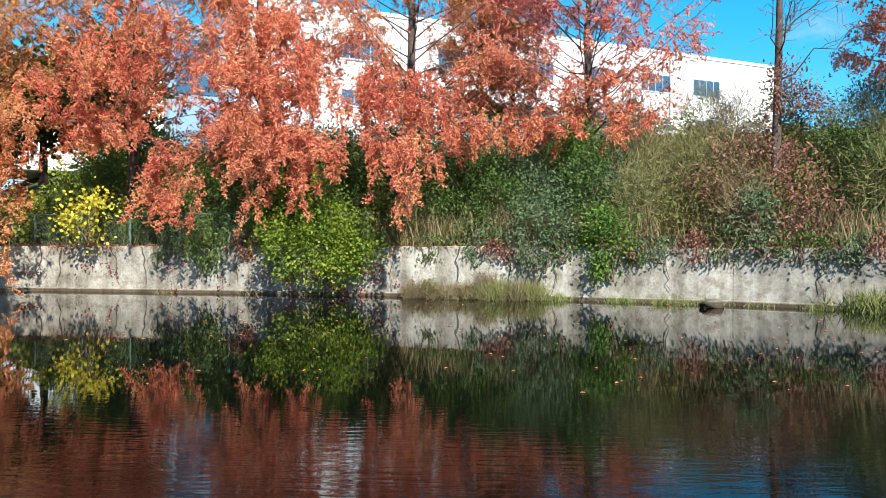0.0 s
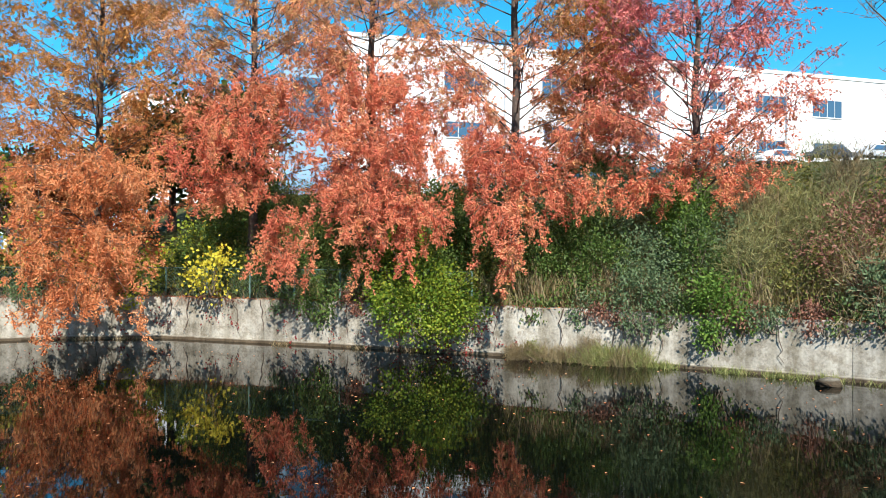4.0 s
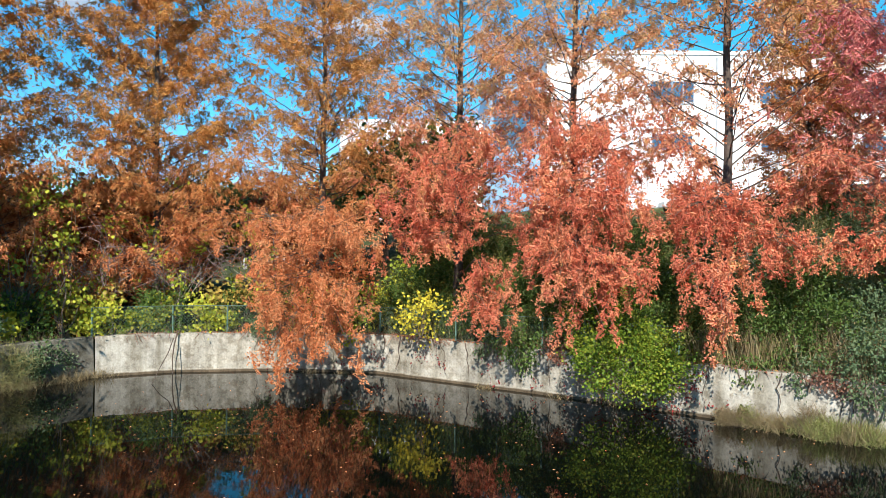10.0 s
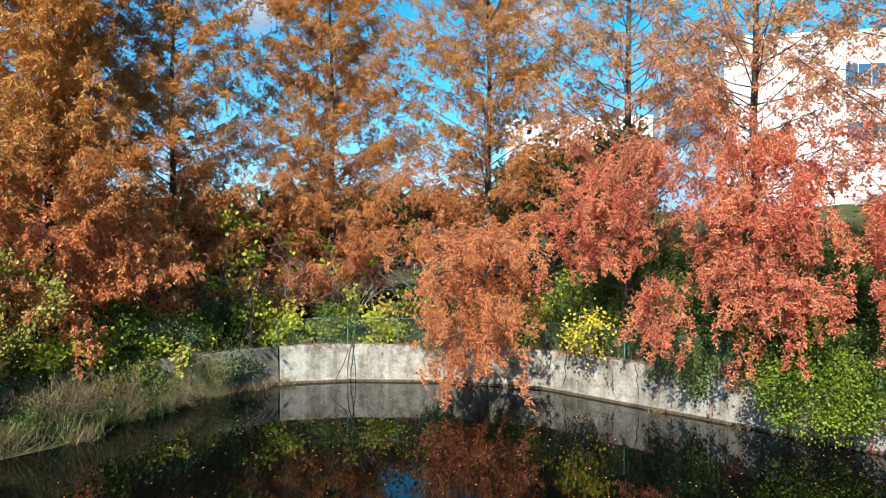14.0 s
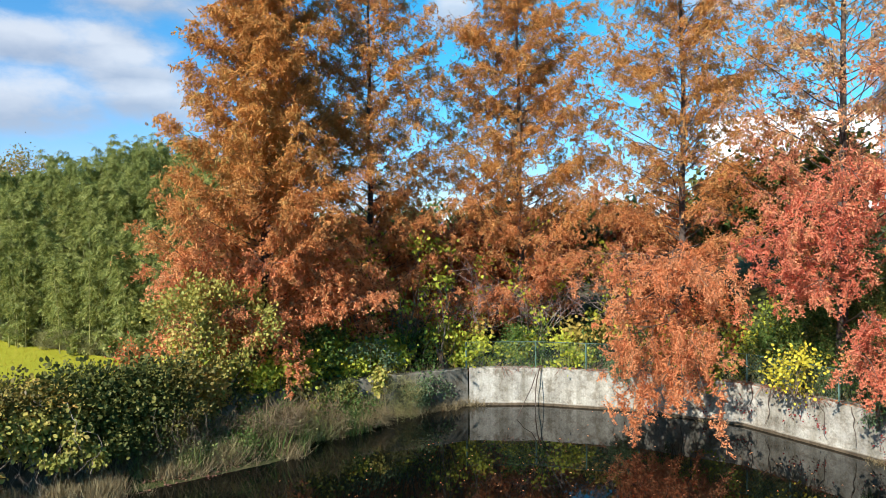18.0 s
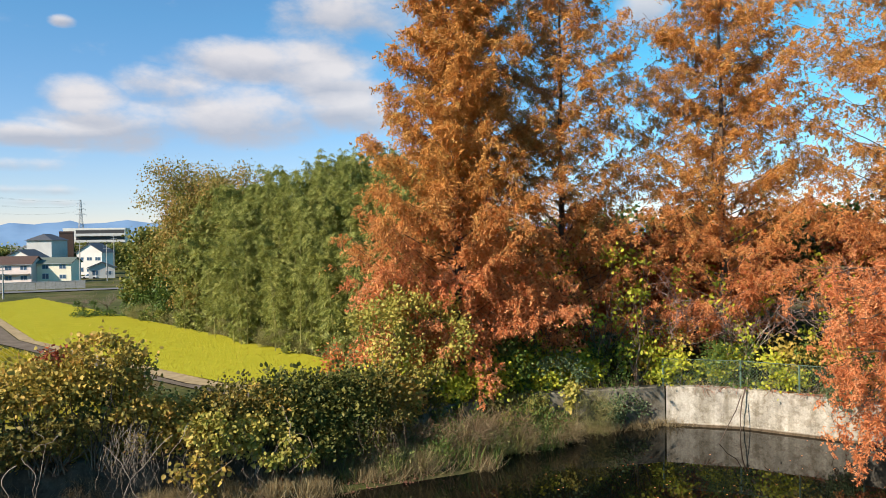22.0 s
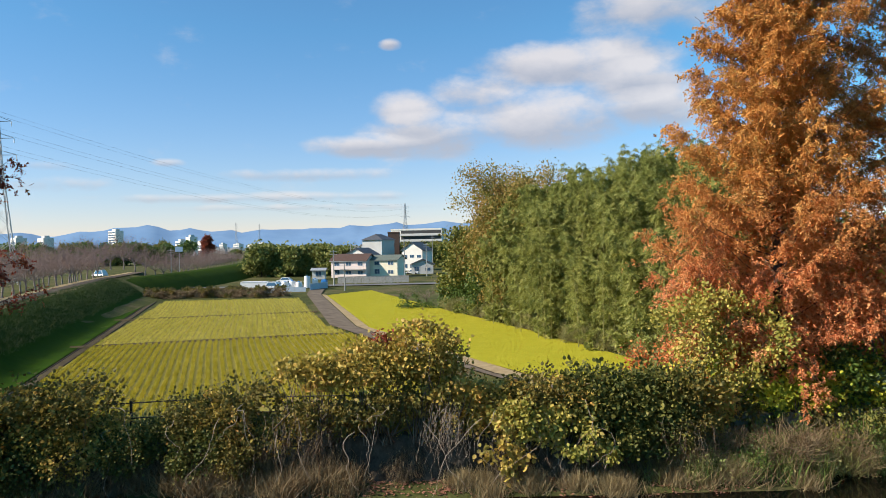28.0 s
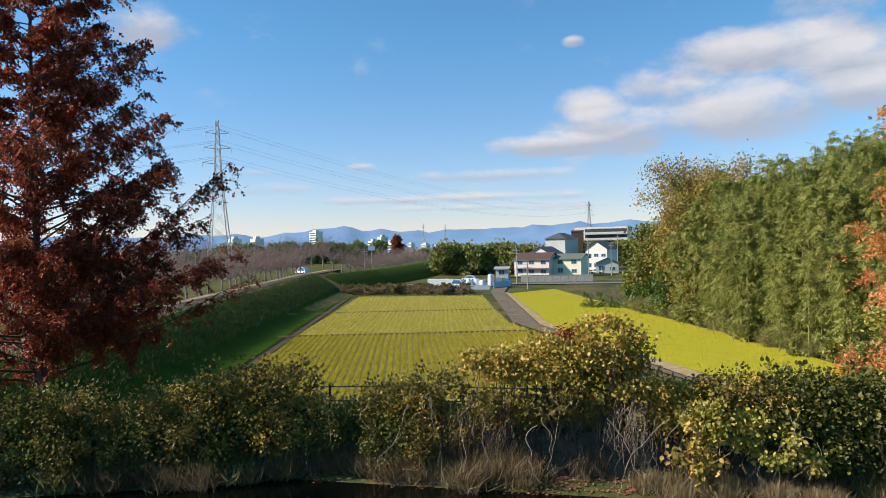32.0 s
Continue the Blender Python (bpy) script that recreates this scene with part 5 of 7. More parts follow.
# ---- climbers on the wall ----
cr = np.random.default_rng(310)
cp, cd = [], []
for i in range(44):
    x = cr.uniform(-20, 0.5) if i % 3 else cr.uniform(-6.5, -1.0)
    k = cr.uniform(0.1, 1.0) ** 1.6
    m = int(cr.integers(5, 20) * (2.2 if -6 < x < -2 and k < 0.5 else 1))
    zz = 0.15 + 1.3 * k
    y = bank_y(x) + 0.06 + 0.1 * zz
    cp.append(np.column_stack([x + cr.normal(0, 0.17, m), np.full(m, y) - 0.05 - cr.uniform(0, 0.08, m) + (0.0), zz + cr.normal(0, 0.16, m)]))
    cd.append(np.column_stack([cr.normal(0, 0.6, m), cr.normal(-0.5, 0.3, m), cr.normal(-0.5, 0.5, m)]))
v, f = scatter(LEAF, np.concatenate(cp), np.concatenate(cd), cr.uniform(0.06, 0.12, sum(len(a) for a in cp)), cr)
tagged(soup("wall_creeper", v, f, M_CRIMSON), "crimson creeper leaves scattered over the concrete wall", "climber", kind="stuff")


def vine(pts, r, label, seed):
    rng = np.random.default_rng(seed)
    path = [(np.array(p, float) + rng.normal(0, 0.03, 3), r * (1 - 0.6 * i / len(pts))) for i, p in enumerate(pts)]
    v, f = tubes([path], 5)
    return tagged(soup("vine", v, f, M_BARK), label, "vine", "vines on the wall")


for i in range(16):
    x = cr.uniform(-20.5, 10.5)
    y = bank_y(x)
    pts = []
    xx = x
    for k in range(7):
        z = 1.62 - k * 0.22
        pts.append((xx, bank_y(xx) - 0.035 + 0.1 * max(z, 0) , z))
        xx += cr.normal(0, 0.045)
    vine(pts, 0.012 + 0.01 * cr.uniform(), "thin dark vine stem creeping down the wall", 320 + i)
vine([(-22.35, 23.74, 1.75), (-22.28, 23.55, 1.2), (-22.3, 23.5, 0.6), (-22.25, 23.45, -0.1)], 0.032, "dark trunk of a vine down the wall", 340)
vine([(-22.2, 23.4, 1.5), (-21.9, 22.8, 0.95), (-21.5, 21.9, 0.5), (-21.2, 21.2, -0.05)], 0.022, "dead branch leaning from the wall into the water", 341)

# rock at the wall's foot
bm = bmesh.new()
bmesh.ops.create_icosphere(bm, subdivisions=3, radius=0.3)
for vtx in bm.verts:
    vtx.co = Vector((vtx.co.x * 1.1, vtx.co.y * 0.8, vtx.co.z * 0.55)) * (1 + 0.25 * noise.noise(vtx.co * 5))
rk = part("rock", bm, M_KERB)
rk.location = (7.2, 20.5, 0.06)
tagged(rk, "grey rock lying in the shallow water", "rock")

# floating leaves
fl = []
for i in range(420):
    x, y = cr.uniform(-21, 9), cr.uniform(9, 25)
    fl.append((x, y, 0.012))
fl = np.array(fl)
fl = fl[pond_dist(fl[:, 0], fl[:, 1]) < -0.4]
v, f = scatter(LEAF, fl, np.column_stack([cr.normal(0, 1, len(fl)), cr.normal(0, 1, len(fl)), np.zeros(len(fl))]), 0.07, cr, roll=0.15)
tagged(soup("floating_leaves", v, f, M_ORANGE), "fallen leaves floating on the pond", "leaves", kind="stuff")

# ---- fences ----
M_FENCE = simple("dark_brown_rail", (0.035, 0.028, 0.022), (0.07, 0.055, 0.045), 5, 0.6, 0)
M_GREENWIRE = simple("green_fence_wire", (0.08, 0.14, 0.11), (0.12, 0.19, 0.15), 5, 0.5, 0)
fence = anchor("rail_fence", Matrix.Identity(4), "dark rail fence overgrown with vines on the dam", "fence")
FP = [p + np.array([-1.15, -0.1]) for p in run_points(0, 4, 2.0)]
for p in FP:
    part("post", boxes([(p[0] - 0.035, p[1] - 0.035, 1.3, p[0] + 0.035, p[1] + 0.035, 2.85)]), M_FENCE, fence)
for a, b in zip(FP, FP[1:]):
    for z in (1.75, 2.25, 2.75):
        v, f = tubes([[(np.array([*a, z]), 0.022), (np.array([*b, z]), 0.022)]], 6)
        soup("rail", v, f, M_FENCE, fence)
chain = anchor("chain_link_fence", Matrix.Identity(4), "green chain-link fence on top of the curved wall", "fence")
CP = [p + 0.35 * (p - np.array([-14.0, 18.0])) / np.linalg.norm(p - np.array([-14.0, 18.0])) for p in run_points(7, 12, 1.6)]
for p in CP:
    part("post", boxes([(p[0] - 0.025, p[1] - 0.025, 1.5, p[0] + 0.025, p[1] + 0.025, 2.75)]), M_GREENWIRE, chain)
wires = []
for a, b in zip(CP, CP[1:]):
    L = np.linalg.norm(b - a)
    d = (b - a) / L
    for s in np.arange(-1.1, L, 0.13):
        for sg in (1, -1):
            s0, s1 = (s, s + 1.1) if sg == 1 else (s + 1.1, s)
            z0, z1 = 1.62, 2.72
            lo, hi = max(0.0, min(s0, s1)), min(L, max(s0, s1))
            if hi - lo < 0.05:
                continue
            za = z0 + (z1 - z0) * abs(lo - s0) / 1.1
            zb = z0 + (z1 - z0) * abs(hi - s0) / 1.1
            wires.append([(np.array([*(a + d * lo), za]), 0.005), (np.array([*(a + d * hi), zb]), 0.005)])
    wires.append([(np.array([*a, 2.74]), 0.018), (np.array([*b, 2.74]), 0.018)])
v, f = tubes(wires, 3)
tagged(soup("wire_mesh", v, f, M_GREENWIRE, chain), kind="stuff")

# ---- overgrown hedge on the dam ----
M_PALE = simple("pale_stem", (0.20, 0.15, 0.11), (0.36, 0.30, 0.24), 4, 0.8, 0)
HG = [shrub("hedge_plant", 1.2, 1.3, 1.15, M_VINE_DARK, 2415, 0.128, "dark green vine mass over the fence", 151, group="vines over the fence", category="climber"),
      shrub("hedge_plant", 1.1, 1.3, 1.1, M_VINE, 2415, 0.128, "golden-brown vine mass over the fence", 152, group="vines over the fence", category="climber"),
      shrub("hedge_plant", 1.0, 1.2, 0.95, M_HEDGE, 2898, 0.132, "rounded dark green vine mass over the fence", 153, group="vines over the fence", category="climber"),
      shrub("vine_tangle", 0.5, 1.2, 1.0, M_BROWN, 1500, 0.45, "tangle of dry vine stems on the wall", 154, THIN, group="vines over the fence", category="climber", stems=16, droop=1.6)]
# (kind, y, x offset, foot, size): leaning masses with gaps between them
HEDGE = [(0, -17.4, -0.5, 1.3, 0.9), (2, -18.6, -0.5, 1.3, 0.95), (0, -19.8, -0.5, 1.2, 0.95), (1, -21.0, -0.5, 1.2, 0.9), (0, -22.4, -0.5, 1.2, 1.0), (2, -15.4, 0.2, 0.5, 0.85), (0, -16.8, 0.2, 0.4, 0.85), (2, -18.2, 0.2, 0.4, 0.85), (0, -19.8, 0.2, 0.4, 0.85), (0, -16.2, -0.6, 1.2, 0.8), (0, -14.6, -0.6, 1.4, 0.95), (1, -13.4, -0.5, 1.6, 1.0), (0, -12.6, -0.4, 1.7, 1.1), (1, -11.6, -0.3, 1.7, 1.0), (0, -10.8, -0.5, 1.7, 1.1), (1, -9.8, -0.3, 1.3, 0.75),
         (0, -13.4, 0.3, 0.6, 0.9), (2, -12.3, 0.3, 0.4, 0.9), (1, -11.0, 0.2, 0.9, 0.8), (2, -9.4, 0.1, 0.9, 0.7), (2, -8.5, -0.2, 1.3, 0.6), (0, -7.4, -0.4, 1.4, 0.9), (1, -6.6, -0.3, 1.5, 0.9), (0, -5.6, -0.5, 1.6, 1.0),
         (2, -7.2, 0.3, 0.6, 0.8), (0, -5.8, 0.3, 0.5, 0.75), (1, -4.6, -0.2, 1.2, 0.6), (1, -3.4, -0.5, 1.5, 0.7), (1, 1.2, -0.3, 1.7, 0.8), (1, 2.2, -0.3, 1.6, 0.9), (1, 2.9, -0.2, 1.6, 0.95),
         (0, 3.6, -0.4, 1.7, 1.0), (1, 4.5, -0.3, 1.8, 0.9), (2, 5.4, -0.5, 1.6, 1.15), (2, 6.2, -0.3, 1.5, 1.15), (2, 7.0, -0.5, 1.6, 1.0), (2, 7.8, -0.6, 1.6, 1.1), (0, 8.6, -0.7, 1.6, 1.0), (1, 9.3, -0.8, 1.4, 1.0),
         (2, 6.6, 0.1, 1.0, 0.8), (2, 7.6, 0.0, 1.0, 0.8), (0, 8.6, 0.0, 1.0, 0.7), (1, -0.6, -0.7, 1.4, 0.6), (1, -2.0, -0.7, 1.4, 0.6), (0, 0.4, -0.6, 1.4, 0.6)]
places = []
for i, (k, y, dx, foot, size) in enumerate(HEDGE):
    xw = float(np.interp(y, [-32, -17.5, -12, -7, 8.5, 10.5], [-17.5, -20.2, -22.4, -23.4, -23.4, -25.2]))
    places.append((k, xw + dx, y, sr.uniform(-0.4, 0.4), foot, size))
    if -22 < y < -2 or i % 3 == 0:
        places.append((3, xw + 0.05, y + sr.normal(0, 0.2), sr.uniform(-0.3, 0.3), 0.2, sr.uniform(0.6, 1.1)))
spread(HG, places)
for i, (y, z, ry, rz, n, leaf, lab) in enumerate((
        (-0.1, 4.35, 1.35, 0.85, 3000, M_VINE, "vine-covered shrub with brown and yellow leaves above the fence"), (-1.7, 3.9, 1.3, 0.75, 2600, M_VINE, "leaning shrub with yellow and russet leaves beside the fence"),
        (-3.3, 3.75, 1.2, 0.55, 1700, M_VINE, "low spreading shrub with brown leaves beside the fence"), (-4.3, 3.9, 0.7, 0.3, 420, M_VINE, "wispy brown shoots reaching out over the fence"),
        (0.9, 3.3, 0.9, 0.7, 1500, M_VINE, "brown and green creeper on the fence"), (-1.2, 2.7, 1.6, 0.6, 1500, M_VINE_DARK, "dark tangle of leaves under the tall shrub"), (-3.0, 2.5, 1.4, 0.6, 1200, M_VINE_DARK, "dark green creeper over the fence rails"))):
    shrub("large_shrub", 0.85, ry, rz, leaf, n, 0.125, lab, 161 + 20 * i, at=(-23.4, y, 1.5), lift=(z - 1.5) / rz, group="vines over the fence", stems=18, stem_r=0.03, clump=60, fuzz=0.18)
shrub("dark_shoot", 0.3, 0.35, 0.4, M_DKRED, 160, 0.13, "dark red leafy shoot above the hedge", 173, at=(-23.6, -1.3, 4.4), group="vines over the fence")
shrub("yellow_vine", 0.45, 1.1, 0.6, M_CLIMB, 1300, 0.125, "yellowing vine draped over the top of the wall", 163, at=(-22.8, 3.2, 1.8), group="vines over the fence", category="climber", droop=0.5, clump=90, fuzz=0.15)
shrub("yellow_vine", 0.4, 1.0, 0.65, M_CLIMB, 1300, 0.125, "yellow-green vine hanging down the wall", 164, at=(-22.7, 4.5, 1.2), group="vines over the fence", category="climber", droop=0.5, clump=90, fuzz=0.15)
shrub("yellow_vine", 0.35, 0.6, 0.45, M_CLIMB, 520, 0.125, "orange-tipped end of the hanging vine", 174, at=(-22.6, 5.6, 0.9), group="vines over the fence", category="climber", droop=0.6, clump=60, fuzz=0.15)
shrub("yellow_vine", 0.35, 0.9, 0.7, M_VINE, 420, 0.15, "thin brown vine leaves on the shaded wall", 175, at=(-22.7, 2.4, 0.5), group="vines over the fence", category="climber", droop=0.6)
hg = np.random.default_rng(176)
for y0, z0, w, m in ((0.7, 2.5, 0.3, 60), (-3.2, 2.6, 0.5, 20), (-4.6, 2.3, 0.4, 20), (3.4, 1.9, 0.9, 40), (5.2, 1.6, 0.6, 36), (8.4, 1.9, 0.5, 24)):
    strands = []
    for i in range(m):
        p = np.array([-22.75 + hg.normal(0, 0.12), y0 + hg.normal(0, w), z0 + hg.normal(0, 0.25)])
        path = []
        for k in range(6):
            path.append((p.copy(), 0.006 - 0.0007 * k))
            p = p + np.array([hg.normal(0.01, 0.05), hg.normal(0, 0.1), -0.24 + hg.normal(0, 0.07)])
        strands.append(path)
    v, f = tubes(strands, 3)
    tagged(soup("hanging_twigs", v, f, M_TWIG if m < 40 else M_PALE), "bundle of dry twigs hanging over the wall", "vine", "bare stems over the wall", kind="stuff")
# twisting pale bare stems
pr = np.random.default_rng(165)
for i in range(22):
    y0 = pr.uniform(-12, 5.5)
    p = np.array([-22.6, y0, pr.uniform(1.8, 3.0)])
    path = [(p.copy(), 0.013)]
    go = np.array([0.03, pr.normal(0, 0.08), -0.09])
    for k in range(16):
        go = go * 0.8 + np.array([pr.normal(0.005, 0.012), pr.normal(0, 0.045), pr.normal(-0.02, 0.04)])
        p = p + go
        path.append((p.copy(), 0.012 - 0.0005 * k))
    v, f = tubes([path], 5)
    tagged(soup("dead_vine", v, f, M_PALE), "pale twisting bare vine stem hanging over the wall", "vine", "bare stems over the wall")
# climber in the lower crown of the tall tree
shrub("tree_climber", 1.6, 2.0, 2.0, M_CLIMB, 3600, 0.12, "yellow-green climber in the lower crown of the redwood", 166, at=(-26.0, 11.2, 2.2), group="climbers in the trees", category="climber", fuzz=0.16, clump=110)
shrub("tree_climber", 1.2, 1.4, 1.6, M_CLIMB, 2000, 0.12, "yellowing climber round the redwood's foot", 167, at=(-25.4, 9.4, 1.4), group="climbers in the trees", category="climber", fuzz=0.16, clump=110)
shrub("shrub", 1.3, 1.6, 1.3, M_GREEN, 1300, 0.17, "dark green bush under the tall redwood", 168, at=(-26.4, 15.2, 1.3))
shrub("shrub", 1.0, 1.2, 1.0, M_SILVER, 900, 0.16, "pale green bush beside the curved wall", 169, at=(-25.9, 17.2, 1.2))
shrub("shrub", 1.4, 1.4, 1.6, M_GREEN, 1300, 0.18, "dark green bush in the redwood's shade", 170, at=(-28.6, 15.6, 1.3))

for i, (x, y, z, ry, rz, leaf, n, lab) in enumerate((
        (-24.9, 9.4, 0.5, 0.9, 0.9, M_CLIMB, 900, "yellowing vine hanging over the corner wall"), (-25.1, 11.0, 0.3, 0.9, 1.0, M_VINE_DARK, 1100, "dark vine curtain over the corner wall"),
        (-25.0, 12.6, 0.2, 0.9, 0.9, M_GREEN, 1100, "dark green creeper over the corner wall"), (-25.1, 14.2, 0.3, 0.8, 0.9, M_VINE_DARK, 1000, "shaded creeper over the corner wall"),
        (-25.2, 15.7, 0.4, 0.7, 0.9, M_OLIVE, 900, "olive creeper over the corner wall"), (-24.8, 17.2, 0.8, 0.6, 0.7, M_CLIMB, 520, "sparse yellow creeper on the curved wall"),
        (-24.6, 18.8, 0.5, 0.7, 0.5, M_SILVER, 500, "grey-green creeper on the curved wall"))):
    shrub("wall_creeper", 0.45, ry, rz, leaf, n, 0.13, lab, 700 + i, at=(x, y, z), droop=0.7, group="climbers over the wall", category="climber", clump=70, fuzz=0.16)
shrub("tree_climber", 1.3, 1.6, 1.5, M_CLIMB, 2600, 0.12, "upper yellow-green climber in the redwood's crown", 708, at=(-26.0, 10.0, 3.6), group="climbers in the trees", category="climber", fuzz=0.16, clump=80)

# dry litter and stems hanging over the wall's edge
hp, hdv = [], []
hr = np.random.default_rng(171)
for p in run_points(7, 17, 0.07):
    c = np.array([-3.0, 5.0])
    d = (c - p) / np.linalg.norm(c - p)
    if noise.noise(Vector((p[0] * 0.9, p[1] * 0.9, 3))) > -0.15:
        m = int(hr.integers(1, 6))
        for k in range(m):
            hp.append((p[0] - d[0] * hr.uniform(0.05, 0.5), p[1] - d[1] * hr.uniform(0.05, 0.5), 1.6 + hr.uniform(0, 0.08)))
            hdv.append((d[0] * hr.uniform(0.2, 1) + hr.normal(0, 0.5), d[1] * hr.uniform(0.2, 1) + hr.normal(0, 0.5), hr.uniform(-0.9, 0.4)))
v, f = scatter(BLADE, np.array(hp), np.array(hdv), hr.uniform(0.2, 0.6, len(hp)), hr)
tagged(soup("wall_edge_litter", v, f, M_DRY), "dry stems and leaf litter along the wall's top edge", "litter", kind="stuff")
hl = []
for i in range(1500):
    x = hr.uniform(-22, 12)
    hl.append((x, bank_y(x) + hr.uniform(0.12, 0.75), 1.615))
v, f = scatter(LEAF, np.array(hl), hr.normal(0, 1, (1500, 3)) * (1, 1, 0.2), hr.uniform(0.06, 0.13, 1500), hr, roll=0.5)
tagged(soup("fallen_leaves", v, f, M_RUST), "fallen rusty leaves lying on the wall's top", "leaves", kind="stuff")

grass("bank_grass", np.array([(-24.9 + hr.normal(0, 0.25) + 0.3 * k, 17.0 + k * 3.2 + hr.normal(0, 0.2), -0.03) for k in hr.uniform(0, 1.7, 130)]), 0.5, M_STRAW, "tan grass at the foot of the curved wall", 334, blades=18, lean=0.6, pattern=THIN)
SB = [shrub("spit_brush", 0.6, 0.7, 0.6, M_BROWN, 1300, 0.45, "brown seeded brush on the muddy spit", 186, THIN, group="brush on the spit", droop=-0.5, stems=12),
      shrub("spit_brush", 0.55, 0.6, 0.55, M_REED, 900, 0.11, "pale green leafy weeds on the muddy spit", 187, group="brush on the spit", stems=12, fuzz=0.25),
      shrub("spit_brush", 0.6, 0.6, 0.7, M_STRAW, 1300, 0.5, "bleached dead grass on the muddy spit", 188, THIN, group="brush on the spit", droop=-0.3, stems=10),
      shrub("spit_brush", 0.5, 0.5, 0.6, M_GREEN, 800, 0.1, "dark green leafy weeds on the muddy spit", 189, group="brush on the spit", stems=10, fuzz=0.25)]
places = []
for i in range(60):
    k = hr.uniform(0, 1)
    x, y = -23.5 - 1.1 * k + hr.normal(0, 0.5), 8.0 + 8.5 * k + hr.normal(0, 0.4)
    if gz(x, y) > -0.15:
        places.append(((3, 1, 0, 1, 3, 2)[i % 6], x, y, hr.uniform(0, 6), max(gz(x, y), 0) - 0.05, hr.uniform(0.7, 1.25)))
for i in range(10):
    k = hr.uniform(0, 1)
    x = -1.4 + 4.4 * k
    y = bank_y(x) - 0.15 - abs(hr.normal(0, 0.55))
    if gz(x, y) > -0.12:
        places.append(((0, 2, 1, 0, 2)[i % 5], x, y, hr.uniform(0, 6), max(gz(x, y), 0) - 0.1, hr.uniform(0.4, 0.65)))
spread(SB, places)
for i, (x, y, h, foot) in enumerate(((-26.6, 19.8, 2.6, 2.2), (-26.4, 22.4, 3.0, 2.6), (-27.4, 17.6, 2.6, 2.2), (-24.4, 25.4, 2.6, 2.0), (-21.6, 28.0, 2.4, 1.8), (-25.6, 21.0, 2.2, 1.6))):
    shrub("young_tree", 1.7, 1.7, h, M_CHART, 420, 0.17, "thin pale-stemmed tree with sparse yellow-green leaves", 640 + i, at=(x, y, 1.5), lift=1.0 + foot / h * 0.6, group="bushes behind the fence", category="tree", stems=30, stem_r=0.04, clump=26, fuzz=0.15)
shrub("dry_bush", 0.9, 1.2, 0.8, M_SASA, 2200, 0.4, "rough grass and brush at the wall's corner", 181, THIN, at=(-24.6, 17.6, 0.1), droop=-0.2)
shrub("shrub", 0.7, 1.0, 0.7, M_SILVER, 800, 0.12, "low pale brush at the foot of the corner wall", 182, at=(-24.5, 19.4, 0.2))
shrub("shrub", 0.9, 1.2, 0.9, M_OLIVE, 1000, 0.12, "olive brush on the muddy spit", 183, at=(-24.7, 14.6, 0.1))
shrub("dry_bush", 0.8, 0.9, 0.6, M_BROWN, 1300, 0.5, "brown dry brush on the spit", 184, THIN, at=(-24.0, 11.6, 0.1), droop=0.1)
shrub("shrub", 0.8, 1.0, 0.7, M_GREEN, 900, 0.12, "green weeds on the spit", 185, at=(-24.4, 9.4, 0.1))


# ---- fields, lanes and dyke ----
def flat(name, pts, z, material, label, category, kind="structure"):
    bm = bmesh.new()
    bm.faces.new([bm.verts.new((x, y, z)) for x, y in pts])
    bmesh.ops.triangulate(bm, faces=bm.faces)
    return tagged(part(name, bm, material), label, category, kind=kind)


M_FIELD = simple("field_straw", (0.15, 0.13, 0.035), (0.27, 0.235, 0.06), 1.2, 0.95, 0.5, 0.05, scale2=0.12, spec=0.03)
M_FIELD2 = simple("field_young_rice", (0.27, 0.27, 0.022), (0.36, 0.335, 0.032), 1.0, 0.95, 0.5, 0.05, scale2=0.15, spec=0.03)
# dyke turf, here and in M_TURF: the slope's shade is put into the colour
M_GRASSY = simple("shade_dark_turf", (0.016, 0.036, 0.004), (0.036, 0.062, 0.007), 0.8, 0.95, 0.6, 0.1, scale2=0.12, spec=0.03)
M_VERGE = simple("dry_verge", (0.22, 0.165, 0.095), (0.36, 0.28, 0.165), 1.5, 0.95, 0.4, 0.05, spec=0.03)
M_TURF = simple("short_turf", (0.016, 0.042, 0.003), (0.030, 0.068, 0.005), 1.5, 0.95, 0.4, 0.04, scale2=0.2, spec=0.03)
M_DIRT = simple("path_dirt", (0.075, 0.06, 0.047), (0.14, 0.115, 0.09), 1.2, 0.95, 0.3, 0.05, spec=0.03)
M_LANE = simple("worn_lane", (0.10, 0.08, 0.062), (0.17, 0.14, 0.11), 0.9, 0.95, 0.3, 0.05, spec=0.03)
M_SOIL = simple("dark_soil", (0.05, 0.04, 0.025), (0.10, 0.08, 0.05), 2, 0.95, 0.4, 0.05, spec=0.03)
F1 = [(-38, -24.0), (-70, -32.6), (-130, -47.5), (-131, -24.2), (-87, -13), (-60, -1), (-40, 4)]
F2 = [(-138, -20.2), (-150, -13), (-107, 0.5), (-78, 10), (-57, 16), (-44, 18), (-50, 7), (-83, -7.2)]
flat("field_1", F1, FIELD_Z + 0.10, M_FIELD, "harvested rice field with yellow-green regrowth in rows", "rice field")
flat("field_2", F2, FIELD_Z + 0.10, M_FIELD2, "bright yellow-green rice field beside the bamboo", "rice field")
flat("road", [(-176, -29.0), (-142, -24.7), (-86.5, -12.2), (-59, 0.5), (-44, 8), (-43, 11), (-52.5, 4.4), (-84.3, -8.9), (-141, -21.8), (-176, -25.5)], FIELD_Z + 0.12, M_LANE, "narrow grey farm lane with worn edges", "road")
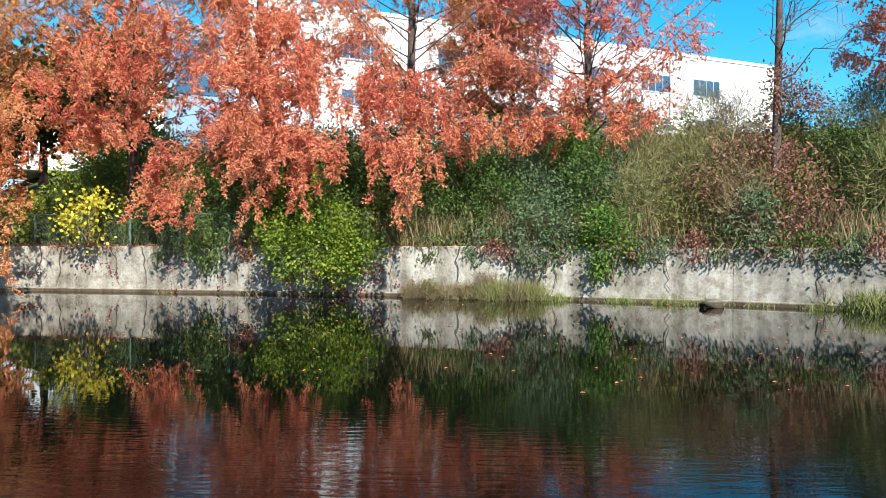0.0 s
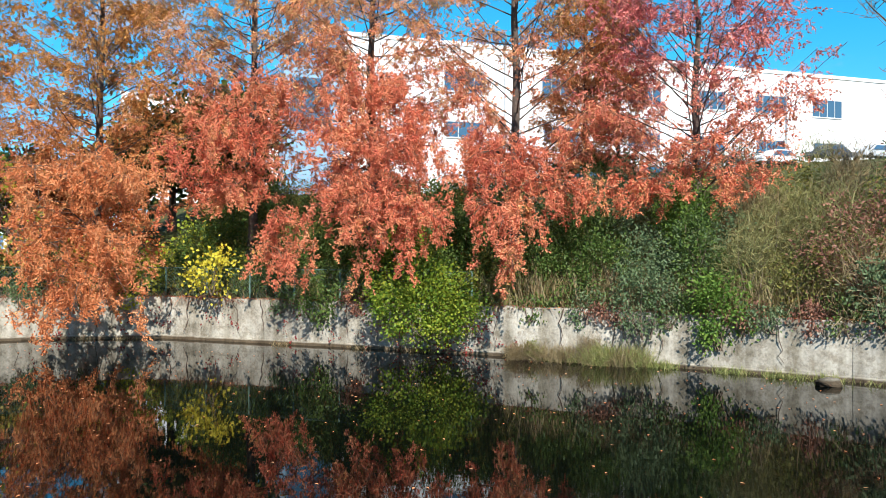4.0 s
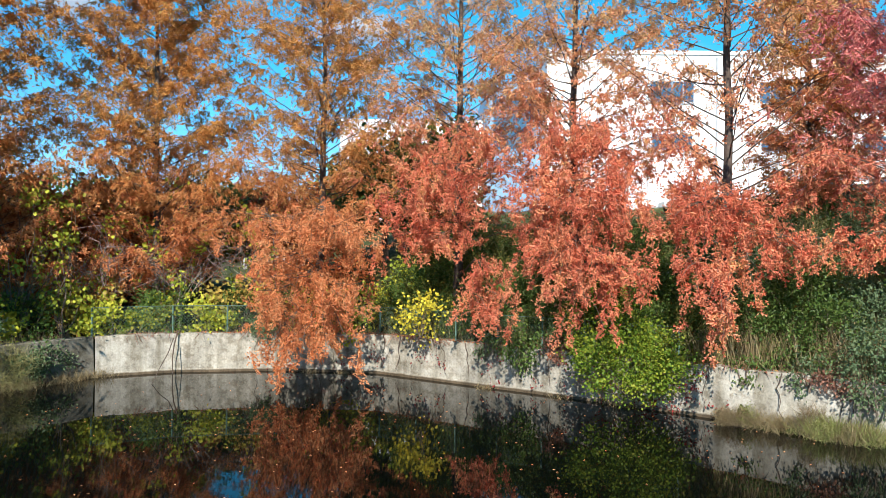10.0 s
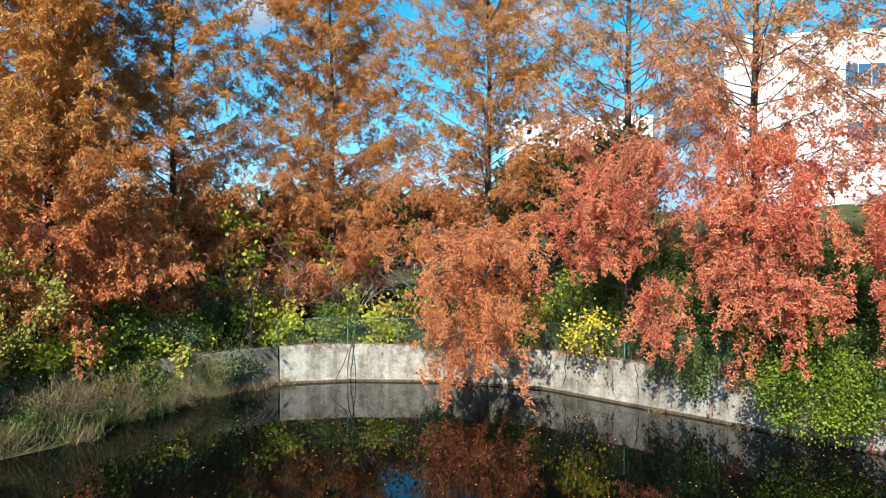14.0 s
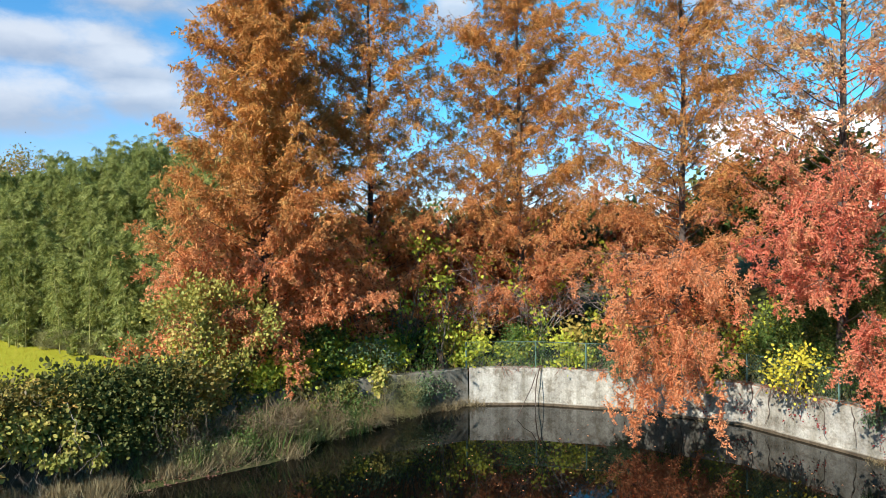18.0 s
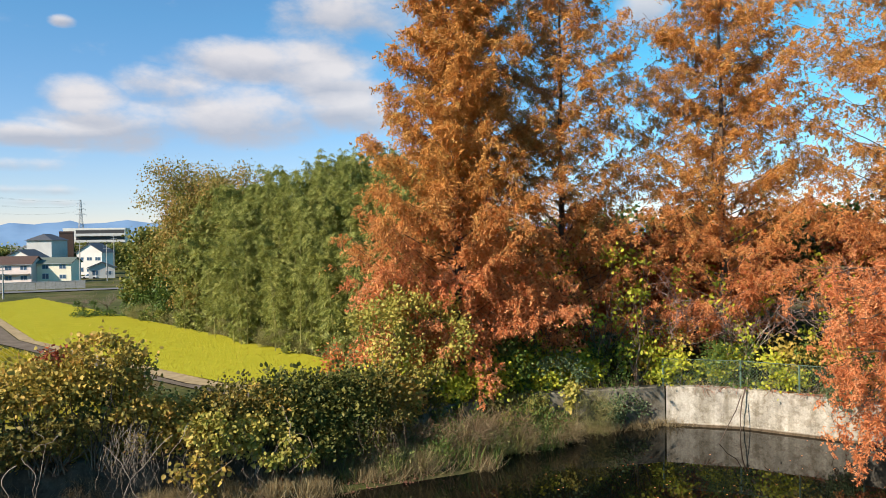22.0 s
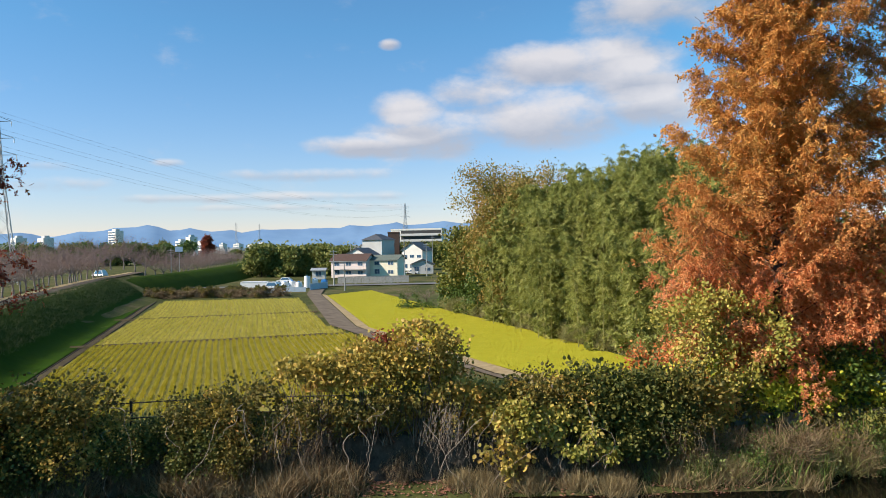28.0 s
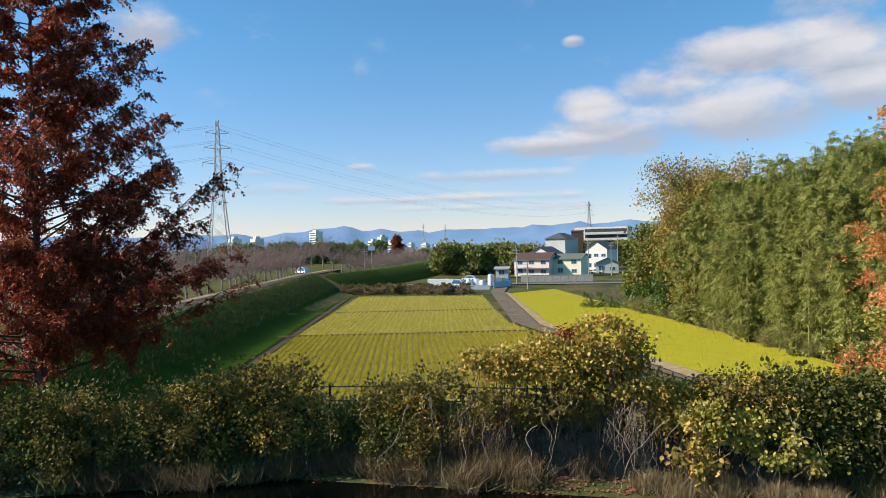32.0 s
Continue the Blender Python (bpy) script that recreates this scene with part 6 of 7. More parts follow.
flat("verge", [(-141, -21.7), (-84.2, -8.8), (-52.4, 4.5), (-43, 11), (-46, 12), (-51.5, 6.6), (-83.0, -7.3), (-138, -20.3)], FIELD_Z + 0.15, M_VERGE, "strip of dry grass beside the lane", "verge")
flat("cross_road", [(-176, -70), (-176, 10), (-170, 10), (-170, -70)], FIELD_Z + 0.05, M_ASPHALT, "grey village road in front of the houses", "road")


def inside(poly, x, y):
    ok = np.zeros(x.shape, bool)
    for (ax, ay), (bx, by) in zip(poly, poly[1:] + poly[:1]):
        c = (ay > y) != (by > y)
        ok ^= c & (x < (bx - ax) * (y - ay) / ((by - ay) or 1e-9) + ax)
    return ok


def rice(name, poly, u0, u1, row, gap, height, label, seed, blades, material, jit=0.03, spr=0.045, lean=0.16):
    """Tufts in rows along the dyke's direction."""
    rng = np.random.default_rng(seed)
    U, Vv = np.meshgrid(np.arange(u0, u1, gap), np.arange(-60, 70, row), indexing="ij")
    U = U + rng.normal(0, gap * 0.25, U.shape)
    Vv = Vv + rng.normal(0, jit, Vv.shape) + 0.35 * np.sin(U * 0.09)
    x = DYKE_A[0] + DYKE_D[0] * U + DYKE_N[0] * Vv
    y = DYKE_A[1] + DYKE_D[1] * U + DYKE_N[1] * Vv
    k = inside(poly, x, y)
    p = np.column_stack([x[k], y[k], np.full(k.sum(), FIELD_Z + 0.09)])
    return grass(name, p, height, material, label, seed, blades=blades, spread_r=spr, lean=lean, pattern=RICE_BLADE)


rice("rice_rows", F1, -16, 17, 0.56, 0.11, 0.27, "rows of regrown yellow-green rice stubble", 401, 11, M_RICE, spr=0.06, lean=0.3)
rice("rice_rows", F1, 18, 44, 0.6, 0.22, 0.28, "faded rows of cut rice stubble", 402, 9, M_STUBBLE, jit=0.06, spr=0.1, lean=0.4)
rice("rice_rows", F1, 45, 80, 0.6, 0.36, 0.28, "far rows of cut rice stubble", 403, 8, M_STUBBLE, jit=0.08, spr=0.12, lean=0.4)
rice("rice_rows", F2, -30, 90, 0.33, 0.33, 0.14, "dense bright yellow-green rice", 404, 7, M_RICE, jit=0.12, spr=0.13, lean=0.3)


def strip(name, u0, u1, v0, v1, lift, material, label, category, n=40, m=5, wob=0.0, seed=0):
    """A sheet laid on the ground along the dyke."""
    rng = np.random.default_rng(seed)
    uu, vv = np.linspace(u0, u1, n), np.linspace(v0, v1, m)
    U, Vv = np.meshgrid(uu, vv, indexing="ij")
    Vv = Vv + wob * rng.normal(0, 1, (n, 1))
    x = DYKE_A[0] + DYKE_D[0] * U + DYKE_N[0] * Vv
    y = DYKE_A[1] + DYKE_D[1] * U + DYKE_N[1] * Vv
    z = ground_z(x, y) + lift
    idx = np.arange(n * m).reshape(n, m)
    F = np.stack([idx[:-1, :-1], idx[1:, :-1], idx[1:, 1:], idx[:-1, 1:]], -1).reshape(-1, 4)
    return tagged(soup(name, np.stack([x, y, z], -1).reshape(-1, 3), F, material, shade=True), label, category, kind="structure")


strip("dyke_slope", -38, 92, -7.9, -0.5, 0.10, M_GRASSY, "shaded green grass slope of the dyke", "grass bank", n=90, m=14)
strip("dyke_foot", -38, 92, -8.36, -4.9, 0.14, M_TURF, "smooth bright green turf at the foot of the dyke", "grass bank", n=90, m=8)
strip("dyke_verge", -38, 92, -0.55, 0.5, 0.12, M_VERGE, "dry grass edge of the dyke path", "verge", n=60, m=3, wob=0.08, seed=3)
strip("dyke_path", -38, 150, 0.5, 3.2, 0.11, M_DIRT, "brown dirt path along the top of the dyke", "path", n=60, m=4)
strip("dyke_verge", -38, 150, 3.2, 9, 0.09, M_VERGE, "dry grass under the cherry trees", "verge", n=60, m=5)
for v0, v1, h in ((-9.36, -9.24, 0.08), (-8.56, -8.44, 0.08)):
    uu = np.linspace(-20, 96, 30)
    rows = []
    for u in uu:
        for v, z in ((v0, -0.3), (v0, h), (v1, h), (v1, -0.3)):
            rows.append((DYKE_A[0] + DYKE_D[0] * u + DYKE_N[0] * v, DYKE_A[1] + DYKE_D[1] * u + DYKE_N[1] * v, FIELD_Z + z))
    idx = np.arange(len(rows)).reshape(-1, 4)
    F = np.concatenate([np.stack([idx[:-1, i], idx[1:, i], idx[1:, i + 1], idx[:-1, i + 1]], -1) for i in range(3)])
    tagged(soup("ditch_kerb", rows, F, M_KERB), "concrete edge of the drainage ditch", "ditch", kind="structure")
strip("ditch_bed", -20, 96, -9.16, -8.58, 0.05, M_SOIL, "dark bed of the drainage ditch", "ditch", n=30, m=2)
tg = []
gr = np.random.default_rng(410)
for i in range(5200):
    u, v = gr.uniform(-30, 92), gr.uniform(-5.1, 0.3)
    tg.append((DYKE_A[0] + DYKE_D[0] * u + DYKE_N[0] * v, DYKE_A[1] + DYKE_D[1] * u + DYKE_N[1] * v, 0))
tg = np.array(tg)
tg[:, 2] = ground_z(tg[:, 0], tg[:, 1]) + 0.08
# blades darkened in colour like the turf, for the slope's shade
grass("dyke_grass", tg, 0.4, leaf_mat("shade_dark_blades", [(0, (0.016, 0.036, 0.008)), (0.6, (0.04, 0.075, 0.015)), (1, (0.13, 0.13, 0.055))]), "uneven green grass tufts on the dyke", 411, blades=11, spread_r=0.35, lean=0.6)
# low earth ridges between the plots
for u in (17.4, 44.4):
    a = np.array([DYKE_A + DYKE_D * u + DYKE_N * v for v in np.linspace(-7.6, -34, 20)])
    rows = []
    for p in a:
        for du, z in ((-0.35, 0.07), (-0.12, 0.26), (0.12, 0.24), (0.35, 0.07)):
            q = p + DYKE_D * du
            rows.append((q[0], q[1], FIELD_Z + z + gr.normal(0, 0.015)))
    idx = np.arange(len(rows)).reshape(-1, 4)
    F = np.concatenate([np.stack([idx[:-1, i], idx[1:, i], idx[1:, i + 1], idx[:-1, i + 1]], -1) for i in range(3)])
    tagged(soup("field_ridge", rows, F, M_SOIL), "dark earth ridge between rice plots", "field ridge", kind="structure")

# brushy strip at the field's far end
ES = [shrub("field_bush", 2.0, 1.6, 1.0, M_VINE_DARK, 700, 0.3, "brown and green scrub at the end of the field", 421, group="scrub by the field"),
      shrub("field_bush", 2.2, 1.8, 0.9, M_BROWN, 700, 0.3, "rusty scrub at the end of the field", 422, group="scrub by the field"),
      shrub("field_bush", 1.6, 1.4, 1.1, M_GREEN, 700, 0.25, "round dark green bush beside the field", 423, group="scrub by the field"),
      shrub("field_bush", 1.8, 1.5, 1.4, M_SASA, 2400, 0.5, "pale brush along the foot of the bamboo", 424, BLADE, group="scrub by the field", droop=-0.2),
      shrub("field_bush", 1.5, 1.4, 1.6, M_BAMBOO, 900, 0.4, "leafy green brush along the foot of the bamboo", 425, group="scrub by the field")]
places = []
for i in range(26):
    t = i / 25
    places.append((i % 2, -137 - sr.uniform(0, 5), -54 + 25 * t + sr.normal(0, 0.4), sr.uniform(0, 6), FIELD_Z - 0.1))
for i in range(130):
    k = sr.uniform(0, 3.6)
    j = int(k)
    ex, ey = np.array(EDGE[j]) + (np.array(EDGE[j + 1]) - np.array(EDGE[j])) * (k - j)
    d = sr.uniform(-2.4, 0.4)
    places.append(((3, 3, 4, 3)[i % 4], ex, ey + d - 0.3, sr.uniform(0, 6), gz(ex, ey + d) - 0.1, sr.uniform(0.6, 1.15)))
for x, y in ((-107.2, -4.3), (-107.3, -2.2), (-106.5, 0.6), (-104.5, 2.5)):
    places.append((2, x, y, sr.uniform(0, 6), FIELD_Z - 0.1))
spread(ES, places)
M_OAK = leaf_mat("leaf_oak", [(0, (0.09, 0.11, 0.03)), (0.35, (0.22, 0.21, 0.05)), (0.7, (0.42, 0.27, 0.08)), (1, (0.52, 0.24, 0.11))], 0.6)
oak = broad_tree("oak_tree", 21.5, 6.2, M_OAK, 26000, 0.21, "tall oak with green and russet leaves beside the bamboo", 431, "trees by the field", trunk_r=0.35, low=0.3)
oak.matrix_world = Matrix.Translation((-97.2, 8.6, FIELD_Z)) @ Matrix.Scale(1.12, 4)
ET = [broad_tree("oak_tree", 12, 4.2, M_OAK, 6000, 0.28, "russet and green tree at the end of the bamboo", 432, "trees by the field", trunk_r=0.2, low=0.15),
      broad_tree("evergreen_tree", 10, 3.6, M_OLIVE, 6000, 0.26, "olive-green tree at the end of the bamboo", 434, "trees by the field", trunk_r=0.18, low=0.12),
      broad_tree("small_tree", 6.5, 2.8, M_GREEN, 5000, 0.22, "small dark green tree at the end of the bamboo", 435, "trees by the field", trunk_r=0.12, low=0.1)]
copy_thing(oak, Matrix.Translation((-92.5, 13.5, FIELD_Z)) @ Matrix.Rotation(2.1, 4, "Z") @ Matrix.Scale(0.95, 4))
spread(ET, [(0, -94.5, 9.4, 0.3, FIELD_Z), (1, -99.5, 6.3, 1.3, FIELD_Z, 1.4), (1, -103.5, 5.2, 2.9, FIELD_Z, 1.15), (2, -105.5, 3.6, 0.4, FIELD_Z, 1.2), (2, -101.8, 4.2, 2.2, FIELD_Z, 0.9), (0, -90.5, 10.2, 4.1, FIELD_Z, 1.1), (2, -95.8, 6.4, 3.3, FIELD_Z, 0.95),
            (1, -91.8, 8.4, 5.2, FIELD_Z, 0.85), (2, -107.5, 2.2, 5.2, FIELD_Z, 0.7), (1, -87.5, 10.4, 1.1, FIELD_Z, 1.2), (0, -106, 8, 2.4, FIELD_Z, 0.75)])
sm = [bare_tree("young_tree", 4.0, 1.6, "small half-bare tree beside the field", 433, "trees by the field", n1=10, n2=5, trunk_r=0.07, vase=True)]
sm[0].matrix_world = Matrix.Translation((-109.5, -4.0, FIELD_Z))
copy_thing(sm[0], Matrix.Translation((-110, -1.2, FIELD_Z)) @ Matrix.Rotation(1.7, 4, "Z"))

# cherry trees along the dyke
M_PALEBARK = simple("cherry_bark", (0.15, 0.12, 0.11), (0.26, 0.22, 0.2), 4, 0.8, 0)
CH = [bare_tree("cherry_tree", 8.0, 3.9, "leafless cherry tree with grey-brown twigs on the dyke", 441 + i, "cherry trees on the dyke", n1=13, n2=12, trunk_r=0.17, vase=True, tw=0.02, material=M_PALEBARK) for i in range(3)]
places = []
for i in range(20):
    u = -6 + i * 6.2
    v = 6.6 + sr.normal(0, 0.4)
    x, y = DYKE_A + DYKE_D * u + DYKE_N * v
    places.append((i % 3, x, y, sr.uniform(0, 6), gz(x, y) - 0.1))
for i in range(20):
    u = 10 + i * 7.5
    v = 15 + sr.normal(0, 1.5)
    x, y = DYKE_A + DYKE_D * u + DYKE_N * v
    places.append((i % 3, x, y, sr.uniform(0, 6), gz(x, y) - 0.1))
for i in range(26):
    t = i / 25
    x, y = -160 - 150 * t, -70 - 8 * t + 3 * math.sin(5 * t)
    places.append((i % 3, x, y - 3, sr.uniform(0, 6), gz(x, y) + 1.4))
spread(CH, places)


# ---- second dyke, village, pylons, distance ----
def ridge(name, pts, half, height, material, label):
    P = np.array(pts, float)
    d = np.gradient(P, axis=0)
    nn = np.stack([-d[:, 1], d[:, 0]], 1)
    nn /= np.linalg.norm(nn, axis=1)[:, None]
    rows = []
    for p, n in zip(P, nn):
        for s, z in ((-1, -0.3), (-0.62, height * 0.55), (-0.3, height), (0.3, height), (1, -0.3)):
            q = p + n * s * half
            rows.append((q[0], q[1], FIELD_Z - 0.5 + z))
    idx = np.arange(len(rows)).reshape(-1, 5)
    F = np.concatenate([np.stack([idx[:-1, i], idx[1:, i], idx[1:, i + 1], idx[:-1, i + 1]], -1) for i in range(4)])
    return tagged(soup(name, rows, F, material), label, "grass bank", kind="structure")


ridge("dyke_far", [(-150 - 160 * t, -66 - 8 * t + 3 * math.sin(4 * t)) for t in np.linspace(0, 1, 14)], 9, 3.6, M_GRASSY, "far stretch of the green dyke")

M_PINKWALL = simple("pinkish_render", (0.62, 0.53, 0.49), (0.68, 0.58, 0.54), 0.6, 0.85, 0.1)
M_CREAM = simple("cream_render", (0.66, 0.62, 0.48), (0.72, 0.67, 0.52), 0.6, 0.85, 0.1)
M_OFFWHITE = simple("offwhite_render", (0.60, 0.58, 0.53), (0.68, 0.66, 0.61), 0.6, 0.85, 0.1)
M_GREYWALL = simple("grey_render", (0.42, 0.42, 0.41), (0.5, 0.5, 0.48), 0.5, 0.85, 0.1)
M_BROWNROOF = simple("brown_roof_tiles", (0.06, 0.035, 0.028), (0.10, 0.06, 0.045), 3, 0.7, 0.3)
M_GREENROOF = simple("grey_green_roof", (0.09, 0.11, 0.09), (0.13, 0.15, 0.125), 3, 0.7, 0.3)
M_DARKROOF = simple("dark_grey_roof_tiles", (0.05, 0.055, 0.065), (0.085, 0.09, 0.10), 3, 0.6, 0.3)
M_BLOCK = simple("block_wall", (0.26, 0.25, 0.23), (0.36, 0.35, 0.33), 2, 0.9, 0.3)


def gable_roof(w, d, z, rise, over, along_y=True):
    """A solid gable roof over a w (y) by d (x) plan, ridge along y or x."""
    bm = bmesh.new()
    W, D = w / 2 + over, d / 2 + over
    t = 0.18
    if along_y:
        sec = [(-D, z - 0.1), (0, z + rise), (D, z - 0.1), (D, z - 0.1 - t), (0, z + rise - t), (-D, z - 0.1 - t)]
        rows = [[bm.verts.new((x, y, zz)) for x, zz in sec] for y in (-W, W)]
    else:
        sec = [(-W, z - 0.1), (0, z + rise), (W, z - 0.1), (W, z - 0.1 - t), (0, z + rise - t), (-W, z - 0.1 - t)]
        rows = [[bm.verts.new((x, y, zz)) for y, zz in sec] for x in (-D, D)]
    for i in range(6):
        bm.faces.new((rows[0][i], rows[0][(i + 1) % 6], rows[1][(i + 1) % 6], rows[1][i]))
    bm.faces.new(rows[0][::-1])
    bm.faces.new(rows[1])
    bmesh.ops.recalc_face_normals(bm, faces=bm.faces)
    return bm


def body_block(w, d, h, rise, along_y=True):
    """Walls with gable ends."""
    bm = bmesh.new()
    W, D = w / 2, d / 2
    if along_y:
        sec = [(-D, 0), (D, 0), (D, h), (0, h + rise - 0.2), (-D, h)]
        rows = [[bm.verts.new((x, y, z)) for x, z in sec] for y in (-W, W)]
    else:
        sec = [(-W, 0), (W, 0), (W, h), (0, h + rise - 0.2), (-W, h)]
        rows = [[bm.verts.new((x, y, z)) for y, z in sec] for x in (-D, D)]
    for i in range(5):
        bm.faces.new((rows[0][i], rows[0][(i + 1) % 5], rows[1][(i + 1) % 5], rows[1][i]))
    bm.faces.new(rows[0][::-1])
    bm.faces.new(rows[1])
    bmesh.ops.recalc_face_normals(bm, faces=bm.faces)
    return bm


def east_window(parent, x, y, z, w, h):
    """A window on a wall that faces +x."""
    fr = part("window", boxes([(x - 0.01, y, z, x + 0.07, y + w, z + 0.07), (x - 0.01, y, z + h - 0.07, x + 0.07, y + w, z + h), (x - 0.01, y, z + 0.07, x + 0.07, y + 0.07, z + h - 0.07),
                               (x - 0.01, y + w - 0.07, z + 0.07, x + 0.07, y + w, z + h - 0.07), (x - 0.01, y + w / 2 - 0.03, z + 0.07, x + 0.07, y + w / 2 + 0.03, z + h - 0.07)]), M_FRAME, parent)
    part("pane", boxes([(x + 0.004, y + 0.075, z + 0.075, x + 0.03, y + w - 0.075, z + h - 0.075)]), M_GLASS, fr)


def house(x, y, z, w, d, h, rise, wall, roof, label, along_y=True, turn=0.0, floors=2, balcony=False, cols=3):
    o = anchor("house", pose(x, y, z, 0, 0, turn), label, "house", "village houses")
    part("wall", body_block(w, d, h, rise, along_y), wall, o)
    part("roof", gable_roof(w, d, h, rise, 0.5, along_y), roof, o)
    for fl in range(floors):
        for i in range(cols):
            yy = -w / 2 + w * (i + 0.5) / cols
            east_window(o, d / 2, yy - 0.85, 0.9 + fl * h / floors, 1.7, 1.15 if fl or i else 1.5)
    if balcony:
        b = part("balcony", boxes([(d / 2 + 0.004, -w / 2 + 0.4, h / 2 - 0.15, d / 2 + 1.1, w / 2 - 0.4, h / 2), (d / 2 + 1.02, -w / 2 + 0.4, h / 2 + 0.004, d / 2 + 1.1, w / 2 - 0.4, h / 2 + 0.9)]), wall, o)
    part("gutter", boxes([(d / 2 + 0.42, -w / 2 - 0.4, h - 0.34, d / 2 + 0.54, w / 2 + 0.4, h - 0.24)]) if along_y else boxes([(-d / 2, w / 2 + 0.42, h - 0.34, d / 2, w / 2 + 0.54, h - 0.24)]), M_GREYMETAL, o)
    return o


HZ = -2.1
house(-55, 76, 1.8, 9.0, 8.0, 6.2, 2.6, M_OFFWHITE, M_DARKROOF, "white house seen between the trees beyond the pond", along_y=False, turn=-52)
house(-224.0, -24.9, HZ, 11.2, 7.5, 5.2, 1.9, M_PINKWALL, M_BROWNROOF, "two-storey pinkish house with brown tiled roof", balcony=True, turn=-16)
house(-224.5, -14.4, HZ, 8.6, 7.5, 5.3, 1.3, M_CREAM, M_GREENROOF, "two-storey cream house with grey-green roof", cols=2, turn=-16)
house(-238.0, -23.5, HZ, 8.0, 9.0, 6.4, 2.4, M_OFFWHITE, M_DARKROOF, "white gabled house with dark tiles behind the others", along_y=False, turn=-20)
house(-272.0, -6.8, HZ, 8.2, 9.0, 7.4, 2.9, M_OFFWHITE, M_DARKROOF, "white gabled house beside the bamboo", along_y=False, turn=-22)
house(-240.0, -4.2, HZ, 7.0, 6.0, 3.2, 1.6, M_GREYWALL, M_DARKROOF, "low grey house with dark tiled roof", floors=1, along_y=False, cols=2)
house(-214.5, -33.8, HZ, 3.6, 3.0, 2.8, 0.5, M_GREYWALL, M_GREYMETAL, "small pale grey shed beside the road", floors=1, cols=1)


def apartment(x, y, z, w, d, storeys, wall, label, roof="hip", turn=0.0, dark=False):
    a = anchor("apartment_block", pose(x, y, z, 0, 0, turn), label, "apartment building", "apartment blocks")
    h = storeys * 2.9
    part("wall", boxes([(-d / 2, -w / 2, 0, d / 2, w / 2, h)]), wall, a)
    if roof == "hip":
        bm = bmesh.new()
        W, D = w / 2 + 0.6, d / 2 + 0.6
        b = [bm.verts.new(p) for p in ((-D, -W, h), (D, -W, h), (D, W, h), (-D, W, h))]
        t = [bm.verts.new(p) for p in ((-D * 0.4, 0, h + 2.4), (D * 0.4, 0, h + 2.4))]
        bm.faces.new(b[::-1])
        bm.faces.new((b[0], b[1], t[1], t[0]))
        bm.faces.new((b[2], b[3], t[0], t[1]))
        bm.faces.new((b[1], b[2], t[1]))
        bm.faces.new((b[3], b[0], t[0]))
        part("roof", bm, M_DARKROOF, a)
    else:
        part("parapet", boxes([(-d / 2 - 0.1, -w / 2 - 0.1, h + 0.004, d / 2 + 0.1, w / 2 + 0.1, h + 0.7)]), wall, a)
    for s in range(storeys):
        zz = s * 2.9
        part("balcony", boxes([(-d / 2, -w / 2 - 1.2, zz + 0.05, d / 2, -w / 2 - 0.004, zz + 0.2), (-d / 2, -w / 2 - 1.2, zz + 0.204, d / 2, -w / 2 - 1.1, zz + 1.15)]), wall, a)
        part("window_band", boxes([(-d / 2 + 0.4, -w / 2 - 0.05, zz + 1.2, d / 2 - 0.4, -w / 2 - 0.004, zz + 2.6)]), M_GLASS, a)
        if dark:
            part("balcony", boxes([(d / 2 + 0.004, -w / 2 + 5, zz + 0.05, d / 2 + 1.2, w / 2, zz + 0.2), (d / 2 + 1.1, -w / 2 + 5, zz + 0.204, d / 2 + 1.2, w / 2, zz + 1.15)]), M_GREYWALL, a)
            part("window_band", boxes([(d / 2 + 0.004, -w / 2 + 5.2, zz + 0.3, d / 2 + 0.05, w / 2 - 0.3, zz + 2.7)]), M_DARK, a)
    return a


apartment(-306, -23.5, HZ, 8.5, 14, 4, M_GREYWALL, "four-storey grey apartment block with cream balconies and dark roof", turn=-18)
apartment(-372, -8.5, HZ + 2, 26, 10, 5, M_OFFWHITE, "long white apartment block with dark balconies", roof="flat", dark=True, turn=-12)
apartment(-330, -18.5, HZ, 5, 6, 5, M_BROWNROOF, "narrow brown building behind the apartment block", roof="flat")

# block wall, sheds, panels and tanks by the village road
bw = anchor("block_wall", Matrix.Translation((-186, -16.0, HZ)), "grey concrete block wall before the houses", "wall")
for i in range(9):
    part("wall_panel", boxes([(-0.08, -8.6 + i * 2.0, 0, 0.08, -8.6 + (i + 1) * 2.0 - 0.05, 1.75)]), M_BLOCK, bw)
part("coping", boxes([(-0.12, -8.65, 1.754, 0.12, 9.4, 1.84)]), M_BLOCK, bw)
M_PANEL = simple("pale_blue_hoarding", (0.34, 0.42, 0.50), (0.40, 0.48, 0.55), 1, 0.6, 0)
M_WHITEPLASTIC = simple("white_plastic", (0.7, 0.7, 0.7), (0.78, 0.78, 0.77), 2, 0.5, 0)
M_BLUEPLASTIC = simple("blue_tarpaulin", (0.02, 0.16, 0.42), (0.03, 0.22, 0.5), 2, 0.6, 0)
hd_ = anchor("hoarding", Matrix.Translation((-151.5, -30.8, FIELD_Z)), "pale blue steel hoarding round a yard", "hoarding")
for i in range(7):
    part("hoarding_panel", boxes([(-0.03, -4.2 + i * 1.22, 0, 0.03, -4.2 + (i + 1) * 1.22 - 0.03, 1.0)]), M_PANEL, hd_)
hd2 = anchor("hoarding", pose(-158.6, -25.0, FIELD_Z, 0, 0, -20), "pale blue steel hoarding beside the lane", "hoarding")
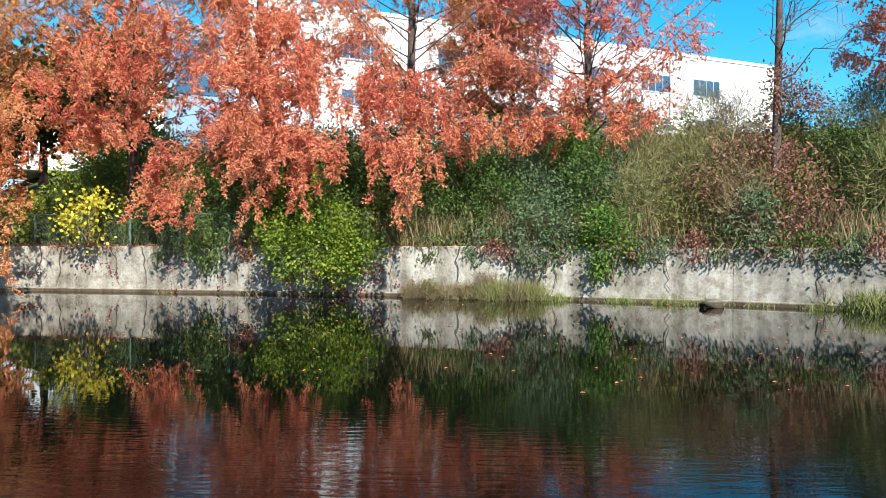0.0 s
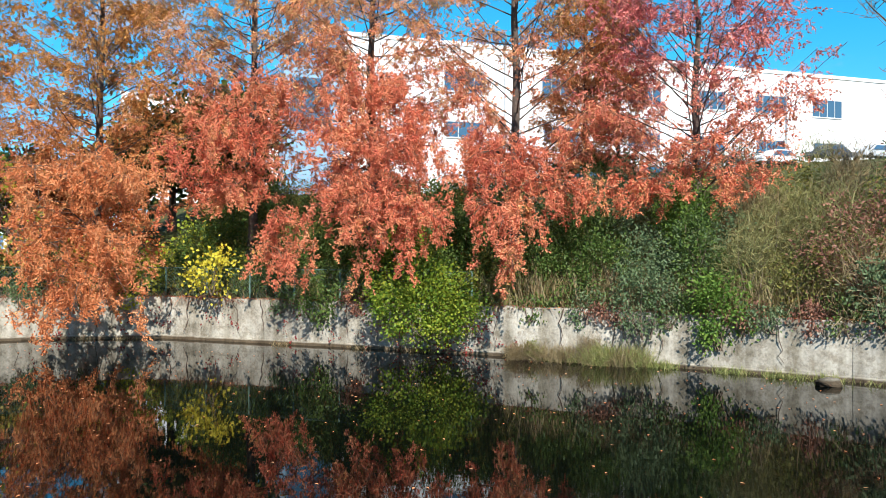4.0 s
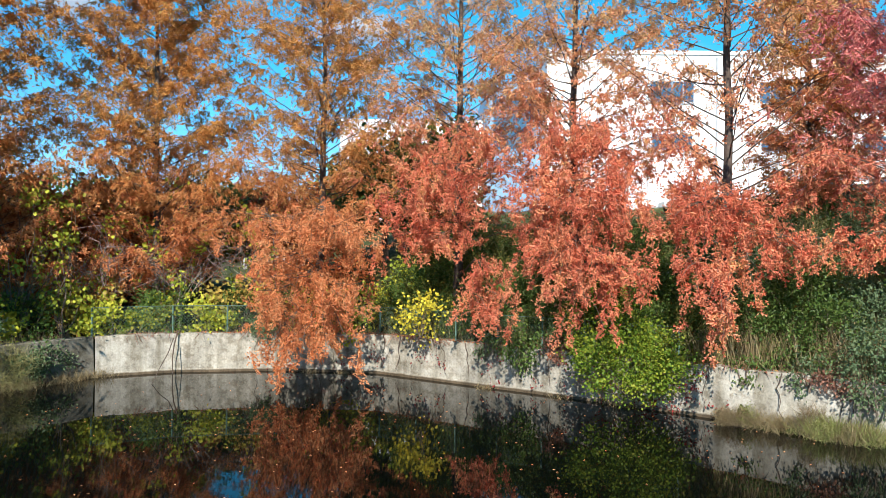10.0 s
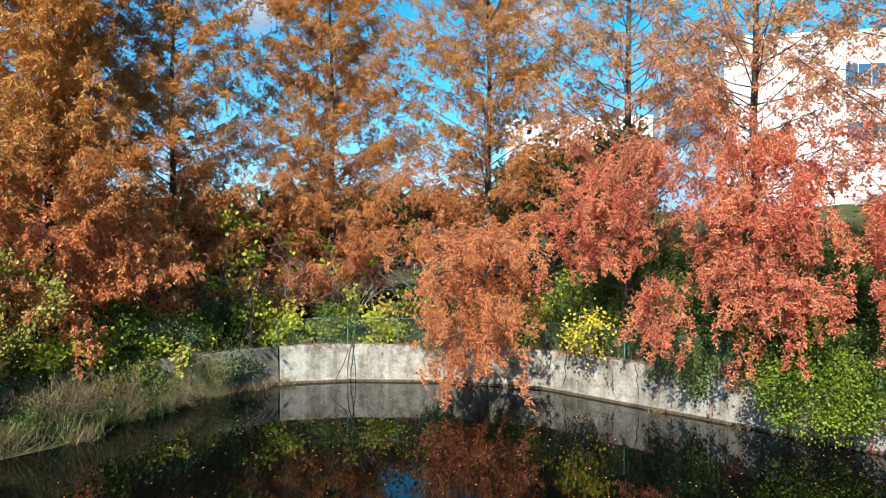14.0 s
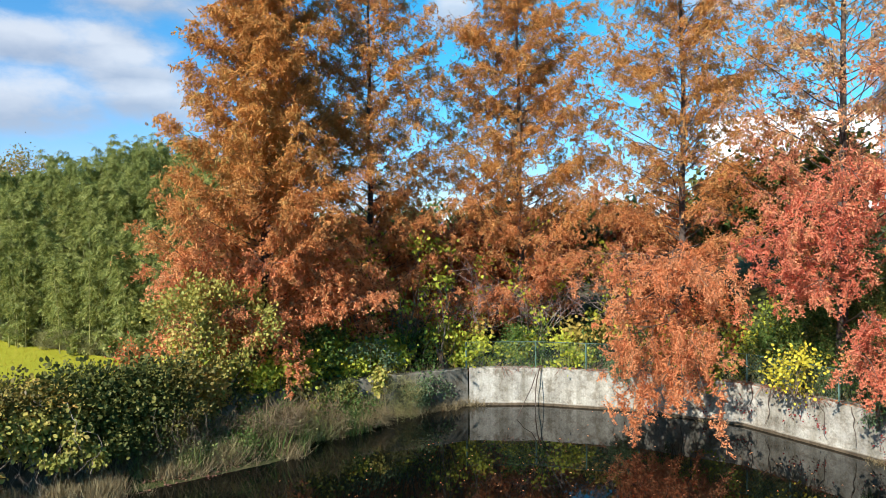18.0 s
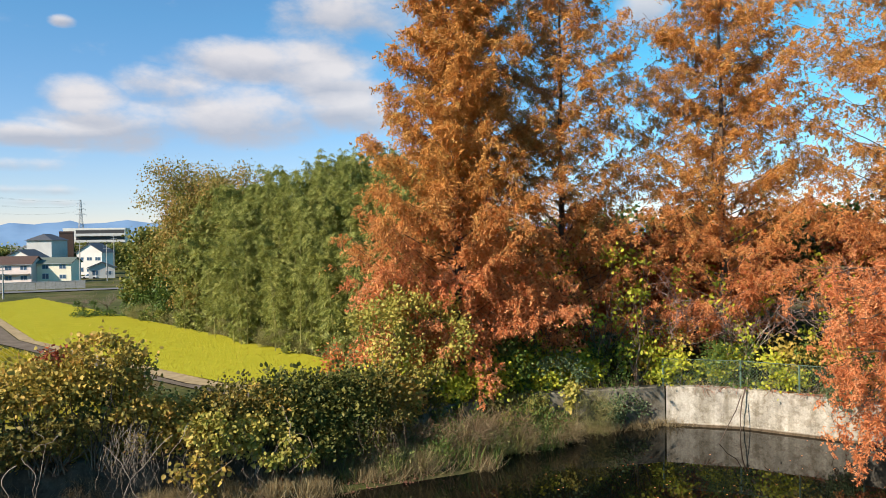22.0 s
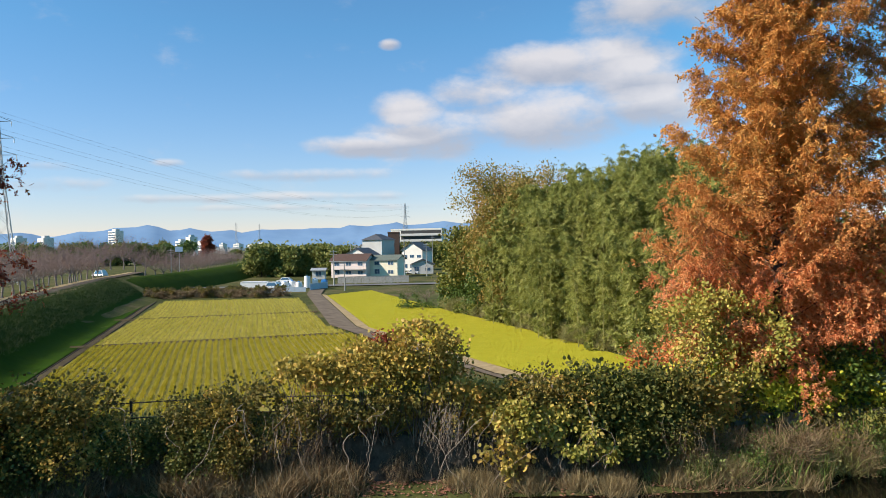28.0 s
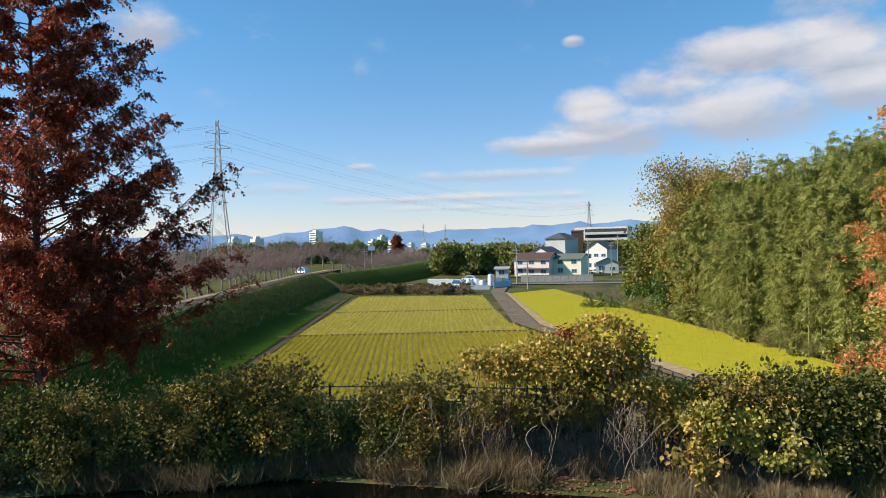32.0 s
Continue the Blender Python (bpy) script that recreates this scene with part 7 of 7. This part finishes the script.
for i in range(6):
    part("hoarding_panel", boxes([(-4 + i * 1.3, -0.03, 0, -4 + (i + 1) * 1.3 - 0.03, 0.03, 1.4)]), M_PANEL, hd2)
wb = anchor("box_container", Matrix.Translation((-166, -40.6, FIELD_Z)), "long white storage container by the field", "container")
part("body", boxes([(-1.1, -2.9, 0.15, 1.1, 2.9, 1.5)]), M_WHITEPLASTIC, wb)
part("roof", boxes([(-1.15, -2.95, 1.504, 1.15, 2.95, 1.6)]), M_WHITEPLASTIC, wb)
for i, (x, y, h) in enumerate(((-163, -33.2, 1.6), (-163.5, -31.6, 1.7), (-162.5, -30.0, 1.5), (-165, -28.6, 2.6), (-166, -27.0, 1.9))):
    tk = anchor("water_tank", Matrix.Translation((x, y, FIELD_Z)), "white plastic tank in the yard", "tank", "tanks in the yard")
    bm = bmesh.new()
    bmesh.ops.create_cone(bm, cap_ends=True, segments=18, radius1=0.75, radius2=0.7, depth=h, matrix=Matrix.Translation((0, 0, h / 2)))
    bmesh.ops.bevel(bm, geom=[e for e in bm.edges if e.verts[0].co.z > h * 0.9 and e.verts[1].co.z > h * 0.9], offset=0.1, segments=2, affect="EDGES")
    part("tank_body", bm, M_WHITEPLASTIC, tk)
    bm = bmesh.new()
    bmesh.ops.create_cone(bm, cap_ends=True, segments=12, radius1=0.25, radius2=0.22, depth=0.15, matrix=Matrix.Translation((0, 0, h + 0.07)))
    part("lid", bm, M_BLUEPLASTIC, tk)
tp = anchor("tarpaulin_stack", Matrix.Translation((-176, -26.5, FIELD_Z)), "stack under a bright blue tarpaulin", "stack")
bm = boxes([(-0.8, -0.7, 0, 0.8, 0.7, 1.3)])
bmesh.ops.bevel(bm, geom=list(bm.edges), offset=0.2, segments=3, affect="EDGES")
part("cover", bm, M_BLUEPLASTIC, tp)
for x, y, c, lab, tall in ((-160, -35.5, (0.72, 0.72, 0.72), "white van parked in the yard", 1.8), (-168, -35.0, (0.5, 0.55, 0.56), "silver car parked in the yard", 1.45), (-196, -40, (0.6, 0.6, 0.6), "pale car parked at the field's end", 1.5), (-238, -7.5, (0.6, 0.6, 0.62), "silver car beside the houses", 1.5)):
    car(x, y, gz(x, y) + 0.02, 80, c, label=lab, tall=tall)
car(-205, -93, gz(-205, -93) + 0.3, 60, (0.7, 0.7, 0.7), label="white van on the road beyond the cherry trees", tall=2.0, length=5.0)


def pole(x, y, h, label="concrete utility pole beside the road", arms=2):
    p = anchor("utility_pole", Matrix.Translation((x, y, gz(x, y))), label, "utility pole", "utility poles")
    v, f = tubes([[(np.array([0, 0, -0.3]), 0.17), (np.array([0, 0, h]), 0.1)]], 8)
    soup("shaft", v, f, M_BLOCK, p, shade=True)
    for k in range(arms):
        part("crossarm", boxes([(-0.05, -0.9, h - 0.5 - 0.7 * k, 0.05, 0.9, h - 0.4 - 0.7 * k)]), M_GREYMETAL, p)
    return p


for x, y, h in ((-172, -23.6, 8.5), (-152, -18.6, 5.6), (-214, -8.9, 11.0), (-222, -2.6, 10), (-262, -1.0, 13), (-236, -27, 10), (-140, -88, 10), (-118, -84, 10), (-196, -70, 9.5)):
    pole(x, y, h)
sg = anchor("road_sign", Matrix.Translation((-197, -68.2, 1.2)), "blue sign board on a pole by the dyke", "sign")
part("post", boxes([(-0.06, -0.06, -0.5, 0.06, 0.06, 7.0)]), M_GREYMETAL, sg)
part("board", boxes([(0.07, -1.0, 5.6, 0.13, 1.0, 6.9)]), M_BLUEWALL, sg)


def pylon(x, y, h, label, turn=20, half=3.6):
    o = anchor("power_pylon", pose(x, y, -2.0, 0, 0, turn), label, "pylon", "power pylons")
    prof = [(0, half), (h * 0.3, half * 0.62), (h * 0.55, half * 0.36), (h * 0.72, half * 0.22), (h, half * 0.1)]
    for sx in (-1, 1):
        for sy in (-1, 1):
            v, f = tubes([[(np.array([sx * r, sy * r, z]), 0.14 if z < h * 0.6 else 0.1) for z, r in prof]], 4)
            soup("leg", v, f, M_GREYMETAL, o)
    braces = []
    zz = np.concatenate([np.linspace(0, h * 0.55, 7), np.linspace(h * 0.6, h, 9)])
    rr = np.interp(zz, [p[0] for p in prof], [p[1] for p in prof])
    for (z0, r0), (z1, r1) in zip(zip(zz, rr), zip(zz[1:], rr[1:])):
        for a, b in (((-1, -1), (1, -1)), ((1, -1), (1, 1)), ((1, 1), (-1, 1)), ((-1, 1), (-1, -1))):
            braces.append([(np.array([a[0] * r0, a[1] * r0, z0]), 0.06), (np.array([b[0] * r1, b[1] * r1, z1]), 0.06)])
            braces.append([(np.array([b[0] * r0, b[1] * r0, z0]), 0.06), (np.array([a[0] * r1, a[1] * r1, z1]), 0.06)])
    v, f = tubes(braces, 3)
    tagged(soup("lattice", v, f, M_GREYMETAL, o), kind="stuff")
    for k, zz in enumerate((h * 0.74, h * 0.83, h * 0.92)):
        L = (4.0, 3.6, 3.1)[k] * h / 45
        for s in (-1, 1):
            v, f = tubes([[(np.array([0, s * 0.4, zz]), 0.1), (np.array([0, s * L, zz + 0.3]), 0.05)], [(np.array([0, s * 0.4, zz + 1.2]), 0.07), (np.array([0, s * L, zz + 0.3]), 0.05)]], 4)
            arm = soup("crossarm", v, f, M_GREYMETAL, o)
            v, f = tubes([[(np.array([0, s * L, zz + 0.3]), 0.09), (np.array([0, s * L, zz - 0.9]), 0.09)]], 5)
            soup("insulator", v, f, M_WHITEPLASTIC, arm)
    return o


pylon(-172, -101, 43.5, "tall steel lattice power pylon beyond the dyke", 40)
pylon(-599, -24.6, 42.5, "distant steel power pylon behind the houses", 20)
pylon(-1300, -352, 52, "far power pylon on the plain", 20)
pylon(-1380, -330, 52, "far power pylon on the plain", 20)
# power lines
for dz, off in ((32.0, 3.0), (36.0, 2.6), (40.0, 2.2), (32.0, -3.0), (36.0, -2.6), (40.0, -2.2)):
    for (ax, ay), (bx, by) in (((-172, -101), (-599, -24.6)), ((-172, -101), (-60, -260))):
        path = []
        for t in np.linspace(0, 1, 16):
            path.append((np.array([ax + (bx - ax) * t + off * 0.6, ay + (by - ay) * t + off * 0.7, dz - 14 * 4 * t * (1 - t) * 0.6]), 0.02))
        v, f = tubes([path], 3)
        tagged(soup("power_line", v, f, M_DARK), "thin power line between pylons", "power line", "power lines")

# woods and buildings in the distance
GV = [broad_tree("grove_tree", 11, 5.0, M_BAMBOO_DARK, 3600, 0.7, "dark green tree in a distant grove", 501, "distant groves", low=0.15, far=True),
      broad_tree("grove_tree", 12, 5.0, M_GREEN, 2600, 0.8, "deep green tree in a distant grove", 502, "distant groves", low=0.15, far=True),
      broad_tree("grove_tree", 12, 4.6, M_OLIVE, 2600, 0.8, "brownish tree in a distant grove", 503, "distant groves", low=0.2, far=True)]
places = []
dr = np.random.default_rng(510)
for i in range(16):
    places.append((0, -238 - dr.uniform(0, 14), -58 + 28 * i / 15 + dr.normal(0, 0.8), dr.uniform(0, 6), HZ - 2.6, dr.uniform(1.0, 1.3)))
for i in range(34):
    t = i / 33
    places.append(((1, 2, 1)[i % 3], -355 - 45 * t + dr.normal(0, 6), -215 + 76 * t + dr.normal(0, 3), dr.uniform(0, 6), FIELD_Z - 0.5, dr.uniform(1.0, 1.3)))
for i in range(22):
    places.append((i % 3, -300 - dr.uniform(0, 80), -20 + dr.uniform(0, 40), dr.uniform(0, 6), FIELD_Z - 1))
for i in range(70):
    d, a = dr.uniform(650, 1500), radians(dr.uniform(-140, -88))
    places.append((i % 3, d * math.sin(a), d * math.cos(a), dr.uniform(0, 6), FIELD_Z - 4))
for i in range(24):
    places.append((i % 3, -250 - dr.uniform(0, 60), -130 - dr.uniform(0, 190), dr.uniform(0, 6), FIELD_Z - 2))
spread(GV, places)
conifer(-458, -141.6, 14.5, 5.2, M_DKRED, "dense dark red conifer standing on the plain", 520, limbs=50, low=0.05, twigs=10, per=6, size=1.6, power=0.45)


def tower(x, y, w, d, h, label):
    o = anchor("distant_building", pose(x, y, FIELD_Z, 0, 0, -42), label, "building", "distant buildings")
    part("wall", boxes([(-d / 2, -w / 2, 0, d / 2, w / 2, h)]), M_OFFWHITE, o)
    part("roof_house", boxes([(-d / 4, -w / 4, h + 0.004, d / 4, w / 4, h + 2.5)]), M_GREYWALL, o)
    for k in range(max(2, int(h / 3.2))):
        part("window_band", boxes([(d / 2 + 0.004, -w / 2 + 0.8, 1.2 + k * 3.1, d / 2 + 0.08, w / 2 - 0.8, 2.6 + k * 3.1)]), M_GLASS, o)


for a, d, w, h, lab in ((-109.0, 900, 11, 17, "white slab block on the plain"), (-108.3, 905, 9, 22, "tall white block on the plain"), (-107.6, 920, 22, 15, "grey office block on the plain"), (-113.4, 1000, 20, 32, "white building above the trees"),
                        (-117.8, 850, 16, 22, "beige block above the trees"), (-119.4, 830, 14, 22, "pale block above the trees"), (-105.0, 1400, 18, 14, "low pale building on the plain"), (-104.0, 1500, 22, 12, "low white building on the plain"),
                        (-102.6, 1350, 16, 12, "low grey building on the plain"), (-106.1, 1600, 14, 16, "pale block on the plain"), (-103.3, 1750, 30, 16, "wide pale building on the plain")):
    tower(d * math.sin(radians(a)), d * math.cos(radians(a)), w, 10, h, lab)
M_TOWN = simple("town_roofs", (0.22, 0.22, 0.23), (0.5, 0.49, 0.47), 0.02, 0.8, 0)
bm = bmesh.new()
for i in range(280):
    d, a = dr.uniform(1000, 2600), radians(dr.uniform(-135, -92))
    x, y = d * math.sin(a), d * math.cos(a)
    w, h = dr.uniform(5, 14), dr.uniform(4, 9)
    boxes([(x - w / 2, y - w / 2, FIELD_Z, x + w / 2, y + w / 2, FIELD_Z + h)], bm)
tagged(part("distant_town", bm, M_TOWN), "grey and white roofs of a far town", "town", kind="stuff")

# mountains: distance haze is painted as blue base colour and a weak glow
mm, mn, ml, mb = mat("haze_tinted_mountain", 1.0, 0, 0.0)
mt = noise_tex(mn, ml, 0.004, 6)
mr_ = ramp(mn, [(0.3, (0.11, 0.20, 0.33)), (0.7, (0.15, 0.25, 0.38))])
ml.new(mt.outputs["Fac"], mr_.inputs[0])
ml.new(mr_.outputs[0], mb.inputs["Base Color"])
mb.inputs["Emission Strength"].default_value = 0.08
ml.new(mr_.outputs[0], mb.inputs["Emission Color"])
A_ = np.radians(np.linspace(-180, -20, 220))
hgt = np.array([70 + 30 * noise.noise(Vector((a * 9, 0, 3))) + 16 * noise.noise(Vector((a * 31, 5, 0))) + 7 * noise.noise(Vector((a * 80, 2, 0))) for a in A_])
hgt = hgt + 34 * np.exp(-((np.degrees(A_) + 91) / 9) ** 2) + 14 * np.exp(-((np.degrees(A_) + 113) / 10) ** 2) + 8
rows = []
for k, (r, s) in enumerate(((3300, -0.1), (3420, 0.35), (3560, 0.62), (3700, 1.0), (3900, 0.6), (4100, -0.1))):
    for a, h in zip(A_, hgt):
        rr_ = r + 60 * noise.noise(Vector((a * 40, k, 1)))
        rows.append((rr_ * math.sin(a), rr_ * math.cos(a), h * s * (1 + 0.12 * noise.noise(Vector((a * 60, k * 2, 7))))))
idx = np.arange(len(rows)).reshape(6, -1)
F = np.stack([idx[:-1, :-1], idx[1:, :-1], idx[1:, 1:], idx[:-1, 1:]], -1).reshape(-1, 4)
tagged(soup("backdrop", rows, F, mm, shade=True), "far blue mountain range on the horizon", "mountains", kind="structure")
